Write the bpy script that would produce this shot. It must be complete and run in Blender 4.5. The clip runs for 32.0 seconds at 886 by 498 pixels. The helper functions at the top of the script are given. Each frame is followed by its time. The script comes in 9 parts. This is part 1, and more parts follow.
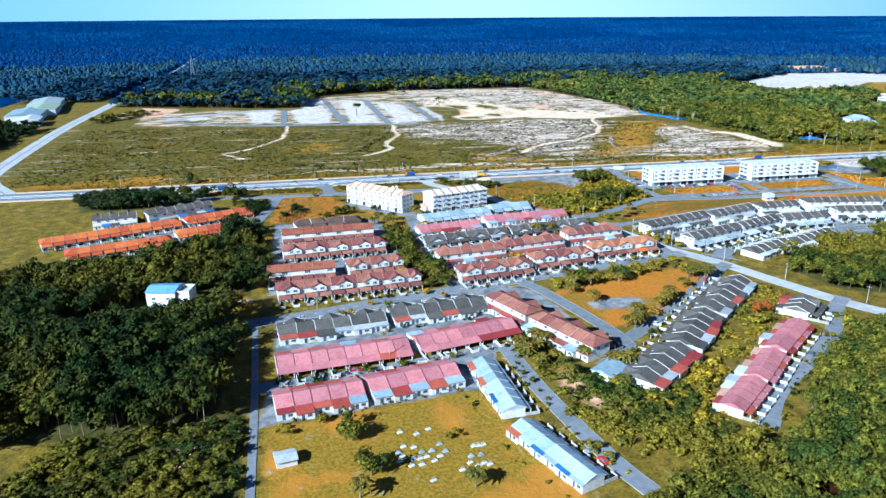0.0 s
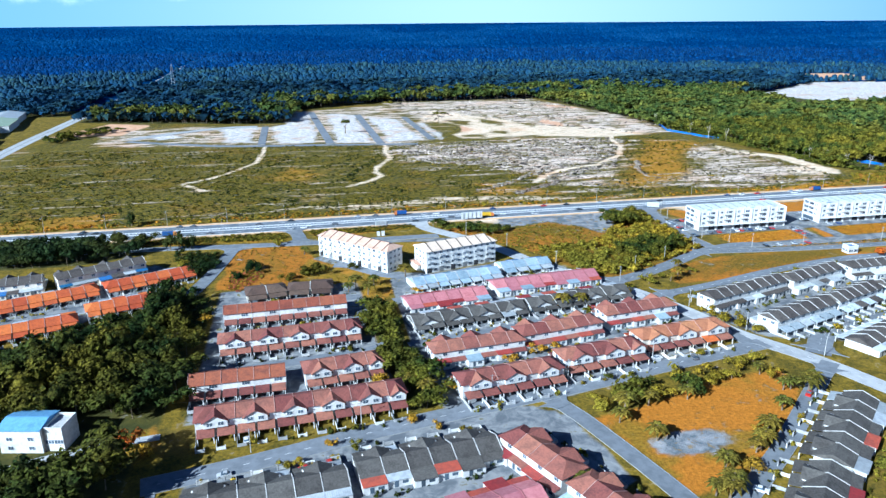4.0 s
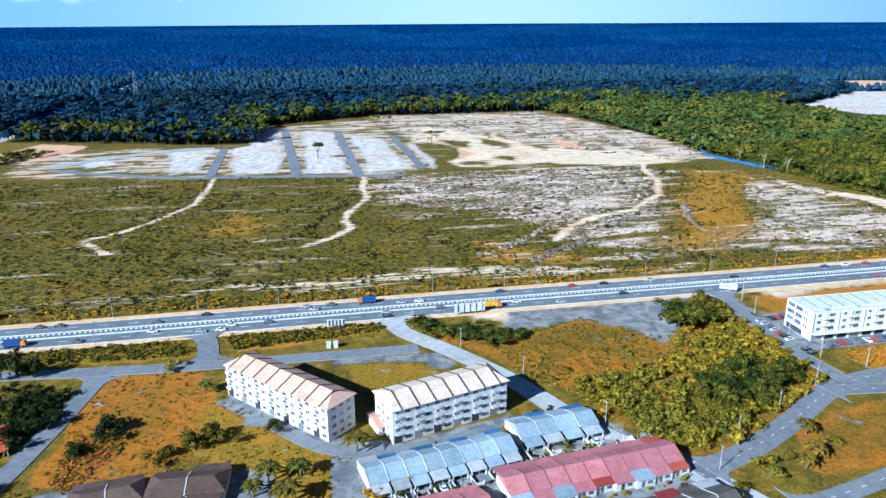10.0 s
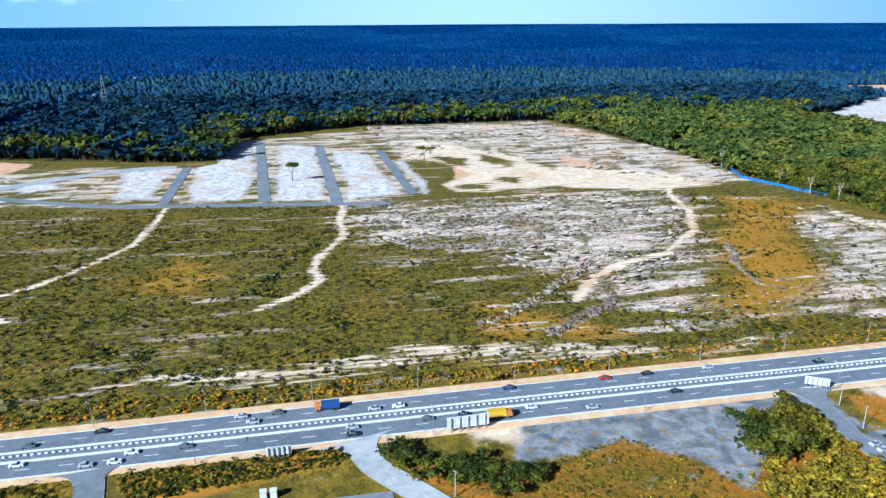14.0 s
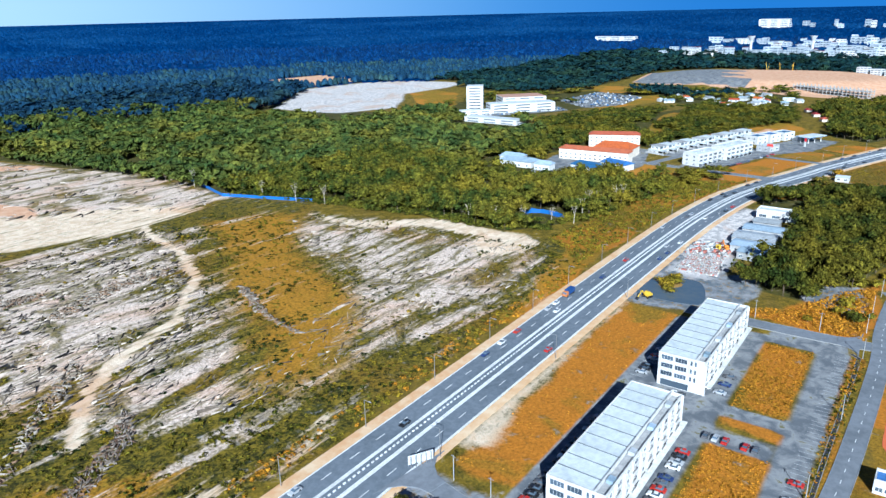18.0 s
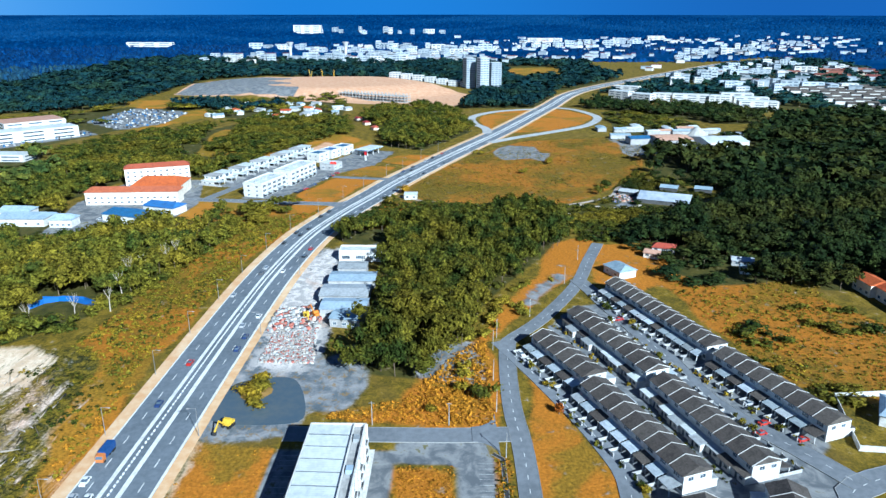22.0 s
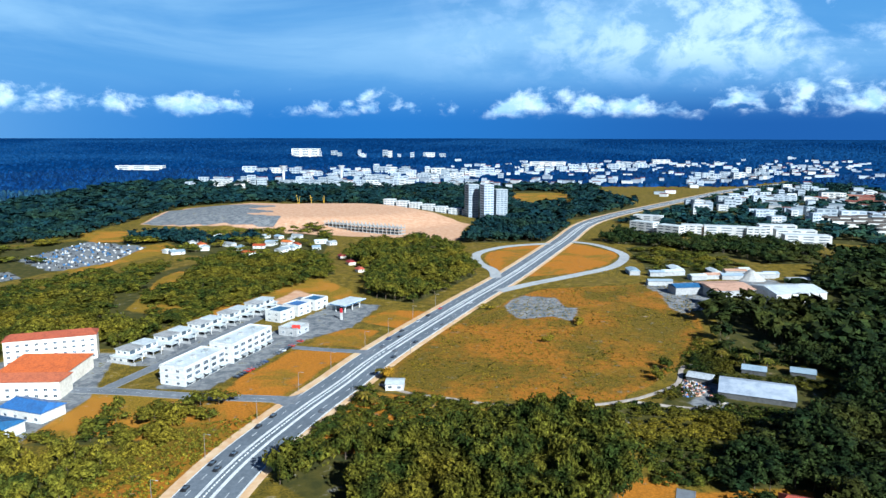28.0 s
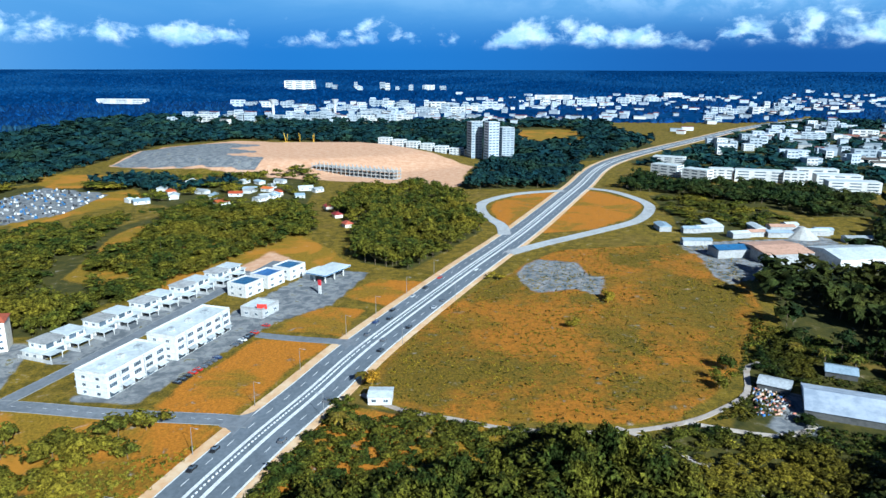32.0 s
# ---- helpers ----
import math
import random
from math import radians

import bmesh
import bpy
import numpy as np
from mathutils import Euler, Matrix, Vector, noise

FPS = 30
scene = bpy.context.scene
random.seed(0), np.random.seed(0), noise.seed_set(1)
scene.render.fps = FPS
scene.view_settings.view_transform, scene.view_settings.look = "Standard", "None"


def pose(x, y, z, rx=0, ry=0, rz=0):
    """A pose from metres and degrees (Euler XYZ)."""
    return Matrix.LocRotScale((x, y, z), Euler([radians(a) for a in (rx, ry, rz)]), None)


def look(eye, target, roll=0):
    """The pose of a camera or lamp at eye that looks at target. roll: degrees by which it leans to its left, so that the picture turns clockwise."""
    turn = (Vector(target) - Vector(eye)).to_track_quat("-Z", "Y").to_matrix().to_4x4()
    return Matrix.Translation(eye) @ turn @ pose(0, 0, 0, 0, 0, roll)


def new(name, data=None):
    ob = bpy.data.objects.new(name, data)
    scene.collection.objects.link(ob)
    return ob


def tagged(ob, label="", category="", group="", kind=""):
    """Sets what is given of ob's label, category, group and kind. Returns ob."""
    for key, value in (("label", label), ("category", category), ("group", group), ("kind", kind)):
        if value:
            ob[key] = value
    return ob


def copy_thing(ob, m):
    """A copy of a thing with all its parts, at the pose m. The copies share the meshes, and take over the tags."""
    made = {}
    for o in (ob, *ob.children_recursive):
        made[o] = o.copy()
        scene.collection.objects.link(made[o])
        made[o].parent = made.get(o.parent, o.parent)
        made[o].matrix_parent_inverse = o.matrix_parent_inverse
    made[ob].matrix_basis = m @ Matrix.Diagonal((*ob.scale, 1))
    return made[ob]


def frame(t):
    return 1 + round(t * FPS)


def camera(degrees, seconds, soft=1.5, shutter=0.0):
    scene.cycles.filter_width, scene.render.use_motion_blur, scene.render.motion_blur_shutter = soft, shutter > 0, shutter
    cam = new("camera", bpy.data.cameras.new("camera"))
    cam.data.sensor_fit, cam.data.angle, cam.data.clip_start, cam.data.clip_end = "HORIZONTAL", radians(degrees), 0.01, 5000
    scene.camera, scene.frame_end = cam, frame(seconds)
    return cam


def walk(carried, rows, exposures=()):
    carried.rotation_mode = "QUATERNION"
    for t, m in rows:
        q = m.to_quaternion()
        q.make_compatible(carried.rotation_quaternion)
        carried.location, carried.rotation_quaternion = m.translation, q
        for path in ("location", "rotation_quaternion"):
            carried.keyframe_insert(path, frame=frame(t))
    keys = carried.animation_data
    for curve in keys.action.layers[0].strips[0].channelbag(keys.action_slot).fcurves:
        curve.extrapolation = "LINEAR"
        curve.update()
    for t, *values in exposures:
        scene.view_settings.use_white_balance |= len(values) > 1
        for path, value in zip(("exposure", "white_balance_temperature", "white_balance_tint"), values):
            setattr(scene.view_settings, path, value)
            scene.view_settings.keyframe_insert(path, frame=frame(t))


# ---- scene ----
cam = camera(63.9, 32.0, 1.45)
METRES, EYE, TILT, LEAN, TURN = 796.1, 125.0, 0.0, 0.0, -11.2
ROWS = [
    (0.0, 0.0, 0.0, 0.0, -0.12, -18.32, 0.36),
    (0.5, 0.0003, 0.0177, -0.0002, -0.11, -18.26, 0.37),
    (1.0, 0.0007, 0.0349, -0.0003, -0.11, -18.22, 0.39),
    (1.5, 0.0012, 0.0522, -0.0002, -0.1, -18.17, 0.41),
    (2.0, 0.0016, 0.0693, -0.0003, -0.07, -18.08, 0.43),
    (2.5, 0.0021, 0.0861, -0.0004, -0.05, -18.01, 0.43),
    (3.0, 0.0026, 0.1027, -0.0004, -0.02, -17.95, 0.44),
    (3.5, 0.003, 0.1191, -0.0003, -0.02, -17.94, 0.44),
    (5.5, 0.0043, 0.1839, 0.0004, -0.04, -17.94, 0.45),
    (6.0, 0.0047, 0.2005, 0.0005, -0.02, -18.01, 0.42),
    (6.5, 0.0057, 0.2166, 0.0005, -0.0, -18.07, 0.42),
    (7.0, 0.0069, 0.2323, 0.0006, 0.03, -18.07, 0.41),
    (7.5, 0.0083, 0.249, 0.0009, 0.06, -18.08, 0.35),
    (8.0, 0.0095, 0.2655, 0.0009, 0.1, -18.14, 0.33),
    (8.5, 0.0107, 0.2816, 0.0009, 0.13, -18.03, 0.29),
    (9.0, 0.0114, 0.2971, 0.0008, 0.13, -17.95, 0.27),
    (9.5, 0.012, 0.3132, 0.0006, 0.12, -17.94, 0.31),
    (10.0, 0.0124, 0.3274, 0.0008, 0.09, -17.91, 0.32),
    (10.5, 0.0129, 0.3427, 0.0008, 0.09, -17.91, 0.33),
    (11.0, 0.0134, 0.3581, 0.0008, 0.08, -17.91, 0.36),
    (11.5, 0.0139, 0.3732, 0.0006, 0.04, -17.88, 0.32),
    (12.0, 0.0146, 0.3878, 0.0005, 0.01, -17.88, 0.31),
    (12.5, 0.0151, 0.4024, 0.0006, -0.02, -17.89, 0.32),
    (13.0, 0.0155, 0.4168, 0.0007, -0.03, -17.88, 0.31),
    (13.5, 0.0158, 0.431, 0.0009, -0.04, -17.88, 0.31),
    (15.5, 0.0174, 0.488, 0.0021, -5.95, -18.01, 0.62),
    (16.0, 0.0184, 0.5026, 0.0019, -13.32, -18.05, 0.89),
    (16.5, 0.0206, 0.517, 0.002, -20.61, -18.19, 1.09),
    (17.0, 0.0246, 0.5312, 0.002, -27.7, -18.3, 1.16),
    (17.5, 0.0308, 0.545, 0.002, -35.14, -18.43, 1.25),
    (18.0, 0.0385, 0.5587, 0.002, -43.38, -18.56, 1.27),
    (18.5, 0.0489, 0.5714, 0.0021, -51.8, -18.69, 1.25),
    (19.0, 0.061, 0.583, 0.002, -59.93, -18.77, 1.18),
    (19.5, 0.0751, 0.593, 0.002, -67.79, -18.85, 1.12),
    (20.0, 0.0906, 0.6011, 0.0021, -74.57, -18.87, 0.97),
    (20.5, 0.107, 0.6075, 0.0021, -78.24, -18.81, 0.72),
    (21.0, 0.1238, 0.6117, 0.002, -78.04, -18.67, 0.41),
    (21.5, 0.1405, 0.6153, 0.002, -77.91, -18.6, 0.18),
    (22.0, 0.1572, 0.6187, 0.002, -77.81, -18.61, -0.03),
    (22.5, 0.1739, 0.622, 0.0021, -77.73, -18.84, -0.15),
    (23.0, 0.1905, 0.6253, 0.0021, -77.65, -18.79, -0.26),
    (23.5, 0.2067, 0.6284, 0.0019, -77.64, -16.11, -0.24),
    (24.0, 0.2223, 0.6318, 0.0018, -77.62, -12.16, -0.26),
    (24.5, 0.2375, 0.635, 0.0016, -77.65, -9.2, -0.2),
    (25.0, 0.2528, 0.6382, 0.0015, -77.64, -9.18, -0.21),
    (25.5, 0.2681, 0.6414, 0.0012, -77.67, -9.17, -0.18),
    (27.5, 0.3257, 0.6535, 0.001, -77.74, -9.2, -0.14),
    (28.0, 0.3401, 0.6565, 0.0009, -77.76, -9.2, -0.12),
    (28.5, 0.3544, 0.6597, 0.0007, -77.79, -9.21, -0.1),
    (29.0, 0.3685, 0.6627, 0.0007, -77.79, -9.23, -0.11),
    (29.5, 0.3825, 0.6656, 0.0005, -77.8, -9.25, -0.1),
    (30.0, 0.3962, 0.6685, 0.0004, -77.81, -9.25, -0.1),
    (30.5, 0.4098, 0.6715, 0.0002, -77.79, -9.66, -0.12),
    (31.0, 0.4236, 0.6745, 0.0002, -77.79, -11.28, -0.15),
    (31.5, 0.437, 0.6776, 0.0002, -77.78, -12.88, -0.15),
    (32.0, 0.4504, 0.6805, 0.0002, -77.74, -14.5, -0.17),
]
walk(cam, [(t, pose(0, 0, EYE, TILT, LEAN, TURN) @ pose(METRES * x, METRES * y, METRES * z, 90 + pitch, roll, yaw)) for t, x, y, z, yaw, pitch, roll in ROWS],
     ((0.0, 1.26, 4700, 3), (5.0, 1.16, 4720, 4), (10.0, 1.07, 4760, 5), (14.0, 1.06, 4780, 5), (17.0, 1.0, 4920, 6), (20.0, 0.90, 4900, 2), (22.0, 1.03, 4850, 1), (23.0, 1.16, 5000, 0), (24.0, 1.20, 5400, 4), (25.0, 0.97, 5200, 4), (30.0, 0.97, 5150, 4), (32.0, 0.95, 5000, 1)))

# ---- world, sun ----
SUN_AZ, SUN_EL = math.atan2(-0.85, -0.53), radians(30)
world = bpy.data.worlds.new("daylight")
scene.world = world
world.use_nodes = True


class Nodes:
    """A small wrapper to write node trees briefly."""

    def __init__(self, tree):
        self.tree = tree
        tree.nodes.clear()

    def add(self, kind, **inputs):
        n = self.tree.nodes.new(kind)
        for k, v in inputs.items():
            self.put(n, k, v)
        return n

    def put(self, n, key, v):
        key = key.replace("_", " ")
        sock = n.inputs[int(key[1:])] if key[0] == "i" and key[1:].isdigit() else n.inputs[key]
        if isinstance(v, bpy.types.NodeSocket):
            self.tree.links.new(v, sock)
        else:
            sock.default_value = v

    def math(self, op, a, b=0.0, clamp=False):
        n = self.add("ShaderNodeMath", i0=a, i1=b)
        n.operation, n.use_clamp = op, clamp
        return n.outputs[0]

    def mix(self, f, a, b, mode="MIX"):
        n = self.tree.nodes.new("ShaderNodeMix")
        n.data_type, n.blend_type = "RGBA", mode
        self.put(n, "i0", f), self.put(n, "i6", rgba(a)), self.put(n, "i7", rgba(b))
        return n.outputs[2]

    def noise(self, vec, scale, detail=4.0, rough=0.6, distort=0.0):
        n = self.add("ShaderNodeTexNoise", Vector=vec, Scale=scale, Detail=detail, Roughness=rough, Distortion=distort)
        return n.outputs[0]

    def ramp(self, f, lo, hi, a=0.0, b=1.0):
        n = self.add("ShaderNodeMapRange", i0=f, i1=lo, i2=hi, i3=a, i4=b)
        n.interpolation_type = "SMOOTHSTEP"
        return n.outputs[0]

    def scaled(self, vec, sx, sy, sz, rot=0.0):
        n = self.add("ShaderNodeMapping", Vector=vec, Scale=(sx, sy, sz), Rotation=(0, 0, radians(rot)))
        return n.outputs[0]


def rgba(c):
    return c if isinstance(c, bpy.types.NodeSocket) else (*c, 1.0) if len(c) == 3 else c


def build_sky():
    n = Nodes(world.node_tree)
    sky = n.add("ShaderNodeTexSky")
    sky.sky_type, sky.sun_disc = "NISHITA", False
    sky.sun_elevation, sky.sun_rotation = SUN_EL, SUN_AZ
    sky.air_density, sky.dust_density, sky.ozone_density, sky.altitude = 1.0, 0.2, 4.0, 120
    way = n.add("ShaderNodeTexCoord").outputs["Generated"]
    x, y, z = n.add("ShaderNodeSeparateXYZ", Vector=way).outputs
    turn = n.math("ARCTAN2", y, x)
    south = n.ramp(turn, 0.15, -0.45)
    # plain air: deeper blue low in the east and south, pale to the north
    col = n.mix(1.0, sky.outputs[0], (0.045, 0.10, 0.24), "MULTIPLY")
    col = n.mix(n.ramp(z, 0.34, 0.14), col, (1.15, 2.70, 4.8))
    col = n.mix(n.math("MULTIPLY", n.ramp(z, 0.085, 0.012), n.ramp(turn, 0.75, 0.2)), col, n.mix(south, (0.42, 1.60, 4.0), (0.26, 0.92, 2.7)))
    col = n.mix(n.math("MULTIPLY", n.ramp(turn, 0.45, 1.35), n.ramp(z, 0.16, 0.01)), col, n.mix(n.ramp(turn, 1.3, 2.0), (4.9, 6.1, 6.8), (2.4, 4.1, 5.6)))
    # high, soft cloud sheets
    lift = n.math("ADD", z, 0.10)
    plane = n.add("ShaderNodeCombineXYZ", X=n.math("DIVIDE", x, lift), Y=n.math("DIVIDE", y, lift)).outputs[0]
    veil = n.ramp(n.noise(plane, 0.34, 7, 0.58, 0.9), 0.36, 0.68)
    veil = n.math("MULTIPLY", veil, n.math("MULTIPLY", n.ramp(z, 0.035, 0.13), n.ramp(z, 0.45, 0.22, 0.12, 1.0)))
    col = n.mix(n.math("MULTIPLY", veil, 0.68), col, (3.5, 5.1, 6.3))
    # heaped clouds in a low band, taller to the south
    flat = n.add("ShaderNodeCombineXYZ", X=n.math("MULTIPLY", turn, 15.0), Y=n.math("MULTIPLY", z, 21.0)).outputs[0]
    puff = n.math("ADD", n.math("MULTIPLY", n.noise(flat, 0.62, 3, 0.5), 0.55), n.math("MULTIPLY", n.noise(flat, 1.9, 8, 0.62, 0.2), 0.45))
    top = n.math("MULTIPLY", n.ramp(z, 0.03, 0.10), n.ramp(south, 0, 1, 0.26, 0.12))
    body = n.math("SUBTRACT", puff, top)
    base = n.math("ADD", z, n.math("MULTIPLY", n.math("SUBTRACT", n.noise(flat, 1.3, 5, 0.6), 0.5), 0.035))
    heap = n.math("MULTIPLY", n.ramp(body, 0.455, 0.575), n.ramp(base, 0.022, 0.036))
    shade = n.ramp(n.noise(flat, 2.4, 6, 0.6), 0.4, 0.62)
    white = n.mix(n.math("MULTIPLY", shade, n.ramp(z, 0.09, 0.03, 0.35, 0.8)), (7.4, 8.2, 8.6), (3.6, 5.6, 7.4))
    col = n.mix(n.math("MULTIPLY", heap, 0.93), col, white)
    # broad cloud bank high in the south
    big = n.noise(flat, 0.36, 8, 0.6, 0.35)
    bank = n.math("MULTIPLY", n.ramp(big, 0.40, 0.54), n.math("MULTIPLY", south, n.math("MULTIPLY", n.ramp(z, 0.05, 0.12), n.ramp(z, 0.45, 0.25))))
    col = n.mix(n.math("MULTIPLY", bank, 0.85), col, n.mix(n.ramp(n.noise(flat, 1.1, 7, 0.62, 0.3), 0.42, 0.60), (6.8, 7.8, 8.4), (2.1, 3.7, 5.3)))
    back = n.add("ShaderNodeBackground", Color=col, Strength=0.070)
    n.add("ShaderNodeOutputWorld", Surface=back.outputs[0])


build_sky()
sun = new("sun", bpy.data.lights.new("sun", "SUN"))
sun.data.energy, sun.data.angle, sun.data.color = 5.0, radians(0.53), (1.0, 0.93, 0.80)
to_sun = Vector((math.sin(SUN_AZ) * math.cos(SUN_EL), math.cos(SUN_AZ) * math.cos(SUN_EL), math.sin(SUN_EL)))
sun.matrix_world = look(to_sun * 1000, (0, 0, 0))

# ---- materials ----
MATS = {}


def surface(name, base, other=None, rough=0.8, grain=1.5, stains=0.12, bump=0.0, metal=0.0, spread=0.12, ribs=0.0, axis=0, spec=0.22):
    """A weathered surface: two shades mixed by noise at two scales, a shade of its own for each object, optional ribs (metres apart)."""
    if name in MATS:
        return MATS[name]
    m = MATS[name] = bpy.data.materials.new(name)
    m.use_nodes = True
    n = Nodes(m.node_tree)
    other = other or tuple(c * 0.6 for c in base)
    pos = n.add("ShaderNodeTexCoord").outputs["Object"]
    info = n.add("ShaderNodeObjectInfo")
    rnd = info.outputs["Random"]
    shift = n.add("ShaderNodeVectorMath", i0=pos, i1=n.add("ShaderNodeCombineXYZ", X=n.math("MULTIPLY", rnd, 97.0), Y=n.math("MULTIPLY", rnd, 41.0)).outputs[0]).outputs[0]
    fine = n.noise(shift, grain, 5, 0.65)
    wide = n.noise(shift, stains, 4, 0.6, 0.4)
    f = n.math("ADD", n.math("MULTIPLY", n.ramp(fine, 0.36, 0.66), 0.6), n.math("MULTIPLY", n.ramp(wide, 0.42, 0.70), 0.55), True)
    col = n.mix(f, base, other)
    hsv = n.add("ShaderNodeHueSaturation", Color=col, Value=n.ramp(rnd, 0, 1, 1 - spread, 1 + spread), Hue=n.ramp(rnd, 0, 1, 0.5 - spread * 0.04, 0.5 + spread * 0.04))
    sh = n.add("ShaderNodeBsdfPrincipled", Base_Color=hsv.outputs[0], Roughness=n.ramp(fine, 0.2, 0.8, max(rough - 0.12, 0.05), min(rough + 0.12, 1)), Metallic=metal)
    n.put(sh, "Specular_IOR_Level", spec)
    height = fine
    if ribs:
        part_axis = n.add("ShaderNodeSeparateXYZ", Vector=pos).outputs[axis]
        wave = n.math("SINE", n.math("MULTIPLY", part_axis, 2 * math.pi / ribs))
        height = n.math("ADD", n.math("MULTIPLY", wave, 0.5), n.math("MULTIPLY", fine, 0.5))
    if bump or ribs:
        b = n.add("ShaderNodeBump", Height=height, Distance=bump or 0.05, Strength=0.8)
        n.put(sh, "Normal", b.outputs[0])
    n.add("ShaderNodeOutputMaterial", Surface=sh.outputs[0])
    return m


def leaves(name, a, b, c, spread=0.25):
    """Foliage: three greens that change from clump to clump, with leaf light and shade specked into the colour."""
    m = MATS[name] = bpy.data.materials.new(name)
    m.use_nodes = True
    n = Nodes(m.node_tree)
    geo = n.add("ShaderNodeNewGeometry")
    rnd = geo.outputs["Random Per Island"]
    obj = n.add("ShaderNodeObjectInfo").outputs["Random"]
    wide = n.noise(geo.outputs["Position"], 0.018, 4, 0.6, 0.6)
    tree = n.noise(geo.outputs["Position"], 0.11, 2, 0.5)
    col = n.mix(n.ramp(tree, 0.36, 0.66), a, b)
    col = n.mix(n.math("MULTIPLY", n.ramp(wide, 0.45, 0.7), 0.7), col, c)
    # specks in the value stand in for lit leaf tips and shaded gaps
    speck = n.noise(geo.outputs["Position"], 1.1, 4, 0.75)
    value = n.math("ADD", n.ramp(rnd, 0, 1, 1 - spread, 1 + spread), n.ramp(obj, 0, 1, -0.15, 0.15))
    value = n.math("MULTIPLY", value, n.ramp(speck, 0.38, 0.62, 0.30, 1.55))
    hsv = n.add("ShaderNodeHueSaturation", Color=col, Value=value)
    sh = n.add("ShaderNodeBsdfPrincipled", Base_Color=hsv.outputs[0], Roughness=0.75)
    n.put(sh, "Specular_IOR_Level", 0.06)
    n.put(sh, "Normal", n.add("ShaderNodeBump", Height=speck, Distance=0.7, Strength=0.9).outputs[0])
    n.add("ShaderNodeOutputMaterial", Surface=sh.outputs[0])
    return m


def glass(name, tint=(0.045, 0.06, 0.08)):
    m = MATS[name] = bpy.data.materials.new(name)
    m.use_nodes = True
    n = Nodes(m.node_tree)
    rnd = n.add("ShaderNodeObjectInfo").outputs["Random"]
    col = n.mix(rnd, tint, tuple(c * 2.2 for c in tint))
    sh = n.add("ShaderNodeBsdfPrincipled", Base_Color=col, Roughness=0.12)
    n.put(sh, "Specular_IOR_Level", 0.7)
    n.add("ShaderNodeOutputMaterial", Surface=sh.outputs[0])
    return m


WHITE = surface("white_plaster", (0.64, 0.635, 0.62), (0.43, 0.42, 0.395), 0.85, 0.8, 0.12, spread=0.06)
DARKWALL = surface("dark_shed_wall", (0.10, 0.10, 0.10), (0.06, 0.06, 0.06), 0.9, 0.8, 0.2)
# town walls and roofs, with the blue haze of distance mixed into their colours
FAR_WALL = surface("hazed_white_plaster", (0.44, 0.48, 0.52), (0.27, 0.31, 0.36), 0.85, 0.2, 0.05, spread=0.2)
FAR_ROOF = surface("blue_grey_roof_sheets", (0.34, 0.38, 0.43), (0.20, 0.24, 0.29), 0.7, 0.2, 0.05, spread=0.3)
CREAM = surface("cream_plaster", (0.72, 0.66, 0.56), (0.52, 0.45, 0.37), 0.85, 0.8, 0.12)
GREYWALL = surface("grey_render", (0.42, 0.42, 0.42), (0.25, 0.25, 0.25), 0.9, 0.8, 0.15)
CONCRETE = surface("concrete", (0.42, 0.41, 0.39), (0.27, 0.26, 0.25), 0.9, 0.7, 0.1, 0.03)
T_MAROON = surface("maroon_roof_tiles", (0.255, 0.092, 0.068), (0.135, 0.056, 0.046), 0.85, 1.6, 0.25, 0.05, ribs=0.35, axis=1, spread=0.28)
T_PINK = surface("faded_pink_roof_sheets", (0.44, 0.18, 0.195), (0.32, 0.11, 0.122), 0.6, 1.0, 0.2, 0.04, ribs=0.6, spread=0.14)
T_RED = surface("red_roof_sheets", (0.33, 0.055, 0.040), (0.20, 0.045, 0.04), 0.6, 1.0, 0.3, 0.04, ribs=0.6, spread=0.25)
T_BRICK = surface("brick_orange_roof_tiles", (0.40, 0.105, 0.05), (0.25, 0.07, 0.04), 0.8, 1.2, 0.3, 0.05, ribs=0.5, spread=0.12)
T_ORANGE = surface("orange_roof_tiles", (0.50, 0.115, 0.03), (0.29, 0.070, 0.026), 0.75, 1.4, 0.3, 0.05, ribs=0.35, axis=1, spread=0.2)
T_GREY = surface("dark_grey_roof_tiles", (0.105, 0.097, 0.088), (0.055, 0.050, 0.046), 0.75, 1.6, 0.25, 0.05, ribs=0.35, axis=1, spread=0.2)
T_UMBER = surface("dark_brown_roof_tiles", (0.115, 0.074, 0.055), (0.062, 0.043, 0.035), 0.75, 1.6, 0.25, 0.05, ribs=0.35, axis=1, spread=0.2)
T_SLATE = surface("slate_grey_roof_tiles", (0.104, 0.090, 0.080), (0.054, 0.047, 0.043), 0.7, 1.6, 0.25, 0.05, ribs=0.35, axis=1, spread=0.15)
T_PORCH = surface("blue_grey_canopy_sheets", (0.44, 0.49, 0.54), (0.28, 0.32, 0.36), 0.5, 0.9, 0.25, 0.04, ribs=0.6, spread=0.3)
CAP_BROWN = surface("faded_brown_ridge_cap", (0.42, 0.27, 0.23), (0.28, 0.16, 0.14), 0.8, 1.0, 0.2)
CAP_PINK = surface("dull_red_ridge_cap", (0.27, 0.10, 0.105), (0.17, 0.07, 0.07), 0.8, 1.0, 0.2)
CAP_GREY = surface("grey_ridge_cap", (0.50, 0.49, 0.47), (0.34, 0.33, 0.32), 0.8, 1.0, 0.2)
T_BLUE = surface("pale_blue_roof_sheets", (0.36, 0.45, 0.53), (0.24, 0.31, 0.38), 0.45, 0.9, 0.25, 0.04, 0.15, ribs=0.6, spread=0.2)
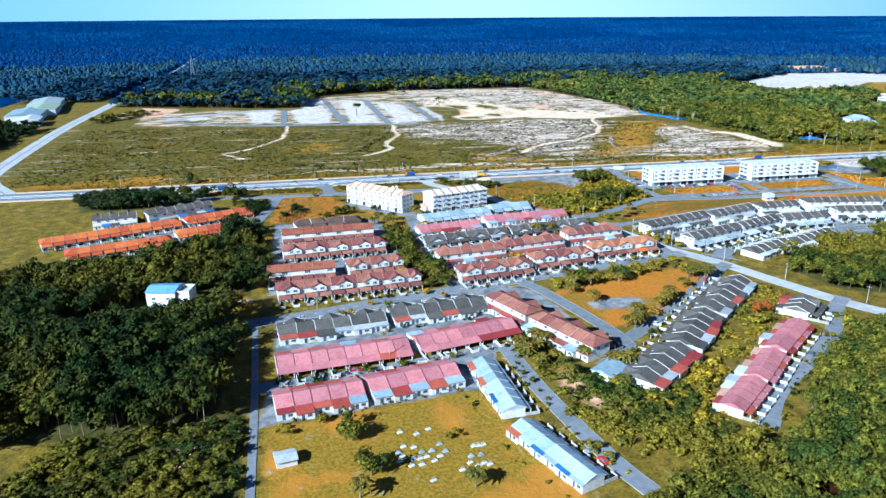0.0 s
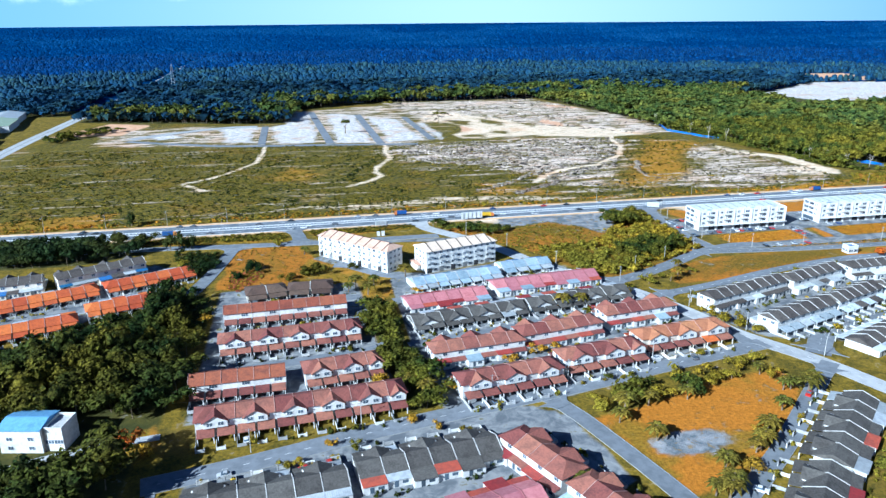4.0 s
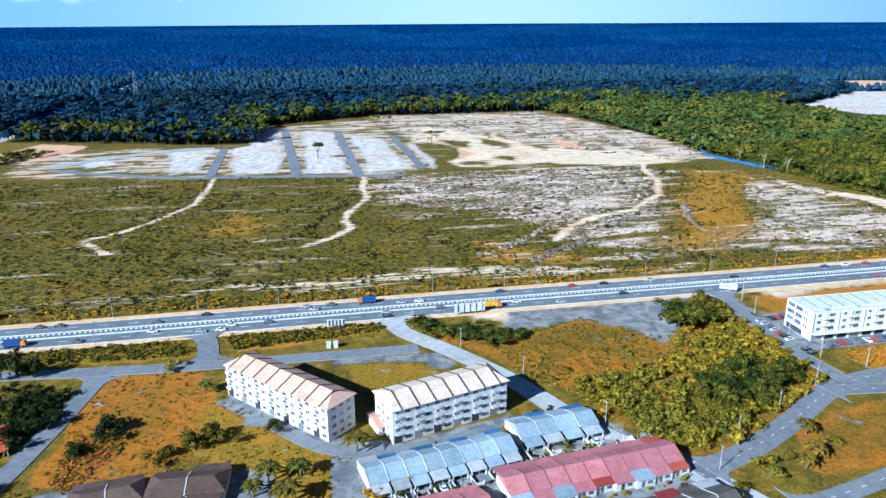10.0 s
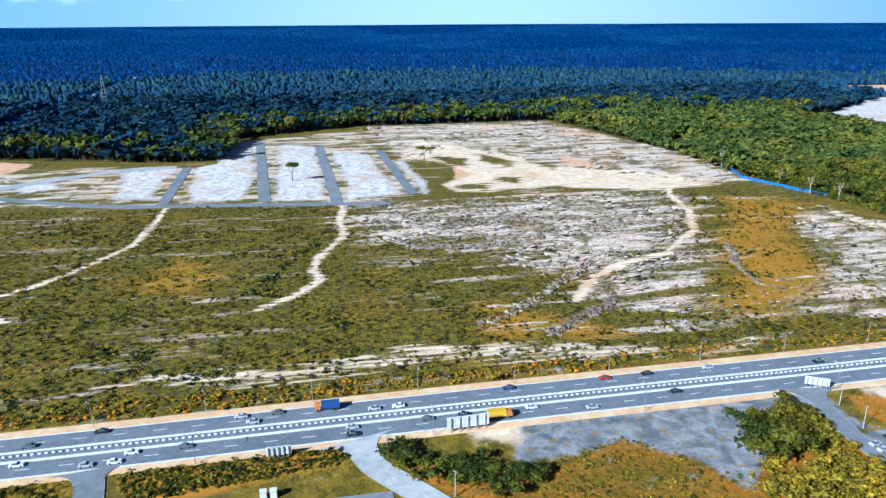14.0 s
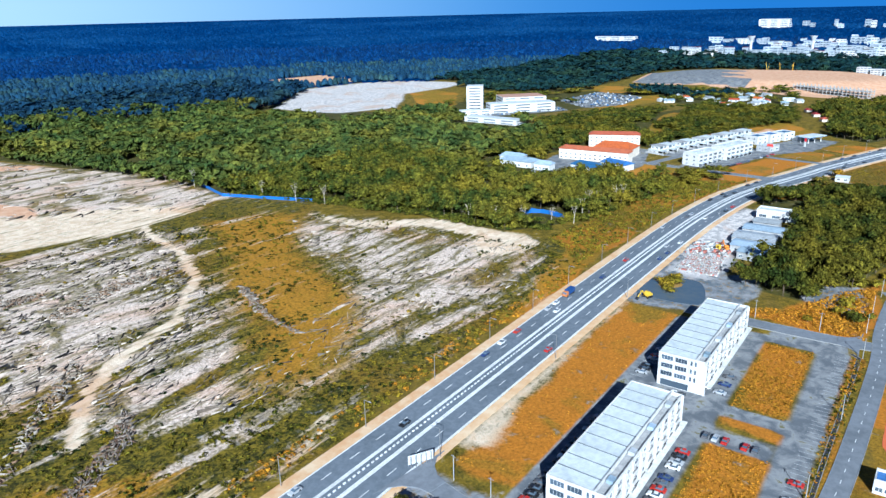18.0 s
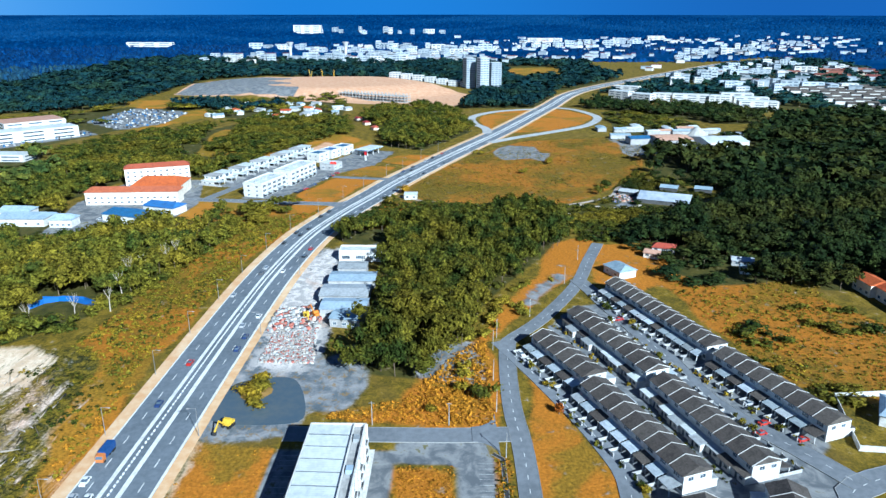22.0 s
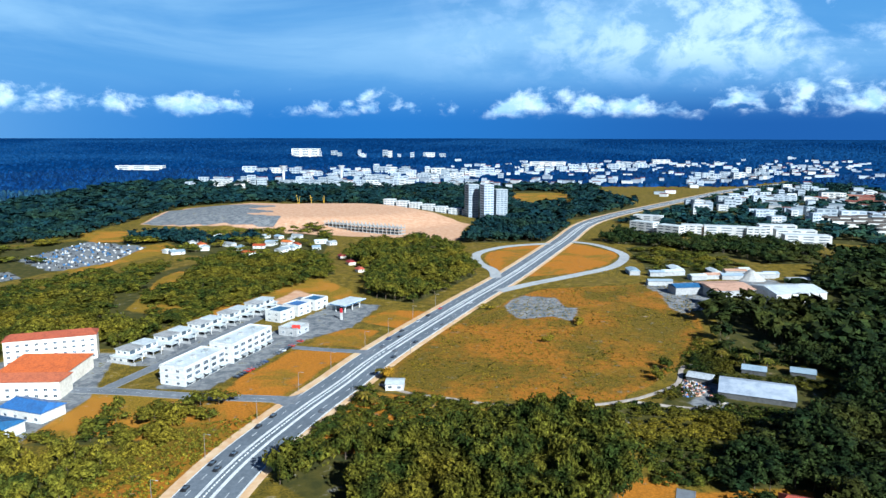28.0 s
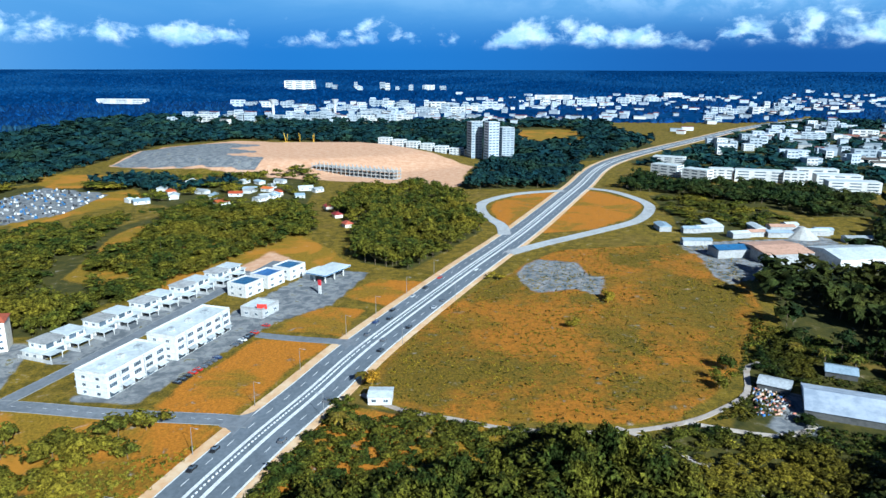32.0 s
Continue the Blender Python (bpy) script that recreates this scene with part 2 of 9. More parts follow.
T_ROYAL = surface("blue_roof_sheets", (0.05, 0.16, 0.36), (0.04, 0.10, 0.22), 0.45, 0.9, 0.25, 0.04, 0.1, ribs=0.6, spread=0.25)
T_ZINC = surface("zinc_roof_sheets", (0.52, 0.55, 0.57), (0.34, 0.36, 0.38), 0.45, 0.9, 0.2, 0.04, 0.3, ribs=0.6, spread=0.2)
T_PEACH = surface("peach_roof_sheets", (0.66, 0.45, 0.33), (0.50, 0.31, 0.22), 0.6, 0.8, 0.15, 0.04, ribs=0.7, spread=0.08)
T_WHITE = surface("white_roof_sheets", (0.60, 0.635, 0.645), (0.42, 0.455, 0.47), 0.5, 0.5, 0.08, 0.03, 0.0, ribs=0.8, spread=0.05)
T_STEEL = surface("blue_grey_roof_sheets", (0.135, 0.205, 0.29), (0.095, 0.15, 0.22), 0.6, 0.9, 0.2, 0.04, 0.2, ribs=0.8, spread=0.15)
T_RUST = surface("rusted_roof_sheets", (0.50, 0.30, 0.22), (0.34, 0.20, 0.14), 0.8, 0.7, 0.2, 0.04, ribs=0.7)
GLASS = glass("window_glass")
# near-black: shade inside openings put into the colour; also machine parts
DARK = surface("dark_opening", (0.045, 0.045, 0.05), (0.03, 0.03, 0.03), 0.8)
ASPHALT = surface("asphalt", (0.195, 0.21, 0.235), (0.13, 0.142, 0.16), 0.85, 0.35, 0.05, 0.01, spread=0.05)
ASPHALT_DARK = surface("new_asphalt", (0.165, 0.188, 0.22), (0.11, 0.128, 0.15), 0.8, 0.5, 0.04, 0.01, spread=0.04)
ROADPALE = surface("worn_pale_road", (0.42, 0.425, 0.43), (0.29, 0.295, 0.305), 0.9, 0.3, 0.06, 0.02, spread=0.06)
TRACKSAND = surface("pale_sand_track", (0.47, 0.41, 0.36), (0.33, 0.27, 0.22), 0.95, 0.3, 0.08, 0.05)
SHOULDER = surface("orange_earth_shoulder", (0.52, 0.30, 0.15), (0.62, 0.46, 0.30), 0.95, 0.25, 0.06, 0.04)
PAINT = surface("white_road_paint", (0.72, 0.73, 0.73), (0.48, 0.48, 0.48), 0.8, 1.5, 0.3, spread=0.03)
KERB = surface("pale_kerb_concrete", (0.30, 0.30, 0.295), (0.19, 0.19, 0.185), 0.9, 1.0, 0.2)
STEEL = surface("galvanised_steel", (0.45, 0.46, 0.47), (0.3, 0.3, 0.31), 0.45, 2.0, 0.4, metal=0.7)
BARK = surface("pale_bark", (0.20, 0.15, 0.10), (0.10, 0.075, 0.05), 0.9, 2.5, 0.4, 0.03)
TYRE = surface("tyre_rubber", (0.025, 0.025, 0.025), (0.015, 0.015, 0.015), 0.85)
POND = surface("pond_water", (0.07, 0.10, 0.13), (0.10, 0.12, 0.13), 0.12, 0.3, 0.05, spec=0.7)
MUDPOND = surface("brown_pond_water", (0.05, 0.022, 0.008), (0.035, 0.016, 0.008), 0.15, 0.3, 0.05, spec=0.7)
BLUESHEET = surface("blue_sheet_fence", (0.03, 0.14, 0.45), (0.03, 0.10, 0.30), 0.5)
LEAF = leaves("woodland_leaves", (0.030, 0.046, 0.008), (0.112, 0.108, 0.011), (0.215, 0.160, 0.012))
# darker copy of the woodland leaves, backlit shade put into the colour
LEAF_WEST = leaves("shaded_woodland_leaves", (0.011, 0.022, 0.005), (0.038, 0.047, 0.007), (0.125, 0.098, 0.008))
# dark green, lowered further in colour to stand in for backlit shade
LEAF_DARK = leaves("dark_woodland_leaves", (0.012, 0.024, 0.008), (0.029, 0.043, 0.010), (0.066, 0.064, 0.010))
# teal and blue-green: distance haze mixed into the leaf colour
LEAF_HAZE_TEAL = leaves("hazed_teal_leaves", (0.007, 0.026, 0.036), (0.015, 0.043, 0.040), (0.034, 0.062, 0.026))
LEAF_FAR = leaves("hazed_blue_green_leaves", (0.008, 0.029, 0.068), (0.016, 0.046, 0.080), (0.033, 0.063, 0.048))
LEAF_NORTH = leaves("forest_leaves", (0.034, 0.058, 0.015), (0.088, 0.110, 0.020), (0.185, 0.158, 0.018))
# farthest trees, with blue haze put into the leaf colour
LEAF_HAZE_BLUE = leaves("hazed_blue_leaves", (0.004, 0.027, 0.115), (0.010, 0.048, 0.165), (0.018, 0.066, 0.165))
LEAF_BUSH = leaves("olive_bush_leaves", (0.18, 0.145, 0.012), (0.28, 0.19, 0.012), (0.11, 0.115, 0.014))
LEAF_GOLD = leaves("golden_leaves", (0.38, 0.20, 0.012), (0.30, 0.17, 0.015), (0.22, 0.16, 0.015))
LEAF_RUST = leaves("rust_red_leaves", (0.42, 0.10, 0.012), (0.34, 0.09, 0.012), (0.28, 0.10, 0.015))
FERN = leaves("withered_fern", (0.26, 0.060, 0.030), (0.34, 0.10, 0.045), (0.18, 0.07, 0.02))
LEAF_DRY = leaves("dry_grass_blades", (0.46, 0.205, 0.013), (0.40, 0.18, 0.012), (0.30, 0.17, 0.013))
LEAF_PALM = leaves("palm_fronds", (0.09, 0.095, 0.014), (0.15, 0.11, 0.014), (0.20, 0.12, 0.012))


# ---- geometry helpers ----
class Mesh:
    """Vertices and faces gathered for one mesh."""

    def __init__(self):
        self.v, self.f, self.m = [], [], []

    def face(self, pts, mat=0):
        i = len(self.v)
        self.v += [tuple(p) for p in pts]
        self.f.append(tuple(range(i, i + len(pts))))
        self.m.append(mat)
        return self

    def box(self, x0, x1, y0, y1, z0, z1, mat=0):
        return self.prism([(x0, y0), (x1, y0), (x1, y1), (x0, y1)], z0, z1, mat)

    def prism(self, ring, z0, z1, mat=0):
        i, k = len(self.v), len(ring)
        self.v += [(x, y, z0) for x, y in ring] + [(x, y, z1) for x, y in ring]
        self.f += [tuple(range(i + k - 1, i - 1, -1)), tuple(range(i + k, i + 2 * k))]
        self.f += [(i + a, i + (a + 1) % k, i + k + (a + 1) % k, i + k + a) for a in range(k)]
        self.m += [mat] * (k + 2)
        return self

    def along_x(self, profile, x0, x1, mat=0):
        """A profile of (y, z), counter-clockwise seen from +x, pulled from x0 to x1."""
        i, k = len(self.v), len(profile)
        self.v += [(x0, y, z) for y, z in profile] + [(x1, y, z) for y, z in profile]
        self.f += [tuple(range(i + k - 1, i - 1, -1)), tuple(range(i + k, i + 2 * k))]
        self.f += [(i + a, i + (a + 1) % k, i + k + (a + 1) % k, i + k + a) for a in range(k)]
        self.m += [mat] * (k + 2)
        return self

    def along_y(self, profile, y0, y1, mat=0):
        i, k = len(self.v), len(profile)
        self.v += [(x, y1, z) for x, z in profile] + [(x, y0, z) for x, z in profile]
        self.f += [tuple(range(i + k - 1, i - 1, -1)), tuple(range(i + k, i + 2 * k))]
        self.f += [(i + a, i + (a + 1) % k, i + k + (a + 1) % k, i + k + a) for a in range(k)]
        self.m += [mat] * (k + 2)
        return self

    def slab(self, a, b, c, d, t, mat=0):
        """A plate with the corners a, b, c, d (counter-clockwise from above) and the thickness t below them."""
        i = len(self.v)
        self.v += [tuple(p) for p in (a, b, c, d)] + [(p[0], p[1], p[2] - t) for p in (a, b, c, d)]
        self.f += [(i, i + 1, i + 2, i + 3), (i + 7, i + 6, i + 5, i + 4)]
        self.f += [(i + 4 + k, i + 4 + (k + 1) % 4, i + (k + 1) % 4, i + k) for k in range(4)]
        self.m += [mat] * 6
        return self

    def tube(self, x, y, z0, z1, r0, r1, k=6, mat=0, lean=(0, 0)):
        i = len(self.v)
        for z, r, s in ((z0, r0, 0), (z1, r1, 1)):
            self.v += [(x + lean[0] * s + r * math.cos(2 * math.pi * a / k), y + lean[1] * s + r * math.sin(2 * math.pi * a / k), z) for a in range(k)]
        self.f += [tuple(range(i + k - 1, i - 1, -1)), tuple(range(i + k, i + 2 * k))]
        self.f += [(i + a, i + (a + 1) % k, i + k + (a + 1) % k, i + k + a) for a in range(k)]
        self.m += [mat] * (k + 2)
        return self

    def data(self, name, mats):
        d = bpy.data.meshes.new(name)
        d.from_pydata(self.v, [], self.f)
        for m in mats if isinstance(mats, (list, tuple)) else [mats]:
            d.materials.append(m)
        d.polygons.foreach_set("material_index", self.m)
        d.update()
        return d


def part(name, mesh, mats, parent, label="", at=None):
    """One mesh object under a thing or a part."""
    ob = new(name, mesh if isinstance(mesh, bpy.types.Mesh) else mesh.data(name, mats))
    ob.parent = parent
    if at is not None:
        ob.matrix_local = at
    return tagged(ob, label)


def thing(name, label, category, m=None, group="", kind=""):
    ob = new(name)
    ob.empty_display_size = 0.5
    ob.matrix_world = m or Matrix()
    return tagged(ob, label, category, group, kind)


def solid(name, mesh, mats, label, category, m=None, group="", kind=""):
    ob = new(name, mesh.data(name, mats))
    ob.matrix_world = m or Matrix()
    return tagged(ob, label, category, group, kind)


def value_noise(x, y, size, seed):
    """Smooth noise in 0..1 with features of that size."""
    gx, gy = x / size, y / size
    ix, iy = np.floor(gx), np.floor(gy)
    fx, fy = gx - ix, gy - iy
    fx, fy = fx * fx * (3 - 2 * fx), fy * fy * (3 - 2 * fy)

    def h(a, b):
        s = np.sin(a * 127.1 + b * 311.7 + seed * 74.7) * 43758.5453
        return s - np.floor(s)
    return (h(ix, iy) * (1 - fx) + h(ix + 1, iy) * fx) * (1 - fy) + (h(ix, iy + 1) * (1 - fx) + h(ix + 1, iy + 1) * fx) * fy


def fbm(x, y, size, seed=0, octaves=4):
    total, amp, norm = 0, 1.0, 0
    for o in range(octaves):
        total = total + amp * value_noise(x + o * 19.3, y - o * 7.7, size / 2 ** o, seed + o)
        norm += amp
        amp *= 0.5
    return total / norm


def edge_distance(x, y, ring):
    """Signed distance to a polygon: below 0 inside."""
    inside, best = np.zeros(x.shape, bool), np.full(x.shape, 1e9)
    for (ax, ay), (bx, by) in zip(ring, ring[1:] + ring[:1]):
        dx, dy = bx - ax, by - ay
        s = np.clip(((x - ax) * dx + (y - ay) * dy) / (dx * dx + dy * dy + 1e-9), 0, 1)
        best = np.minimum(best, np.hypot(x - ax - s * dx, y - ay - s * dy))
        cross = ((ay > y) != (by > y)) & (x < dx * (y - ay) / (dy if dy else 1e-9) + ax)
        inside ^= cross
    return np.where(inside, -best, best)


def line_distance(x, y, line):
    best = np.full(x.shape, 1e9)
    for (ax, ay), (bx, by) in zip(line, line[1:]):
        dx, dy = bx - ax, by - ay
        s = np.clip(((x - ax) * dx + (y - ay) * dy) / (dx * dx + dy * dy + 1e-9), 0, 1)
        best = np.minimum(best, np.hypot(x - ax - s * dx, y - ay - s * dy))
    return best


def smooth_line(pts, step=6.0):
    """A line through the points, rounded, with a point about every step metres."""
    p = [Vector(q) for q in pts]
    p = [2 * p[0] - p[1]] + p + [2 * p[-1] - p[-2]]
    out = []
    for a, b, c, d in zip(p, p[1:], p[2:], p[3:]):
        k = max(1, int((c - b).length / step))
        for i in range(k):
            t = i / k
            out.append(0.5 * ((2 * b) + (c - a) * t + (2 * a - 5 * b + 4 * c - d) * t * t + (3 * b - a - 3 * c + d) * t ** 3))
    return out + [p[-2]]


def ribbon(pts, left, right, z, thick=0.25, step=6.0, lift=None):
    """A strip beside a line, from left to right metres off it (left is positive), with sides."""
    line = smooth_line(pts, step)
    mesh, rows = Mesh(), []
    for i, p in enumerate(line):
        d = (line[min(i + 1, len(line) - 1)] - line[max(i - 1, 0)]).normalized()
        nrm = Vector((-d.y, d.x))
        a, b = p + nrm * left, p + nrm * right
        h = z + (lift(p.x, p.y) if lift else 0)
        rows.append(((a.x, a.y, h), (b.x, b.y, h), (a.x, a.y, h - thick), (b.x, b.y, h - thick)))
    mesh.v = [v for r in rows for v in r]
    for i in range(len(rows) - 1):
        a, b = 4 * i, 4 * i + 4
        mesh.f += [(a, a + 1, b + 1, b), (a + 2, a, b, b + 2), (a + 1, a + 3, b + 3, b + 1)]
    mesh.m = [0] * len(mesh.f)
    return mesh

# ---- the plan: regions, roads ----
CLEARING = [(-250, 592), (-20, 572), (430, 572), (463, 600), (470, 680), (442, 765), (457, 793), (437, 862), (463, 961), (420, 1097), (392, 1233),
            (151, 1233), (16, 1171), (13, 1033), (-50, 1036), (-216, 1086), (-262, 900)]
DEBRIS = [(120, 846), (240, 840), (340, 829), (367, 822), (332, 755), (314, 724), (278, 650), (277, 612), (245, 608), (218, 630), (212, 670), (176, 712), (130, 748), (112, 790)]
DEBRIS_EAST = [(423, 775), (440, 724), (448, 616), (436, 592), (366, 586), (327, 592), (274, 614), (299, 644), (366, 656), (377, 714)]
DEBRIS_NORTH = [(180, 1000), (150, 1232), (392, 1233), (420, 1097), (450, 980), (437, 862), (400, 850), (320, 930), (230, 1060)]
LOTS = [(-200, 905), (-150, 892), (-11, 866), (100, 845), (165, 850), (180, 900), (160, 1040), (150, 1200), (22, 1165), (8, 1010), (-60, 1022), (-210, 1030)]
HIGHWAY = [(-420, 556), (-250, 555), (-130, 554), (0, 553.5), (125, 554), (270, 553.5), (400, 553.5), (500, 553), (560, 551), (620, 544.5), (670, 532), (713, 518), (770, 500),
           (886, 455), (1007, 406), (1204, 334), (1412, 255), (1650, 93), (1971, -156), (2173, -382)]
WEST_ROAD = [(-216, 562), (-245, 610), (-257, 667), (-272, 898), (-273, 1100), (-273, 1471), (-286, 2000), (-286, 2420)]
# name, line, half width, material key
ROADS = [
    ("main_road", [(92, 541), (96, 527), (112, 505), (129, 477), (146, 439), (168, 410), (185, 375), (195, 345), (210, 318), (223, 285), (240, 249), (262, 225)], 4.2),
    ("office_road", [(166, 412), (190, 421), (213, 433), (237, 447), (262, 454), (276, 453)], 4.0),
    ("office_lane", [(252, 542), (250, 530), (247, 515), (246, 490), (246, 470), (248, 453)], 3.2),
    ("park_road", [(237, 447), (300, 440), (350, 438), (400, 437.5), (425, 439), (446, 439), (470, 438), (478, 437), (500, 421), (540, 400), (575, 388), (606, 377)], 3.2),
    ("shop_road", [(411, 512), (411, 485), (411, 460), (412, 441)], 4.0),
    ("side_road", [(-28, 288), (3, 294), (37, 302.5), (83, 311.5), (113, 317), (150, 325), (200, 335)], 4.2),
    ("pink_road", [(-22, 230), (28, 236.5), (72, 245)], 3.4),
    ("lane_road", [(73, 247), (76, 210), (83, 167), (88, 150)], 3.2),
    ("green_road", [(100, 313), (107, 298), (121, 245), (118, 232), (104, 221)], 3.2),
    ("slope_road", [(118, 238), (124, 241.5), (161, 269), (203, 306), (214, 315)], 3.2),
    ("east_lane", [(240, 262), (226, 250), (203, 224.5), (157, 192), (139, 172)], 3.2),
    ("west_lane", [(-20, 150), (-22, 226), (-25, 292)], 1.3),
    ("north_lane", [(-36, 436), (-31, 452), (-25, 480), (-19, 513)], 3.6),
    ("terrace_road", [(-24, 353), (10, 357), (45, 362), (52, 366)], 3.2),
    ("terrace_road", [(-22, 416), (10, 419), (45, 420)], 3.2),
    ("terrace_road", [(60, 362), (100, 370), (140, 378), (182, 388)], 3.4),
    ("terrace_road", [(60, 411), (100, 420), (150, 430)], 3.4),
    ("service_road", [(-150, 523), (-70, 519), (-27, 515), (13, 512), (64, 510.5), (100, 510)], 3.6),
    ("slip_road", [(18, 513), (17, 527), (14, 541)], 4.0),
    ("flats_road", [(35, 468), (42, 466), (60, 447), (80, 441), (112, 446)], 2.6),
    ("white_row_road", [(214, 322), (232, 339), (270, 352), (320, 356), (376, 350), (388, 344), (398, 316)], 4.5),
    ("white_row_road", [(182, 392), (215, 399), (270, 414), (325, 421), (381, 410), (406, 413), (440, 425), (478, 441)], 3.1),
    ("white_row_road", [(388, 344), (405, 354), (433, 371), (470, 378), (520, 391), (530, 393), (548, 398)], 4.0),
    ("school_road", [(688, 535), (690, 546), (693, 587), (699, 634), (700, 690)], 4.0),
    ("shop_street", [(700, 634), (751, 619), (800, 606), (860, 590), (905, 578)], 3.5),
    ("plot_road", [(764, 507), (766, 514), (770, 540), (774, 556)], 3.0),
    ("field_track", [(712, 498), (700, 483), (692, 460), (687, 447), (684, 425), (685, 401), (692, 378), (702, 362), (717, 346), (743, 335), (749, 318)], 1.25),
    ("field_track", [(692, 378), (687, 364), (683, 349), (687, 336), (691, 332)], 1.3),
    ("field_track", [(688, 404), (676, 391), (666, 383), (654, 374), (646, 369)], 1.0),
    ("loop_road", [(985, 424), (1020, 425), (1060, 437), (1114, 436), (1160, 405), (1180, 368), (1184, 350)], 5.0),
    ("loop_road", [(1200, 322), (1180, 300), (1130, 284), (1092, 286), (1040, 310), (1000, 350), (960, 395), (930, 425)], 5.0),
    ("pump_track", [(-80, 299), (-64, 307), (-43, 312), (-27, 314)], 1.6),
    ("lot_road", [(37, 1145), (52, 865)], 4.5),
    ("lot_road", [(99, 1100), (104, 853)], 4.5),
    ("lot_road", [(158, 1060), (162, 866)], 4.0),
    ("lot_road", [(-21, 1012), (-20, 875)], 4.0),
    ("lot_road", [(-165, 930), (-100, 895), (-48, 873), (50, 857), (142, 841)], 4.5),
    ("west_access", [(-165, 943), (-132, 975), (-71, 1012), (-31, 1015)], 7.0),
]
TRACKS = [
    ("sand_track", [(-16, 860), (-16, 834), (-20, 775), (-41, 732), (-56, 710), (-75, 695), (-54, 666)], 0.6),
    ("sand_track", [(107, 850), (107, 832), (102, 798), (104, 769), (86, 727), (83, 703), (87, 692), (74, 672), (57, 658)], 1.6),
    ("sand_track", [(358, 838), (351, 828), (340, 776), (317, 731), (279, 694), (245, 681), (223, 665), (204, 638)], 2.6),
]
SANDS = [
    [(203, 1121), (225, 1095), (262, 1040), (300, 960), (335, 922), (382, 898), (410, 842), (347, 838), (277, 868), (232, 862), (200, 866), (190, 895), (225, 930), (205, 990), (178, 1010)],
    [(438, 778), (443, 732), (468, 692), (470, 626), (449, 610), (440, 618), (450, 647), (450, 683), (429, 728)],
    [(0, 595), (70, 600), (132, 604), (194, 592), (219, 582), (262, 583), (258, 577), (215, 574), (128, 585), (69, 586), (38, 586)],
    [(470, 656), (468, 634), (456, 612), (438, 610), (418, 624), (440, 645)],
    [(266, 541), (404, 541), (404, 537), (300, 536), (272, 532)], [(126, 541), (150, 541), (142, 530), (128, 534)],
]
# green islands in the sand
ISLANDS = [[(210, 1009), (234, 996), (226, 960), (210, 977)], [(249, 1026), (277, 972), (267, 955), (247, 979)], [(298, 1023), (309, 947), (298, 931), (289, 976)], [(200, 891), (227, 888), (222, 868), (201, 880)],
           [(241, 915), (260, 905), (249, 883), (236, 895)], [(172, 952), (190, 947), (189, 876), (172, 903)], [(355, 979), (381, 912), (369, 899), (349, 931)]]
# pale chalky building plots
CHALK = [
    [(452, 536), (450, 514), (470, 510), (500, 513), (590, 519), (592, 536), (520, 541)],
    [(9, 1160), (34, 1150), (40, 868), (-4, 878), (-14, 1008), (4, 1025)],
    [(56, 1123), (95, 1098), (97, 864), (60, 866)],
    [(112, 1080), (148, 1040), (152, 870), (112, 858)],
    [(-72, 1002), (-30, 1006), (-30, 888), (-64, 900)],
    [(166, 1010), (178, 1000), (176, 870), (168, 860)],
    [(-150, 962), (-128, 978), (-110, 950), (-135, 935)],
    [(804, 1218), (1017, 1371), (1149, 1353), (1220, 1276), (1232, 1176), (1152, 1152), (1030, 1159), (896, 1062), (813, 1097), (802, 1154)],
]
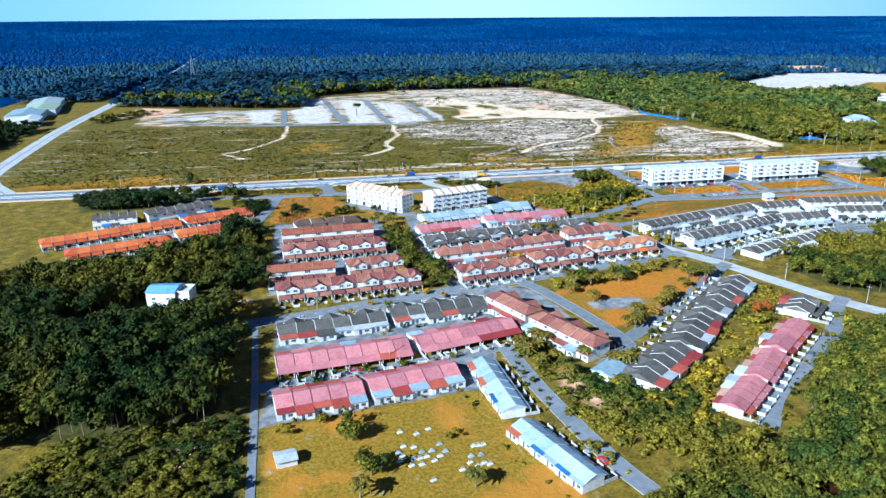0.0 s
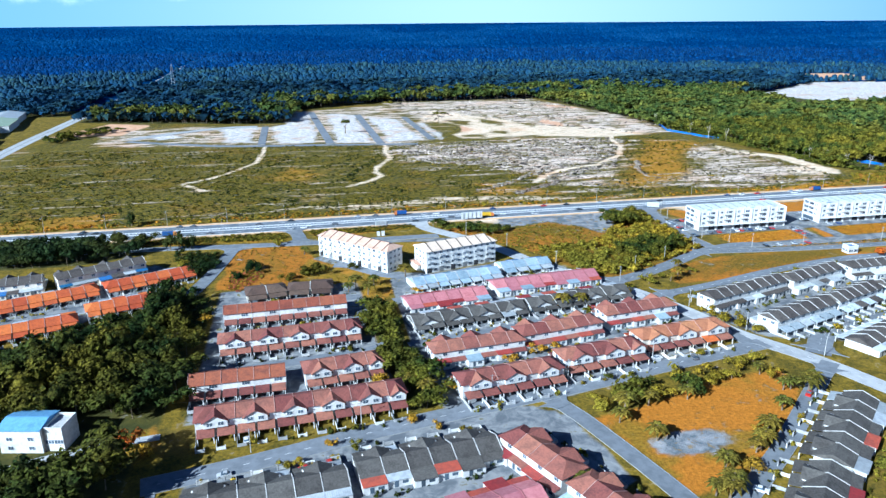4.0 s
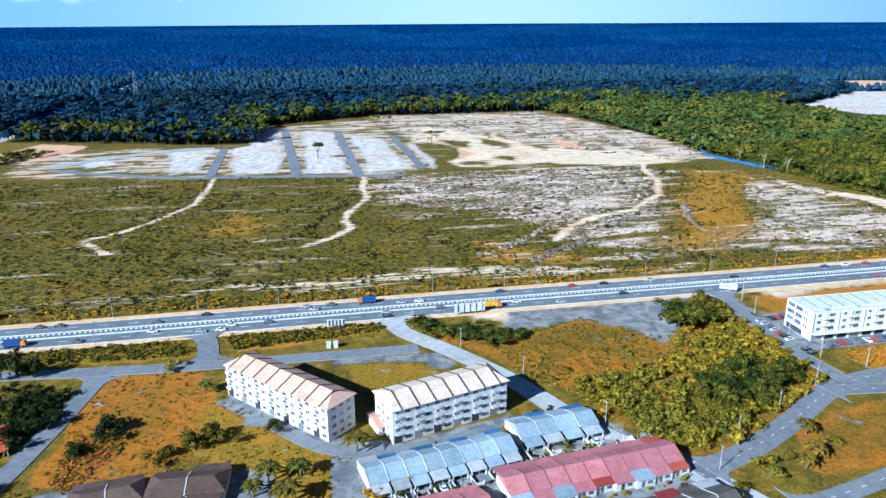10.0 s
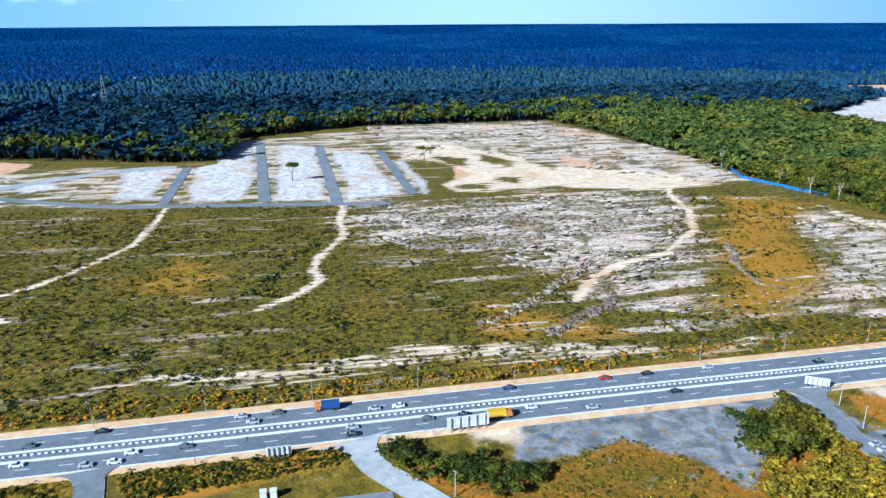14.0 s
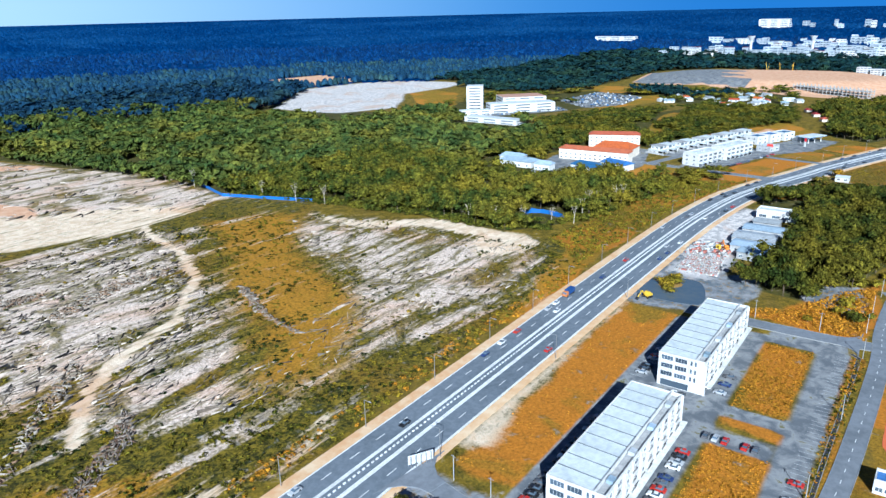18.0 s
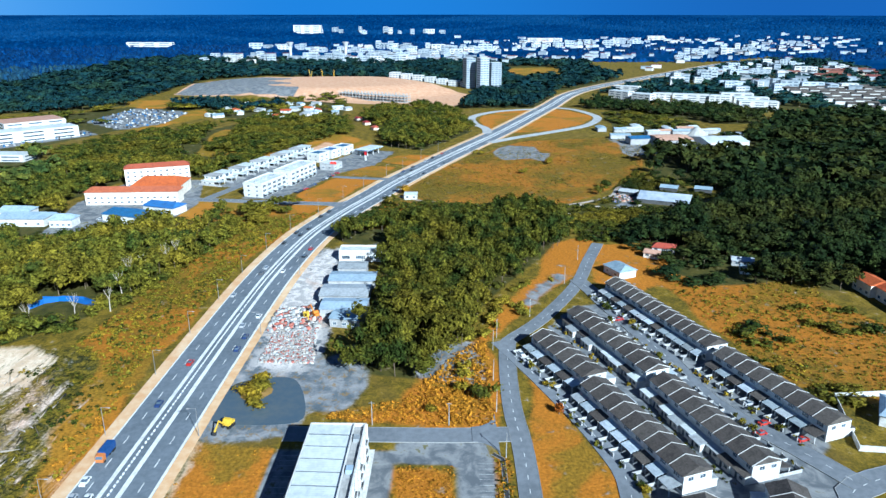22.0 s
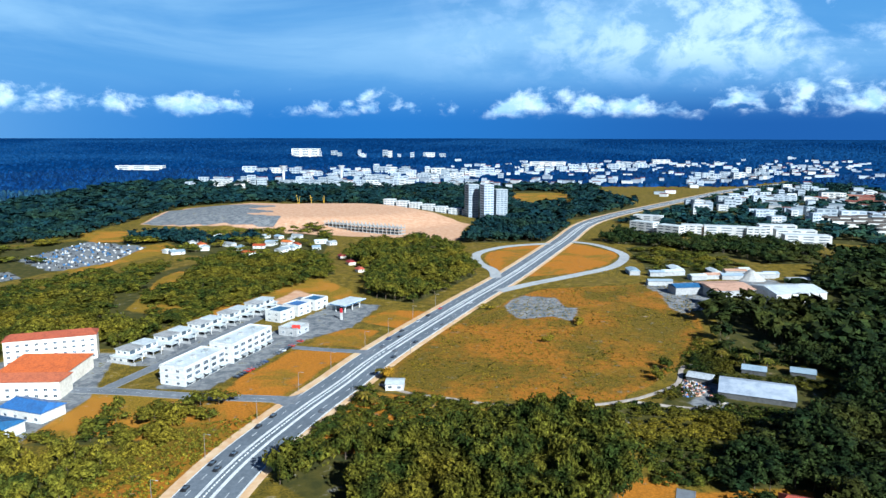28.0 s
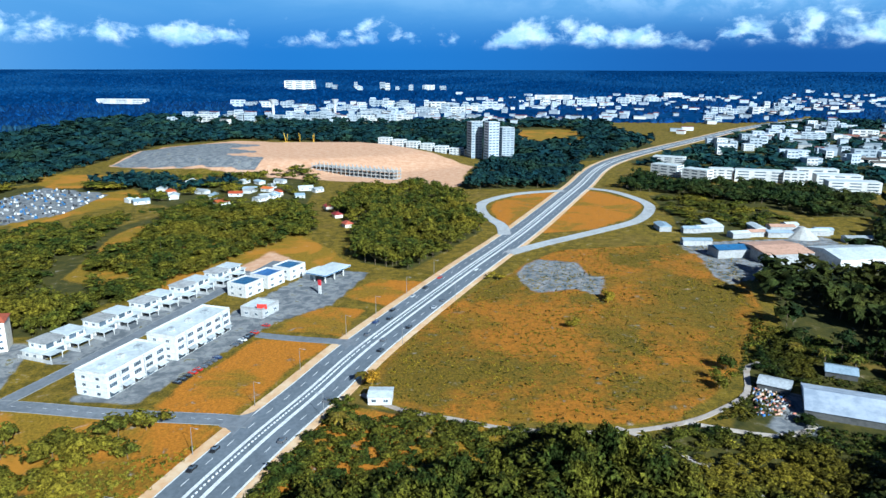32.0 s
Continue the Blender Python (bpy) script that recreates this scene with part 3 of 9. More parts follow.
DRY = [
    [(109, 296), (193, 316), (189, 300), (135, 252), (124, 250)],
    [(101, 531), (140, 515), (175, 527), (200, 500), (247, 531), (244, 480), (238, 452), (190, 424), (170, 422), (152, 455), (133, 485)],
    [(-19, 511), (17, 509), (28, 485), (45, 460), (68, 440), (56, 408), (20, 440), (-22, 442)],
    [(420, 506), (432, 476), (476, 452), (478, 446), (415, 445)],
    [(470, 452), (512, 436), (606, 400), (622, 372), (588, 383), (500, 431), (478, 444), (414, 446), (416, 468), (455, 468)],
    [(463, 434), (384, 410), (313, 425), (310, 434)],
    [(395, 475), (395, 458.5), (339, 458.5), (339, 475)], [(313, 475), (313, 457), (262, 457), (262, 475)], [(323, 476), (323, 454), (330, 454), (330, 476)], [(400, 447), (400, 441.5), (262, 443), (262, 446)], [(352, 479), (405, 480), (405, 477), (352, 477)],
    [(404, 538), (403, 513), (262, 513), (262, 534)],
    [(440, 577), (520, 571), (580, 570), (645, 555), (672, 545), (655, 582), (600, 594), (520, 604), (470, 612), (462, 600)],
    [(690, 580), (685, 546), (655, 556), (640, 575), (660, 640)],
    [(771, 489), (887, 428), (940, 390), (966, 300), (960, 258), (880, 285), (800, 305), (749, 336), (692, 378), (688, 440), (715, 500)],
    [(696, 578), (694, 546), (762, 523), (771, 556)], [(781, 551), (771, 518), (808, 506), (815, 535)], [(829, 523), (816, 497), (862, 480), (867, 508)],
    [(1005, 420), (1060, 430), (1112, 428), (1155, 400), (1172, 368), (1170, 358), (1100, 385)], [(990, 395), (1010, 355), (1045, 318), (1092, 294), (1130, 292), (1175, 308), (1185, 325), (1100, 360)],
    [(573, 361), (515, 352), (480, 348), (451, 338), (433, 328), (440, 290), (480, 262), (500, 275), (526, 287), (551, 278), (537, 333)],
    [(-110, 575), (-100, 608), (-175, 600), (-240, 580)],
    [(205, 430), (245, 440), (330, 438), (300, 425), (240, 405), (195, 404)],
    [(706, 507), (701, 488), (690, 446), (650, 450), (640, 475), (632, 528), (660, 522)], [(433, 587), (456, 591), (493, 588), (505, 570), (468, 571), (355, 566), (353, 575), (385, 576)], [(603, 374), (606, 333), (545, 350), (532, 372), (545, 392), (578, 386)],
]
DRY_OPEN = [[(384, 815), (440, 785), (377, 714), (356, 664), (336, 634), (284, 600), (250, 620), (298, 668)], [(150, 600), (205, 600), (190, 625), (160, 640)], [(40, 720), (10, 740), (-10, 690), (30, 680)]]
GRASS = [
    [(-84, 294), (-31, 319), (-27, 306), (-60, 288)], [(-18, 206), (13, 210), (55, 214), (70, 165), (60, 100), (-18, 100)],
    [(26, 484), (45, 460), (68, 440), (57, 408), (34, 434), (20, 460)], [(28, 523), (88, 530), (92, 540), (20, 541)], [(-110, 528), (10, 522), (8, 542), (-110, 543)],
    [(69, 502), (100, 497), (104, 480), (76, 480)],
    [(700, 660), (640, 640), (650, 600), (690, 590)],
    [(900, 530), (960, 560), (1060, 640), (1000, 720), (860, 700), (830, 640)],
    [(990, 800), (1060, 880), (1180, 800), (1130, 760)],
    [(1240, 180), (1330, 190), (1320, 60), (1270, 60)],
    [(1072, 1185), (1102, 1145), (1066, 1080), (926, 990), (930, 1058)], [(1273, 963), (1279, 838), (1192, 840), (1176, 880)], [(1896, 363), (1905, 205), (1602, 227), (1660, 371)],
    [(690, 440), (690, 470), (650, 480), (640, 420)],
]
EARTH = [
    [(89, 222), (94, 217), (94, 207), (89, 205), (86, 210)],
    [(86, 213), (103, 205), (104, 195), (93, 194)], [(-48, 196), (-36, 200), (-36, 188), (-46, 184)],
    [(380, 1160), (425, 1100), (405, 1090), (380, 1120)], [(215, 957), (247, 935), (228, 894), (201, 912)], [(330, 998), (341, 949), (327, 919), (312, 965)],
    [(-262, 980), (-215, 1080), (-165, 1060), (-180, 980)],
    [(1345, 905), (1560, 915), (1665, 835), (1615, 650), (1490, 540), (1365, 440), (1205, 462), (1240, 600)],
    [(1060, 1570), (1240, 1552), (1185, 1380), (1050, 1395)],
    [(860, 575), (900, 560), (930, 590), (890, 600)],
]
GRAVEL = [
    [(126, 277), (133, 282), (143, 282), (149, 275), (140, 267), (128, 268)],
    [(138, 520), (143, 540), (252, 541), (252, 520), (217, 514), (198, 497), (192, 512), (172, 526)],
    [(404, 541), (408, 506), (455, 508), (500, 512), (590, 517), (590, 538), (568, 546), (500, 543)],
    [(880, 428), (915, 408), (908, 382), (880, 380), (872, 370), (838, 380), (852, 395), (842, 418)],
    [(245, 514), (248, 535), (256, 535), (256, 514)], [(422, 507), (424, 493), (440, 488), (475, 494), (453, 512)],
    [(448, 470), (470, 462), (480, 448), (440, 452)], [(510, 432), (560, 410), (556, 404), (512, 424)],
    [(862, 300), (960, 300), (985, 180), (900, 180)],
]
PAVED = [
    [(250, 513), (402, 513), (402, 476), (250, 476)], [(331, 476), (338.5, 476), (338.5, 446), (331, 446)], [(395.5, 476), (408, 476), (408, 448), (395.5, 448)],
    [(256, 456.5), (399, 457.5), (399, 446.5), (256, 446.5)], [(313.5, 476), (322.5, 476), (322.5, 457), (313.5, 457)],
    [(24, 482), (62, 443), (84, 437), (122, 449), (124, 455), (84, 445), (64, 452), (32, 488)], [(62, 508), (108, 504), (112, 492), (104, 490), (100, 499), (66, 503)],
    [(616, 705), (622, 640), (690, 636), (760, 655), (760, 710), (690, 720)],
    [(704, 610), (790, 583), (850, 562), (890, 545), (880, 515), (820, 528), (790, 552), (700, 584)],
    [(735, 640), (880, 600), (882, 588), (740, 624)],
    [(1000, 830), (1050, 800), (1150, 806), (1180, 890), (1060, 900)], [(890, 1000), (1000, 870), (970, 840), (880, 900)],
    [(-16, 254), (-16, 290), (40, 300), (90, 310), (104, 300), (110, 262), (80, 256), (36, 246)],
    [(-20, 205), (-18, 232), (70, 246), (60, 215)],
    [(-20, 320), (-20, 440), (45, 440), (50, 320)], [(60, 330), (62, 440), (150, 448), (178, 395), (195, 345), (110, 312), (64, 312)],
    [(190, 368), (245, 400), (330, 408), (382, 404), (400, 350), (330, 345), (250, 325), (205, 340)],
    [(382, 404), (470, 432), (515, 405), (520, 380), (420, 335), (385, 360)],
    [(1290, 700), (1345, 900), (1560, 910), (1620, 850), (1560, 800), (1585, 765), (1500, 790), (1480, 735), (1440, 775), (1400, 720), (1370, 765), (1340, 700)],
    [(714, 334), (718, 323), (695, 332), (690, 329), (684, 334), (684, 347), (692, 350), (698, 341)],
    [(-135, 440), (-60, 490), (-35, 468), (-80, 410), (-115, 395), (-140, 420)],
]
TERRACE_GARDENS = [(100, 205), (200, 292), (216, 275), (205, 245), (118, 168)]
# stands of trees: name, label, outline, gap, lowest, tallest, kind of crown, leaves, seed, share, trunks, off roads, bare stem
STANDS = [
    ("town_wood", "haze-blue woods and gardens round the town", [(1330, 420), (1480, 440), (1540, 560), (1640, 660), (1690, 840), (1580, 930), (1330, 930), (1330, 1250), (2070, 1250), (2070, 140), (1620, 140), (1440, 260)],
     15.0, 8, 15, "VFAR", "LEAF_HAZE_TEAL", 51, 0.85, True, 6.0, 0.1),
    ("town_wood", "haze-blue woods and gardens round the estates", [(1200, 20), (1290, 40), (1330, 200), (1420, 230), (1600, 90), (1900, -140), (2070, -280), (2070, -460), (900, -460), (900, -80), (1140, -80)],
     14.0, 6, 13, "VFAR", "LEAF_HAZE_TEAL", 52, 0.6, True, 8.0, 0.1),
    ("mound_wood", "dark wood beyond the spoil mound", [(1200, 650), (1250, 930), (1330, 930), (1330, 1250), (1240, 900), (1130, 800)], 9.5, 8, 14, "FAR", "LEAF_HAZE_TEAL", 53, 0.9, True, 4.0, 0.1),
    ("hospital_wood", "wood behind the hospital", [(1240, 900), (1320, 1000), (1320, 1260), (1250, 1260), (1240, 1170), (1160, 1140), (1120, 1040), (1170, 940)], 9.0, 8, 14, "VFAR", "LEAF_HAZE_TEAL", 42, 0.85, True, 2.0, 0.2),
    ("roadside_scrub", "scattered bushes and young trees on dry grass", [(706, 505), (698, 484), (688, 448), (682, 404), (664, 398), (668, 424), (652, 452), (640, 475), (632, 528), (660, 520)], 4.2, 1.2, 3.6, "BUSH + MID", "LEAF", 45, 0.85, True, 1.5, 0.0),
    ("wood_edge_scrub", "olive scrub along the edge of the wood", [(440, 866), (456, 795), (470, 690), (468, 645), (488, 620), (530, 603), (600, 591), (640, 582), (642, 594), (600, 606), (532, 618), (498, 634), (484, 650), (486, 695), (470, 800), (452, 870)], 4.4, 2.0, 5.5, "BUSH + MID", "LEAF", 46, 0.9, False, 1.0, 0.0),
    ("village_scrub", "low olive scrub between the village and the modern houses", [(800, 650), (900, 620), (1010, 580), (1110, 600), (1090, 700), (1040, 760), (990, 810), (880, 840), (800, 780)], 6.4, 1.6, 4, "BUSH", "LEAF", 43, 0.75, False, 1.0, 0.0),
    ("terrace_garden_trees", "small trees and shrubs in the gardens", TERRACE_GARDENS, 4.4, 1.2, 3.0, "BUSH + MID", "LEAF_BUSH", 44, 0.36, False, 0.5, 0.1),
    ("lane_bushes", "dark bushes and palms beside the lane", [(-50, 502), (-40, 505), (-25, 495), (-24, 482), (-30, 473), (-35, 464), (-41, 478)], 4.0, 1.6, 4.4, "BUSH + MID", "LEAF_WEST", 56, 0.75, True, 0.5, 0.1),
    ("lane_trees", "tall trees along the lane", [(-44, 392), (-31, 392), (-34, 448), (-48, 440)], 5.0, 8, 12, "NEAR", "LEAF_WEST", 31, 1.0, True, 0.3, 0.2),
    ("field_edge_trees", "mixed trees and scrub by the sandy track", [(608, 386), (640, 386), (676, 400), (690, 372), (686, 352), (650, 345), (612, 356)], 4.0, 1.2, 3.0, "BUSH", "LEAF", 32, 0.85, True, 1.0, 0.1),
    ("yard_scrub", "olive scrub round the scrap yard", [(640, 346), (680, 352), (690, 362), (712, 350), (745, 334), (770, 308), (740, 285), (724, 264), (680, 284), (660, 318)], 4.3, 1.5, 4.2, "BUSH + MID", "LEAF_WEST", 55, 0.92, True, 1.2, 0.1),
    ("garden_trees", "trees round the village gardens", [(535, 340), (560, 352), (605, 366), (620, 340), (600, 300), (545, 285)], 8.0, 4, 10, "MID", "LEAF_DARK", 33, 0.5, True, 2.0, 0.2),
    ("bank_scrub", "olive scrub between the grove and the road", [(470, 470), (500, 448), (560, 420), (548, 410), (500, 432), (478, 448), (440, 452), (446, 480)], 4.2, 1.5, 4, "BUSH", "LEAF_BUSH", 34, 0.16, False, 1.0, 0.0),
    ("hospital_trees", "trees between hospital car parks", [(880, 870), (1000, 830), (1180, 800), (1200, 900), (1050, 1000), (900, 1040), (860, 960)], 16.0, 5, 10, "MID", "LEAF", 35, 0.5, True, 2.0, 0.2),
    ("loop_scrub", "bushes on open ground by the slip roads", [(985, 290), (1060, 275), (1160, 270), (1200, 180), (1060, 180), (970, 250)], 11.0, 2, 6, "MID", "LEAF", 36, 0.45, True, 2.0, 0.15),
    ("school_trees", "trees round the school", [(600, 760), (800, 790), (800, 650), (770, 640), (764, 715), (690, 730), (620, 690)], 7.0, 6, 12, "MID", "LEAF", 37, 0.85, True, 1.0, 0.2),
    ("road_bank_trees", "trees on the bank by the school road", [(640, 580), (684, 560), (690, 630), (636, 640)], 6.5, 4, 9, "MID", "LEAF", 38, 0.6, True, 1.0, 0.2),
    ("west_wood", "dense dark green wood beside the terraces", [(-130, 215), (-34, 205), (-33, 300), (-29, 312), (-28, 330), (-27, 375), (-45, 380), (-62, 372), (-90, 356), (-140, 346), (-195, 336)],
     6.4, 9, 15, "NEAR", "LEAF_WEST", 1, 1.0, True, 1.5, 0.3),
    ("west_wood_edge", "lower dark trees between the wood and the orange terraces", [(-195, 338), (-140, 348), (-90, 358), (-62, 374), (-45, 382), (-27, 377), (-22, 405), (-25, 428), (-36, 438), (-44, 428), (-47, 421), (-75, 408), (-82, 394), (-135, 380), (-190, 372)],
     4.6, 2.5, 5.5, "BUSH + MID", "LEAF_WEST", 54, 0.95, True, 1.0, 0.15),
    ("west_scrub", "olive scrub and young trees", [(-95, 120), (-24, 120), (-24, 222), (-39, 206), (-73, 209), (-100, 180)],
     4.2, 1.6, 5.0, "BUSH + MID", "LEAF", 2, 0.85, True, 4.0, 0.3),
    ("south_wood", "golden-green wood round the terraces", [(66, 112), (84, 148), (100, 152), (117, 158), (140, 158), (160, 180), (182, 205), (212, 222), (246, 240), (276, 258), (262, 215), (190, 130), (160, 112)],
     5.6, 6, 11, "NEAR", "LEAF", 3, 1.0, True, 4.0, 0.3),
    ("east_wood", "golden-green wood behind the white terraces", [(238, 303), (262, 314), (300, 332), (345, 338), (360, 320), (330, 290), (290, 262), (262, 262), (247, 270)],
     5.6, 6, 11, "NEAR", "LEAF", 4, 1.0, True, 4.0, 0.3),
    ("garden_trees", "trees between the terraces", [(54, 312), (66, 318), (60, 345), (59, 378), (52, 402), (46, 400), (50, 350)],
     4.4, 4, 8, "NEAR", "LEAF", 5, 1.0, True, 1, 0.3),
    ("roadside_trees", "dark trees beside the highway", [(-150, 498), (-98, 498), (-70, 510), (-70, 532), (-98, 534), (-155, 530)],
     5.2, 6, 11, "NEAR", "LEAF_DARK", 6, 1.0, True, 1, 0.3),
    ("bank_trees", "trees on the bank below the terraces", [(78, 244), (91, 250), (94, 232), (106, 212), (124, 202), (121, 186), (130, 173), (114, 160), (86, 167), (85, 180), (78, 222)],
     3.7, 1.6, 3.8, "BUSH + MID", "LEAF", 7, 0.62, False, 1, 0.1),
    ("thicket", "olive bushes on the overgrown plot", [(101, 530), (135, 515), (150, 517), (128, 500)],
     4.5, 3, 6, "NEAR", "LEAF", 8, 1.0, True, 1, 0.3),
    ("thicket", "olive bushes on the overgrown plot", [(146, 466), (190, 478), (222, 520), (245, 528), (243, 470), (236, 452), (188, 427), (170, 424)],
     3.9, 2.0, 4.6, "BUSH + MID", "LEAF_BUSH", 9, 0.72, False, 1, 0.3),
    ("tall_thicket", "taller trees on the overgrown plot", [(205, 500), (225, 500), (238, 524), (220, 530)],
     5.0, 5, 9, "NEAR", "LEAF", 10, 1.0, True, 1, 0.3),
    ("tall_thicket", "taller trees on the overgrown plot", [(180, 432), (205, 440), (232, 456), (225, 468), (195, 466)],
     5.0, 4, 8, "NEAR", "LEAF", 11, 1.0, True, 1, 0.3),
    ("grove", "tall grove between the highway and the terraces", [(446, 470), (476, 456), (515, 446), (560, 424), (604, 398), (636, 392), (660, 396), (668, 420), (650, 448), (640, 470), (628, 520), (612, 528), (600, 516), (585, 496), (545, 494), (470, 490), (452, 500)],
     6.2, 9, 16, "NEAR", "LEAF", 12, 1.0, True, 4.0, 0.3),
    ("south_east_wood", "dark wood south of the dry field", [(610, 362), (640, 342), (656, 314), (676, 280), (726, 258), (770, 300), (740, 180), (640, 150), (510, 215), (500, 240), (535, 270), (540, 322), (580, 330), (606, 352)],
     7.2, 8, 15, "MID", "LEAF_DARK", 13, 1.0, True, 4.0, 0.3),
    ("south_east_wood", "dark wood south of the dry field", [(770, 308), (800, 296), (880, 268), (960, 160), (1100, 60), (1150, -60), (900, -60), (720, 60), (640, 150), (740, 180)],
     8.4, 8, 15, "FAR", "LEAF_DARK", 27, 1.0, True, 4.0, 0.3),
    ("terrace_back_scrub", "bushes behind the terraces", [(420, 335), (470, 345), (530, 335), (530, 270), (470, 290)],
     6.0, 1.5, 4, "BUSH + MID", "LEAF", 14, 0.16, False, 4.0, 0.3),
    ("north_east_wood", "broad wood north of the highway", [(440, 866), (458, 795), (473, 690), (470, 640), (490, 622), (530, 606), (600, 594), (624, 590), (614, 640), (602, 690), (600, 760), (640, 860), (440, 880)],
     6.8, 8, 15, "MID", "LEAF", 15, 0.95, True, 4.0, 0.3),
    ("north_east_wood", "broad wood north of the highway", [(610, 760), (700, 790), (770, 770), (800, 800), (880, 860), (850, 1050), (780, 1200), (600, 1300), (440, 1260), (402, 1240), (428, 1095), (442, 960), (440, 880), (640, 860)],
     8.0, 8, 15, "FAR", "LEAF_NORTH", 25, 1.0, True, 4.0, 0.3),
    ("village_wood", "wood and scrub behind the white houses", [(770, 770), (790, 660), (880, 625), (930, 600), (1000, 570), (1070, 590), (1075, 660), (1040, 715), (960, 750), (880, 800), (800, 790)],
     7.2, 4, 9, "MID", "LEAF", 26, 0.8, True, 4.0, 0.3),
    ("loop_wood", "dark trees by the slip road", [(886, 490), (1000, 440), (1050, 448), (1110, 452), (1200, 480), (1180, 560), (1090, 575), (960, 530), (905, 525)],
     6.8, 7, 13, "MID", "LEAF", 16, 0.8, True, 4.0, 0.3),
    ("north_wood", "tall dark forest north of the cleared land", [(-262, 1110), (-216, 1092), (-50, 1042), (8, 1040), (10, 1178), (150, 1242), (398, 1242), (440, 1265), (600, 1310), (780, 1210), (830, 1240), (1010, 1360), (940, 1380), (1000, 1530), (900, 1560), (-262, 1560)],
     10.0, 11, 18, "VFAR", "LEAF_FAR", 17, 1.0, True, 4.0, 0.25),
    ("north_wood_edge", "tall trees at the edge of the cleared land", [(-255, 1118), (-50, 1040), (10, 1036), (14, 1174), (150, 1236), (396, 1236), (470, 1270), (600, 1312), (780, 1212), (780, 1260), (600, 1370), (400, 1330), (140, 1310), (-30, 1240), (-30, 1090), (-60, 1100), (-250, 1160)],
     7.0, 12, 19, "FAR", "LEAF_NORTH", 18, 1.0, True, 4.0, 0.4),
    ("west_far_wood", "dark trees west of the pale road", [(-420, 640), (-300, 660), (-296, 900), (-420, 930)],
     8, 7, 13, "FAR", "LEAF_DARK", 19, 1.0, True, 4.0, 0.3),
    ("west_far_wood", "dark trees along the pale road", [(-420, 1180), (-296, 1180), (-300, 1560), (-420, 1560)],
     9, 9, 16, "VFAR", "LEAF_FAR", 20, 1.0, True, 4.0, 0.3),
    ("west_strip", "trees beside the pale road", [(-255, 950), (-210, 1030), (-190, 1010), (-235, 930)],
     7, 4, 9, "MID", "LEAF", 21, 0.7, True, 4.0, 0.3),
    ("village_trees", "trees round the village houses", [(1040, 640), (1130, 800), (1240, 760), (1300, 640), (1220, 610), (1100, 600)],
     9, 5, 9, "MID", "LEAF", 22, 0.4, True, 1, 0.3),
    ("shop_trees", "dark trees beside the shop blocks", [(1200, 290), (1290, 250), (1240, 200), (1150, 60), (1060, 100), (1060, 150), (1160, 230)],
     8, 7, 13, "MID", "LEAF_DARK", 23, 0.85, True, 4.0, 0.3),
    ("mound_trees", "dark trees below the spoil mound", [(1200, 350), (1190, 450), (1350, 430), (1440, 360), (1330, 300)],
     8, 8, 14, "FAR", "LEAF_HAZE_TEAL", 24, 0.9, True, 4.0, 0.3),
]
ALL_ROADS = [(l, w) for _, l, w in ROADS] + [(HIGHWAY, 15), (WEST_ROAD, 9)] + [(l, w) for _, l, w in TRACKS]


def terrain(x, y):
    """The lie of the land: flat round the camera, rising gently towards the horizon, with one spoil mound."""
    r = np.hypot(x - 250, y - 350)
    far = 96 * np.clip((r - 1500) / 3050, 0, 1.1) ** 1.6
    m = np.hypot((x - 1440) / 170, (y - 690) / 265) + 0.30 * (fbm(x, y, 150, 31) - 0.5)
    return far + 13 * np.clip((1.0 - m) / 0.45, 0, 1) ** 2 * (3 - 2 * np.clip((1.0 - m) / 0.45, 0, 1))


def land(x, y):
    return float(terrain(np.array(float(x)), np.array(float(y))))


def weight(x, y, rings, soft):
    best = np.full(x.shape, 1e9)
    for ring in rings:
        best = np.minimum(best, edge_distance(x, y, ring))
    return np.clip(0.5 - best / soft, 0, 1)


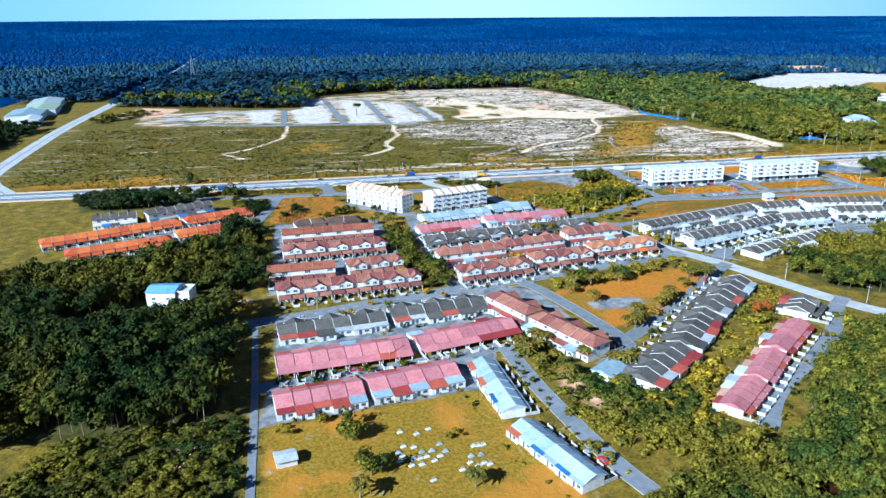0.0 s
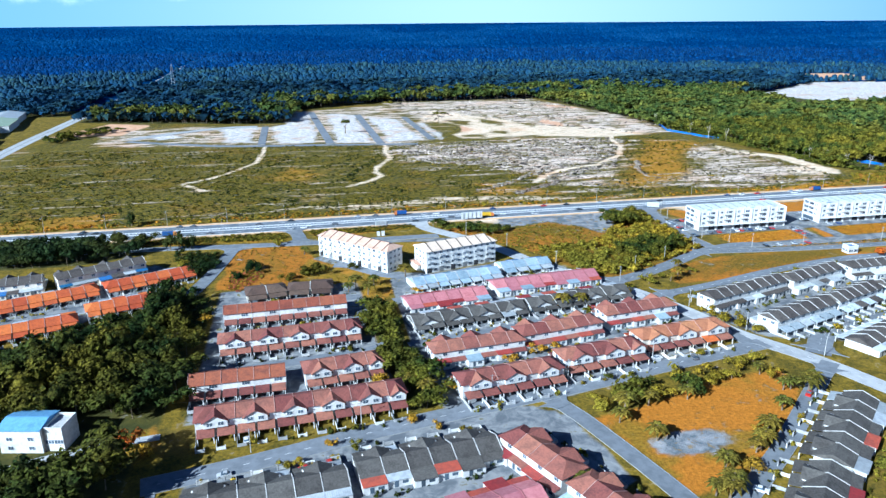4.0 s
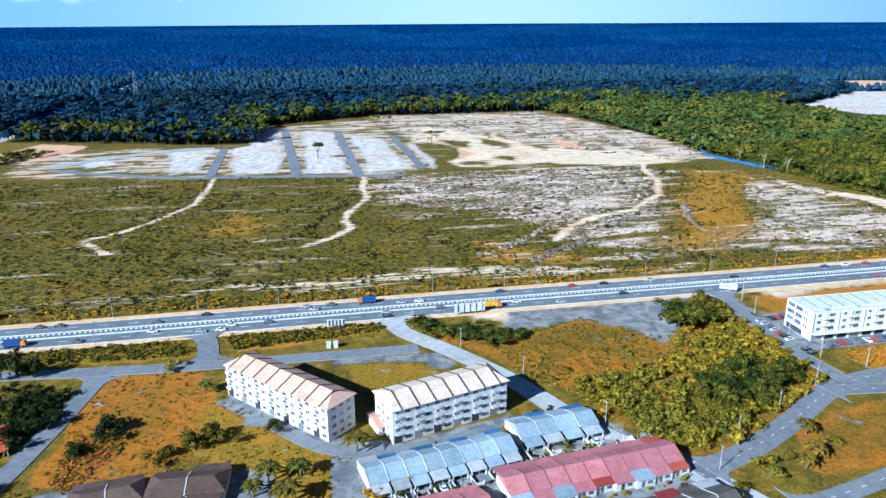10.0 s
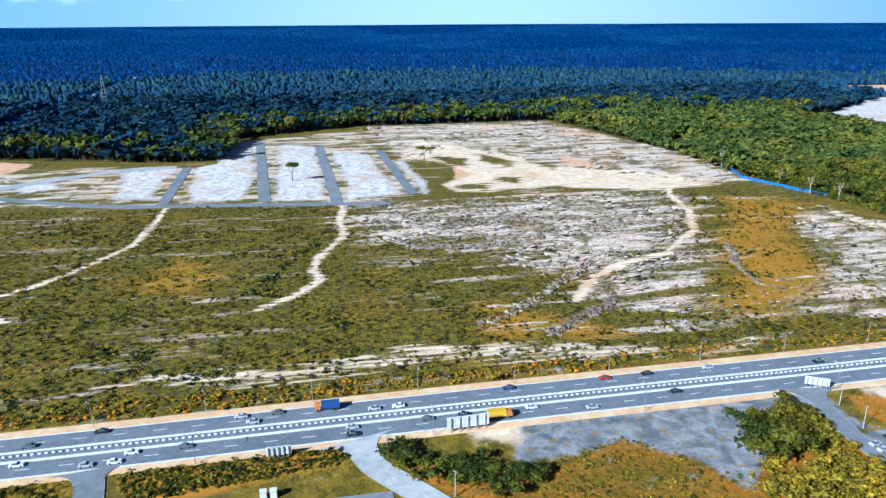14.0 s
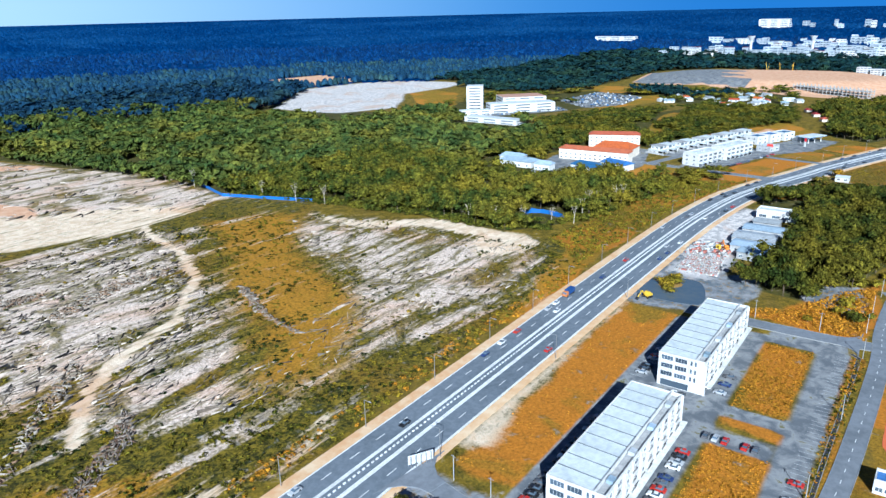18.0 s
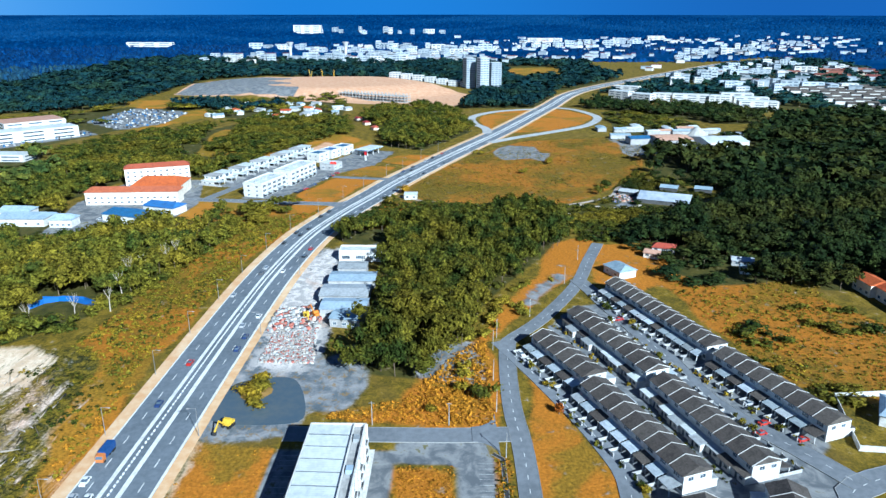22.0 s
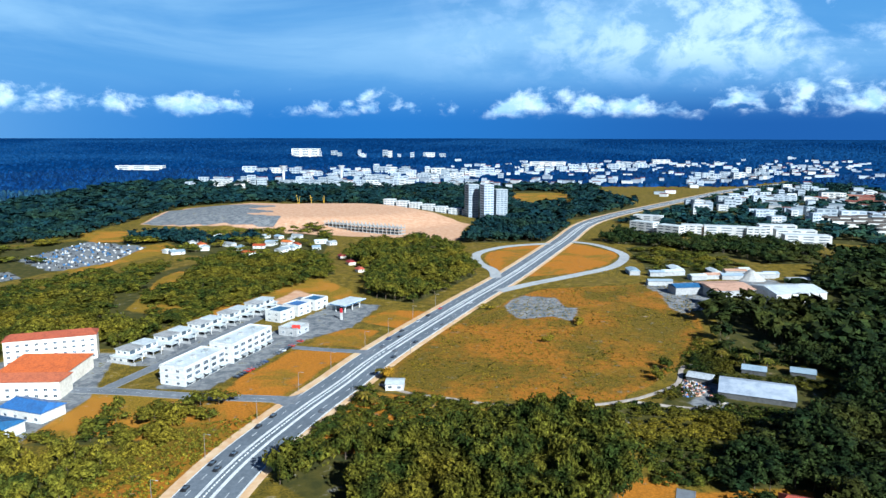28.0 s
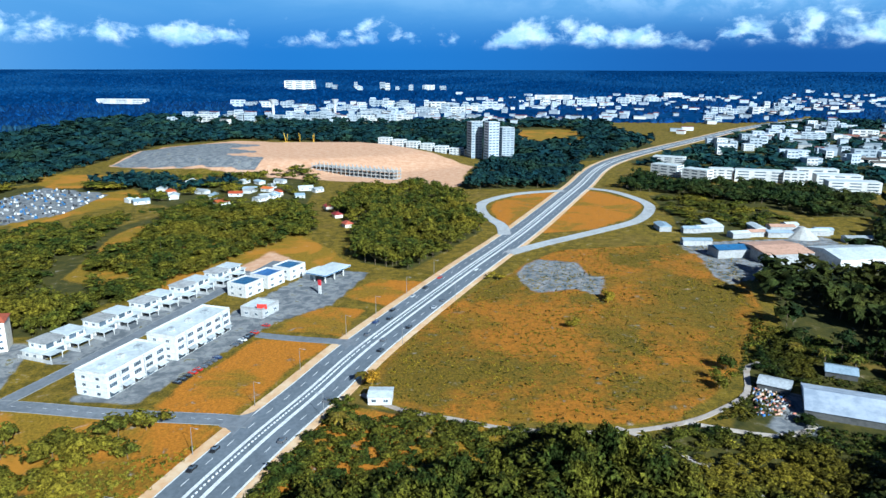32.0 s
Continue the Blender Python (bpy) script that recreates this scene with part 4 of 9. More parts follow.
# ---- ground: one sheet to the horizon ----
def ground_material():
    m = bpy.data.materials.new("open_land")
    m.use_nodes = True
    n = Nodes(m.node_tree)
    pos = n.add("ShaderNodeNewGeometry").outputs["Position"]

    def cover(layer):
        a = n.tree.nodes.new("ShaderNodeAttribute")
        a.attribute_name = layer
        return (*n.add("ShaderNodeSeparateColor", Color=a.outputs["Color"]).outputs, a.outputs["Alpha"])

    debris, sand, dry, chalk = cover("cover_a")
    earth, gravel, grass, olive = cover("cover_b")
    paved, wood, open_, _ = cover("cover_c")
    fine = n.noise(pos, 0.9, 6, 0.7)
    mid = n.noise(pos, 0.16, 6, 0.65, 0.4)
    wide = n.noise(pos, 0.022, 5, 0.6, 0.6)
    bent = n.add("ShaderNodeVectorMath", i0=pos, i1=n.add("ShaderNodeVectorMath", i0=n.add("ShaderNodeTexNoise", Vector=pos, Scale=0.012, Detail=2.0).outputs[1], i1=(150, 150, 0)).outputs[0]).outputs[0]
    n.tree.nodes[-1].operation = "ADD"
    streak = n.noise(n.scaled(bent, 0.013, 0.095, 0.2, 10), 1.0, 6, 0.6, 0.35)
    streak2 = n.noise(n.scaled(bent, 0.035, 0.30, 0.2, 6), 1.0, 6, 0.66, 0.35)

    def mask(w, spread=0.5, tight=0.18, broad=0.0):
        if broad:
            w = n.math("ADD", w, n.math("MULTIPLY", n.math("SUBTRACT", streak, 0.5), n.math("MULTIPLY", open_, broad)))
        v = n.math("ADD", w, n.math("MULTIPLY", n.math("SUBTRACT", mid, 0.5), spread))
        v = n.math("ADD", v, n.math("MULTIPLY", n.math("SUBTRACT", fine, 0.5), spread * 0.5))
        return n.ramp(v, 0.5 - tight, 0.5 + tight)

    col = n.mix(n.math("MULTIPLY", n.math("ADD", n.ramp(mid, 0.38, 0.62), n.ramp(fine, 0.36, 0.64)), 0.5), (0.044, 0.042, 0.006), (0.24, 0.160, 0.013))
    col = n.mix(n.math("MULTIPLY", n.ramp(wide, 0.5, 0.7), 0.6), col, (0.15, 0.10, 0.022))
    dark = n.mix(n.ramp(mid, 0.3, 0.7), (0.036, 0.040, 0.010), (0.085, 0.072, 0.013))
    col = n.mix(mask(wood, 0.2), col, dark)
    # cleared land: olive regrowth with pale windrows
    stick = n.noise(pos, 2.1, 4, 0.7, 0.3)
    regrow = n.mix(n.ramp(fine, 0.36, 0.64), (0.034, 0.034, 0.005), (0.195, 0.145, 0.012))
    regrow = n.mix(n.math("MULTIPLY", n.ramp(mid, 0.50, 0.62), 0.7), regrow, n.mix(fine, (0.014, 0.022, 0.005), (0.040, 0.048, 0.009)))
    regrow = n.mix(n.math("MULTIPLY", n.ramp(wide, 0.52, 0.64), 0.55), regrow, n.mix(n.ramp(fine, 0.36, 0.64), (0.095, 0.060, 0.006), (0.28, 0.150, 0.012)))
    clump = n.noise(pos, 0.33, 5, 0.7, 0.4)
    regrow = n.mix(n.math("MULTIPLY", n.ramp(clump, 0.52, 0.60), 0.85), regrow, (0.014, 0.017, 0.004))
    regrow = n.mix(n.math("MULTIPLY", n.ramp(clump, 0.46, 0.38), 0.6), regrow, (0.25, 0.175, 0.016))
    rows = n.math("MULTIPLY", n.ramp(streak, 0.56, 0.62), n.ramp(streak2, 0.45, 0.55))
    wood_litter = n.mix(n.ramp(fine, 0.35, 0.65), (0.40, 0.30, 0.23), (0.82, 0.68, 0.57))
    wood_litter = n.mix(n.math("MULTIPLY", n.ramp(stick, 0.56, 0.64), 0.6), wood_litter, (0.86, 0.80, 0.74))
    wood_litter = n.mix(n.math("MULTIPLY", n.ramp(stick, 0.44, 0.36), 0.6), wood_litter, (0.10, 0.080, 0.055))
    regrow = n.mix(n.math("MULTIPLY", rows, 0.4), regrow, wood_litter)
    col = n.mix(n.ramp(open_, 0.35, 0.65), col, regrow)
    fresh = n.mix(n.math("MULTIPLY", n.ramp(wide, 0.48, 0.62), 0.7), wood_litter, n.mix(n.ramp(fine, 0.35, 0.65), (0.44, 0.28, 0.19), (0.74, 0.53, 0.40)))
    green_rows = n.math("MAXIMUM", n.ramp(streak, 0.50, 0.43), n.math("MULTIPLY", n.ramp(streak2, 0.48, 0.40), 0.8))
    fresh = n.mix(n.math("MULTIPLY", green_rows, 0.72), fresh, n.mix(n.ramp(fine, 0.36, 0.64), (0.050, 0.052, 0.012), (0.19, 0.155, 0.040)))
    patch = n.noise(bent, 0.034, 5, 0.62, 0.8)
    fresh = n.mix(n.math("MULTIPLY", n.ramp(patch, 0.52, 0.60), 0.85), fresh, regrow)
    col = n.mix(mask(debris, 0.9, 0.2, 2.4), col, fresh)
    dryc = n.mix(n.ramp(fine, 0.34, 0.66), (0.28, 0.110, 0.008), (0.50, 0.190, 0.015))
    dryc = n.mix(n.math("MULTIPLY", n.ramp(wide, 0.50, 0.60), 0.8), dryc, n.mix(n.ramp(fine, 0.34, 0.66), (0.105, 0.078, 0.007), (0.28, 0.180, 0.014)))
    broad = n.noise(pos, 0.011, 5, 0.62, 0.8)
    green = n.mix(n.ramp(fine, 0.34, 0.66), (0.062, 0.050, 0.005), (0.220, 0.140, 0.011))
    dryc = n.mix(n.math("MULTIPLY", olive, n.ramp(n.math("ADD", broad, n.math("MULTIPLY", n.math("SUBTRACT", mid, 0.5), 0.25)), 0.45, 0.59)), n.mix(n.math("MULTIPLY", olive, 0.35), dryc, (0.25, 0.100, 0.008)), green)
    dryc = n.mix(n.math("MULTIPLY", n.ramp(mid, 0.56, 0.66), 0.4), dryc, (0.085, 0.070, 0.008))
    # dark flecks stand in for the grass shadowing itself
    dryc = n.mix(n.math("MULTIPLY", n.ramp(clump, 0.49, 0.57), n.math("ADD", n.math("MULTIPLY", olive, 0.30), 0.1)), dryc, (0.085, 0.055, 0.005))
    dryc = n.mix(n.math("MULTIPLY", open_, 0.65), dryc, n.mix(n.ramp(fine, 0.34, 0.66), (0.14, 0.090, 0.007), (0.40, 0.225, 0.016)))
    dryc = n.mix(n.math("MULTIPLY", open_, n.math("MULTIPLY", rows, 0.9)), dryc, wood_litter)
    col = n.mix(mask(dry, 0.55, 0.18, 1.5), col, dryc)
    grassc = n.mix(n.ramp(fine, 0.34, 0.66), (0.13, 0.088, 0.006), (0.34, 0.200, 0.014))
    grassc = n.mix(n.ramp(wide, 0.48, 0.60), grassc, (0.40, 0.175, 0.016))
    col = n.mix(n.math("MULTIPLY", mask(grass, 0.9, 0.25), 0.9), col, grassc)
    col = n.mix(mask(earth, 0.4), col, n.mix(n.ramp(mid, 0.3, 0.7), (0.50, 0.27, 0.15), (0.62, 0.40, 0.26)))
    col = n.mix(mask(gravel, 0.9), col, n.mix(n.ramp(mid, 0.35, 0.65), (0.10, 0.12, 0.14), (0.29, 0.29, 0.30)))
    col = n.mix(n.math("MULTIPLY", n.math("MULTIPLY", gravel, n.ramp(clump, 0.54, 0.62)), 0.8), col, (0.24, 0.16, 0.06))
    sandc = n.mix(n.ramp(mid, 0.40, 0.62), (0.80, 0.66, 0.50), (0.62, 0.46, 0.31))
    sandc = n.mix(n.ramp(fine, 0.55, 0.68), sandc, (0.42, 0.32, 0.20))
    sandc = n.mix(n.math("MULTIPLY", n.ramp(wide, 0.54, 0.66), 0.55), sandc, (0.58, 0.33, 0.17))
    patchy = n.math("ADD", n.math("MULTIPLY", sand, 0.85), n.math("MULTIPLY", n.math("SUBTRACT", streak2, 0.48), n.math("MULTIPLY", open_, 3.4)))
    col = n.mix(n.math("MULTIPLY", n.math("MULTIPLY", mask(patchy, 1.0, 0.24), n.ramp(sand, 0.1, 0.3)), 0.93), col, sandc)
    chalkc = n.mix(n.ramp(mid, 0.40, 0.58), (0.78, 0.72, 0.68), (0.40, 0.38, 0.37))
    chalkc = n.mix(n.math("MULTIPLY", n.ramp(fine, 0.54, 0.64), 0.7), chalkc, (0.20, 0.185, 0.16))
    chalkc = n.mix(n.math("MULTIPLY", n.ramp(wide, 0.54, 0.62), 0.7), chalkc, (0.50, 0.36, 0.27))
    col = n.mix(mask(n.math("ADD", n.math("MULTIPLY", chalk, 0.8), n.math("MULTIPLY", n.math("SUBTRACT", mid, 0.5), 1.4)), 1.0, 0.25), col, chalkc)
    pave = n.mix(n.ramp(mid, 0.38, 0.62), (0.115, 0.125, 0.14), (0.25, 0.255, 0.26))
    col = n.mix(mask(paved, 0.25), col, n.mix(n.math("MULTIPLY", n.ramp(mid, 0.60, 0.66), 0.8), pave, (0.12, 0.105, 0.018)))
    sh = n.add("ShaderNodeBsdfPrincipled", Base_Color=col, Roughness=0.95)
    n.put(sh, "Specular_IOR_Level", 0.15)
    rough = n.math("MULTIPLY", n.math("ADD", n.math("MULTIPLY", fine, 0.6), n.math("MULTIPLY", mid, 1.2)), n.math("SUBTRACT", 1.0, n.math("MULTIPLY", paved, 0.9)))
    b = n.add("ShaderNodeBump", Height=rough, Distance=0.55, Strength=0.7)
    n.put(sh, "Normal", b.outputs[0])
    n.add("ShaderNodeOutputMaterial", Surface=sh.outputs[0])
    return m


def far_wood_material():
    """Woodland that reaches the horizon, the blue haze of distance put into its colour, with lighter stands and
    cuttings.
    """
    m = bpy.data.materials.new("hazed_blue_woodland")
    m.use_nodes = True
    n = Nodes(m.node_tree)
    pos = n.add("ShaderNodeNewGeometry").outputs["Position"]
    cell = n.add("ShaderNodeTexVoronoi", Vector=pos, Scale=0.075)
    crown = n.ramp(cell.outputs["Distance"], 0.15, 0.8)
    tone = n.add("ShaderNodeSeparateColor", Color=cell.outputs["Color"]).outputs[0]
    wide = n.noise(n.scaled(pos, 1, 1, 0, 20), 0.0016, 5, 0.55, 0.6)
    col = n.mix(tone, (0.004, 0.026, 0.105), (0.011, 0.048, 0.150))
    # darker between the crown cells: shade of the gaps put into the colour
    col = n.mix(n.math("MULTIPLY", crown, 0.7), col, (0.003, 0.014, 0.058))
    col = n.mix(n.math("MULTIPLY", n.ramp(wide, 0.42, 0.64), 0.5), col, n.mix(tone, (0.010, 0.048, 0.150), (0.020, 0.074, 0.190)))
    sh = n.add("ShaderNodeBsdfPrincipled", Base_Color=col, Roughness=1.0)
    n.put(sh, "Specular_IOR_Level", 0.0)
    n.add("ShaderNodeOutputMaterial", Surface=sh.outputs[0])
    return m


X0, X1, Y0, Y1, CELL = -430.0, 2080.0, -470.0, 1260.0, 3.6
FOREST_FAR_GAPS = [EARTH[7], EARTH[8], CHALK[7], PAVED[10]]


def covers(x, y):
    wx = x + 14 * (fbm(x, y, 40, 3) - 0.5)
    wy = y + 14 * (fbm(x, y, 40, 9) - 0.5)
    road = np.full(x.shape, 1e9)
    for line, w in ALL_ROADS:
        road = np.minimum(road, line_distance(x, y, line) - w)
    a = np.stack([np.maximum(0.85 * weight(wx, wy, [DEBRIS], 90), np.maximum(0.9 * weight(wx, wy, [DEBRIS_NORTH], 40), weight(wx, wy, [DEBRIS_EAST], 90) * 0.78)), np.maximum(weight(wx, wy, SANDS[:2] + SANDS[3:], 9), 0.62 * weight(wx, wy, SANDS[2:3], 9)), np.maximum(weight(wx, wy, DRY, 8), 0.9 * weight(wx, wy, DRY_OPEN, 40)), weight(wx, wy, CHALK, 9)], -1)
    b = np.stack([weight(wx, wy, EARTH, 10), weight(wx, wy, GRAVEL, 8), weight(wx, wy, GRASS, 6), np.maximum(weight(wx, wy, [DRY[14], DRY[1], DRY[2], DRY[21]], 10), weight(wx, wy, [DRY[12], DRY[20], DRY[22]], 10) * 0.9)], -1)
    wood = weight(x, y, [s[2] for s in STANDS if s[10]], 6)
    c = np.stack([weight(x, y, PAVED, 3), wood, weight(wx, wy, [CLEARING], 8), np.ones_like(x)], -1)
    a[..., 1] *= 1 - weight(wx, wy, ISLANDS, 10)
    a[..., 0] = np.maximum(a[..., 0], 0.55 * weight(wx, wy, [LOTS], 12))
    for _, line, w in TRACKS:
        tracked = np.clip(1.0 - np.maximum(line_distance(x, y, line) - w * 0.35, 0) / 3.6, 0, 1)
        a[..., 1] = np.maximum(a[..., 1], tracked)
        a[..., 2] *= 1 - tracked
    return a, b, c, road


def build_ground():
    xs = np.concatenate([np.arange(X0, 520, CELL), np.arange(520, 1000, 5.0), np.arange(1000, X1 + 1, 11.0)])
    ys = np.concatenate([np.arange(Y0, 90, 14.0), np.arange(90, 900, CELL), np.arange(900, Y1 + 1, 5.0)])
    nx, ny = len(xs), len(ys)
    gx, gy = np.meshgrid(xs, ys)
    gx, gy = gx.ravel(), gy.ravel()
    a, b, c, road = covers(gx, gy)
    away = np.clip((road - 4) / 8, 0, 1)
    z = terrain(gx, gy) + away * c[:, 2] * (1 - a[:, 1]) * (1.3 * fbm(gx, gy, 22, 5) - 0.45) - 0.02
    verts = np.stack([gx, gy, z], -1)
    i = (np.arange(nx - 1)[None, :] + np.arange(ny - 1)[:, None] * nx).ravel()
    faces = np.stack([i, i + 1, i + nx + 1, i + nx], -1)
    # the ring from the edge of the grid to the horizon
    ang = np.concatenate([np.linspace(-45, 140, 480, endpoint=False), np.linspace(140, 315, 60, endpoint=False)])
    rad = np.radians(ang)
    cx, cy = 250.0, 350.0
    dx, dy = np.cos(rad), np.sin(rad)
    with np.errstate(divide="ignore", invalid="ignore"):
        tx = np.where(dx > 0, (X1 - 8 - cx) / dx, np.where(dx < 0, (X0 + 8 - cx) / dx, 1e9))
        ty = np.where(dy > 0, (Y1 - 8 - cy) / dy, np.where(dy < 0, (Y0 + 8 - cy) / dy, 1e9))
    start = np.minimum(tx, ty)
    rings = 110
    s = np.linspace(0, 1, rings)[:, None]
    r = start[None, :] * (4550.0 / start[None, :]) ** s
    fx, fy = cx + r * dx, cy + r * dy
    gap = weight(fx, fy, FOREST_FAR_GAPS, 30)
    cutting = np.clip(1.6 - line_distance(fx, fy, WEST_ROAD) / 14, 0, 1)
    for line, w in ((HIGHWAY, 24),):
        gap = np.maximum(gap, np.clip(1.6 - line_distance(fx, fy, line) / w, 0, 1))
    crowns = (1.5 + 2 * fbm(fx, fy, 600, 4)) * np.clip((r - start) / 40, 0, 1)
    fz = terrain(fx, fy) + crowns * (1 - np.maximum(gap, cutting)) - 0.04
    ring_verts = np.stack([fx.ravel(), fy.ravel(), fz.ravel()], -1)
    k = len(ang)
    j = np.arange(rings - 1)[:, None] * k
    c0, c1 = np.arange(k)[None, :], (np.arange(k)[None, :] + 1) % k
    ring_faces = np.stack([j + c0, j + k + c0, j + k + c1, j + c1], -1).reshape(-1, 4) + len(verts)
    allv, allf = np.concatenate([verts, ring_verts]), np.concatenate([faces, ring_faces])
    d = bpy.data.meshes.new("ground")
    d.vertices.add(len(allv))
    d.vertices.foreach_set("co", allv.ravel())
    d.loops.add(allf.size)
    d.loops.foreach_set("vertex_index", allf.ravel())
    d.polygons.add(len(allf))
    d.polygons.foreach_set("loop_start", np.arange(0, allf.size, 4))
    fa, fb, fc, _ = covers(ring_verts[:, 0], ring_verts[:, 1])
    for name, near, far in (("cover_a", a, fa), ("cover_b", b, fb), ("cover_c", c, fc)):
        layer = d.attributes.new(name, "FLOAT_COLOR", "POINT")
        layer.data.foreach_set("color", np.concatenate([near, far]).astype(np.float32).ravel())
    d.materials.append(ground_material())
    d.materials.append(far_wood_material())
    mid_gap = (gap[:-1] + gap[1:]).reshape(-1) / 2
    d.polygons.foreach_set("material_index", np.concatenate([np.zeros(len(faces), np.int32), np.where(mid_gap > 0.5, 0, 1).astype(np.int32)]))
    d.update(), d.validate()
    tagged(new("ground", d), "open land with scrub, cleared plots and woodland to the horizon", "ground", kind="structure")


build_ground()

# ---- roads ----
def build_roads():
    z = 0.10
    for name, line, w in ROADS:
        z += 0.004
        m = ASPHALT if name.startswith("lot") else ROADPALE if name in ("main_road", "field_track", "loop_road", "west_access", "pump_track") else ASPHALT
        if name == "field_track":
            m = TRACKSAND
        label = {"field_track": "pale sandy track past the dry field"}.get(name, "worn grey asphalt road with pale edges")
        road = solid(name, ribbon(line, w, -w, z), m, label, "road", kind="structure")
        if w >= 3.2 and name not in ("lot_road", "west_access"):
            for side in (1, -1):
                part("kerb", ribbon(line, side * w + 0.07, side * w - 0.07, z + 0.08), KERB, road)
        if w >= 3.1 and name in ("main_road", "park_road", "white_row_road", "office_road", "side_road", "school_road"):
            mid, marks = smooth_line(line, 3.0), Mesh()
            for a, b in list(zip(mid, mid[1:]))[1:-1:2]:
                d = (b - a).normalized()
                u = Vector((-d.y, d.x)) * 0.09
                e = a + d * 2.0
                marks.slab((a.x - u.x, a.y - u.y, z + 0.012), (e.x - u.x, e.y - u.y, z + 0.012), (e.x + u.x, e.y + u.y, z + 0.012), (a.x + u.x, a.y + u.y, z + 0.012), 0.03)
            part("centre_dashes", marks, PAINT, road)["kind"] = "stuff"
    # highway: shoulders, two carriageways, pale strips and the median
    lift = land
    solid("road_shoulder", ribbon(HIGHWAY, 15.5, 10.5, 0.06, lift=lift), SHOULDER, "orange earth shoulder beside the highway", "shoulder", kind="structure")
    solid("road_shoulder", ribbon(HIGHWAY, -11.5, -15.5, 0.06, lift=lift), SHOULDER, "sandy earth shoulder beside the highway", "shoulder", kind="structure")
    deck = solid("highway", ribbon(HIGHWAY, 11.2, -12.2, 0.16, lift=lift), ASPHALT_DARK, "dark asphalt dual carriageway with white lines", "highway", kind="structure")
    for a, b, nm in ((3.0, 1.7, "inner_strip"), (-2.2, -3.7, "inner_strip"), (11.2, 10.7, "edge_line"), (-11.4, -12.2, "edge_line")):
        part(nm, ribbon(HIGHWAY, a, b, 0.168, 0.1, lift=lift), PAINT, deck)
    line = smooth_line(HIGHWAY, 4.0)
    dashes, blocks = Mesh(), Mesh()
    for i in range(20, min(len(line) - 1, 460)):
        p, q = line[i], line[i + 1]
        d = (q - p).normalized()
        nrm = Vector((-d.y, d.x))
        h = land(p.x, p.y)
        for off in (6.8, -7.6):
            if i % 3 == 0:
                a = p + nrm * off
                e = a + d * 4.2
                s = nrm * 0.14
                dashes.slab((a.x - s.x, a.y - s.y, h + 0.175), (e.x - s.x, e.y - s.y, h + 0.175), (e.x + s.x, e.y + s.y, h + 0.175), (a.x + s.x, a.y + s.y, h + 0.175), 0.03)
        for k in range(2):
            a = p + d * (2.0 * k)
            e, s = a + d * 0.9, nrm * 0.2
            ring = [(a.x - s.x, a.y - s.y), (e.x - s.x, e.y - s.y), (e.x + s.x, e.y + s.y), (a.x + s.x, a.y + s.y)]
            blocks.prism(ring, h + 0.1, h + 0.6)
    part("lane_dashes", dashes, PAINT, deck)["kind"] = "stuff"
    part("median_blocks", blocks, PAINT, deck, "row of white concrete barrier blocks")["kind"] = "stuff"
    # mouths of side roads, flared with rounded corners: place, way into the side road, half width, radius
    for x, y, dx, dy, w, r, m in ((14, 541.6, 2, -14, 4, 7, ASPHALT), (17.8, 516.2, -1, 14, 4, 6, ASPHALT), (92, 541.6, 4, -14, 4.2, 9, ROADPALE), (196, 341.5, -50, -10, 4.2, 6, ASPHALT), (169.5, 413.5, 24, 9, 4, 7, ASPHALT),
                                  (179, 387.3, -42, -10, 3.4, 5, ASPHALT), (216.5, 324.5, 18, 17, 4.5, 6, ASPHALT), (185.5, 392.7, 33, 7, 3.6, 6, ASPHALT), (210.5, 312, -11, -9, 3.2, 5, ASPHALT), (-19.6, 510, -6, -33, 3.6, 7, ASPHALT),
                                  (252, 541.6, -2, -12, 3.2, 11, ASPHALT), (687.6, 537, 2, 11, 4, 8, ASPHALT), (764.3, 509, 2, 7, 3, 7, ASPHALT), (101.8, 309.5, 7, -15, 3.2, 5, ASPHALT), (411.8, 445, -0.5, 16, 4, 8, ASPHALT), (236, 446.5, 26, 7, 4, 5, ASPHALT)):
        arc = [(w + r - r * math.sin(a), r - r * math.cos(a)) for a in (0, 0.4, 0.8, 1.2, math.pi / 2)]
        ring = arc + [(-u, v) for u, v in reversed(arc)]
        solid("road_mouth", Mesh().prism(ring, -0.1, 0.268), m, "flared mouth of a side road", "road", pose(x, y, 0, 0, 0, math.degrees(math.atan2(dy, dx)) - 90), kind="structure")
    west = solid("west_road", ribbon(WEST_ROAD, 7.5, -7.5, 0.14, lift=lift), ROADPALE, "pale dual road that runs to the horizon through woodland", "road", kind="structure")
    part("edge_strip", ribbon(WEST_ROAD, 0.8, -0.8, 0.2, lift=lift), KERB, west)


build_roads()

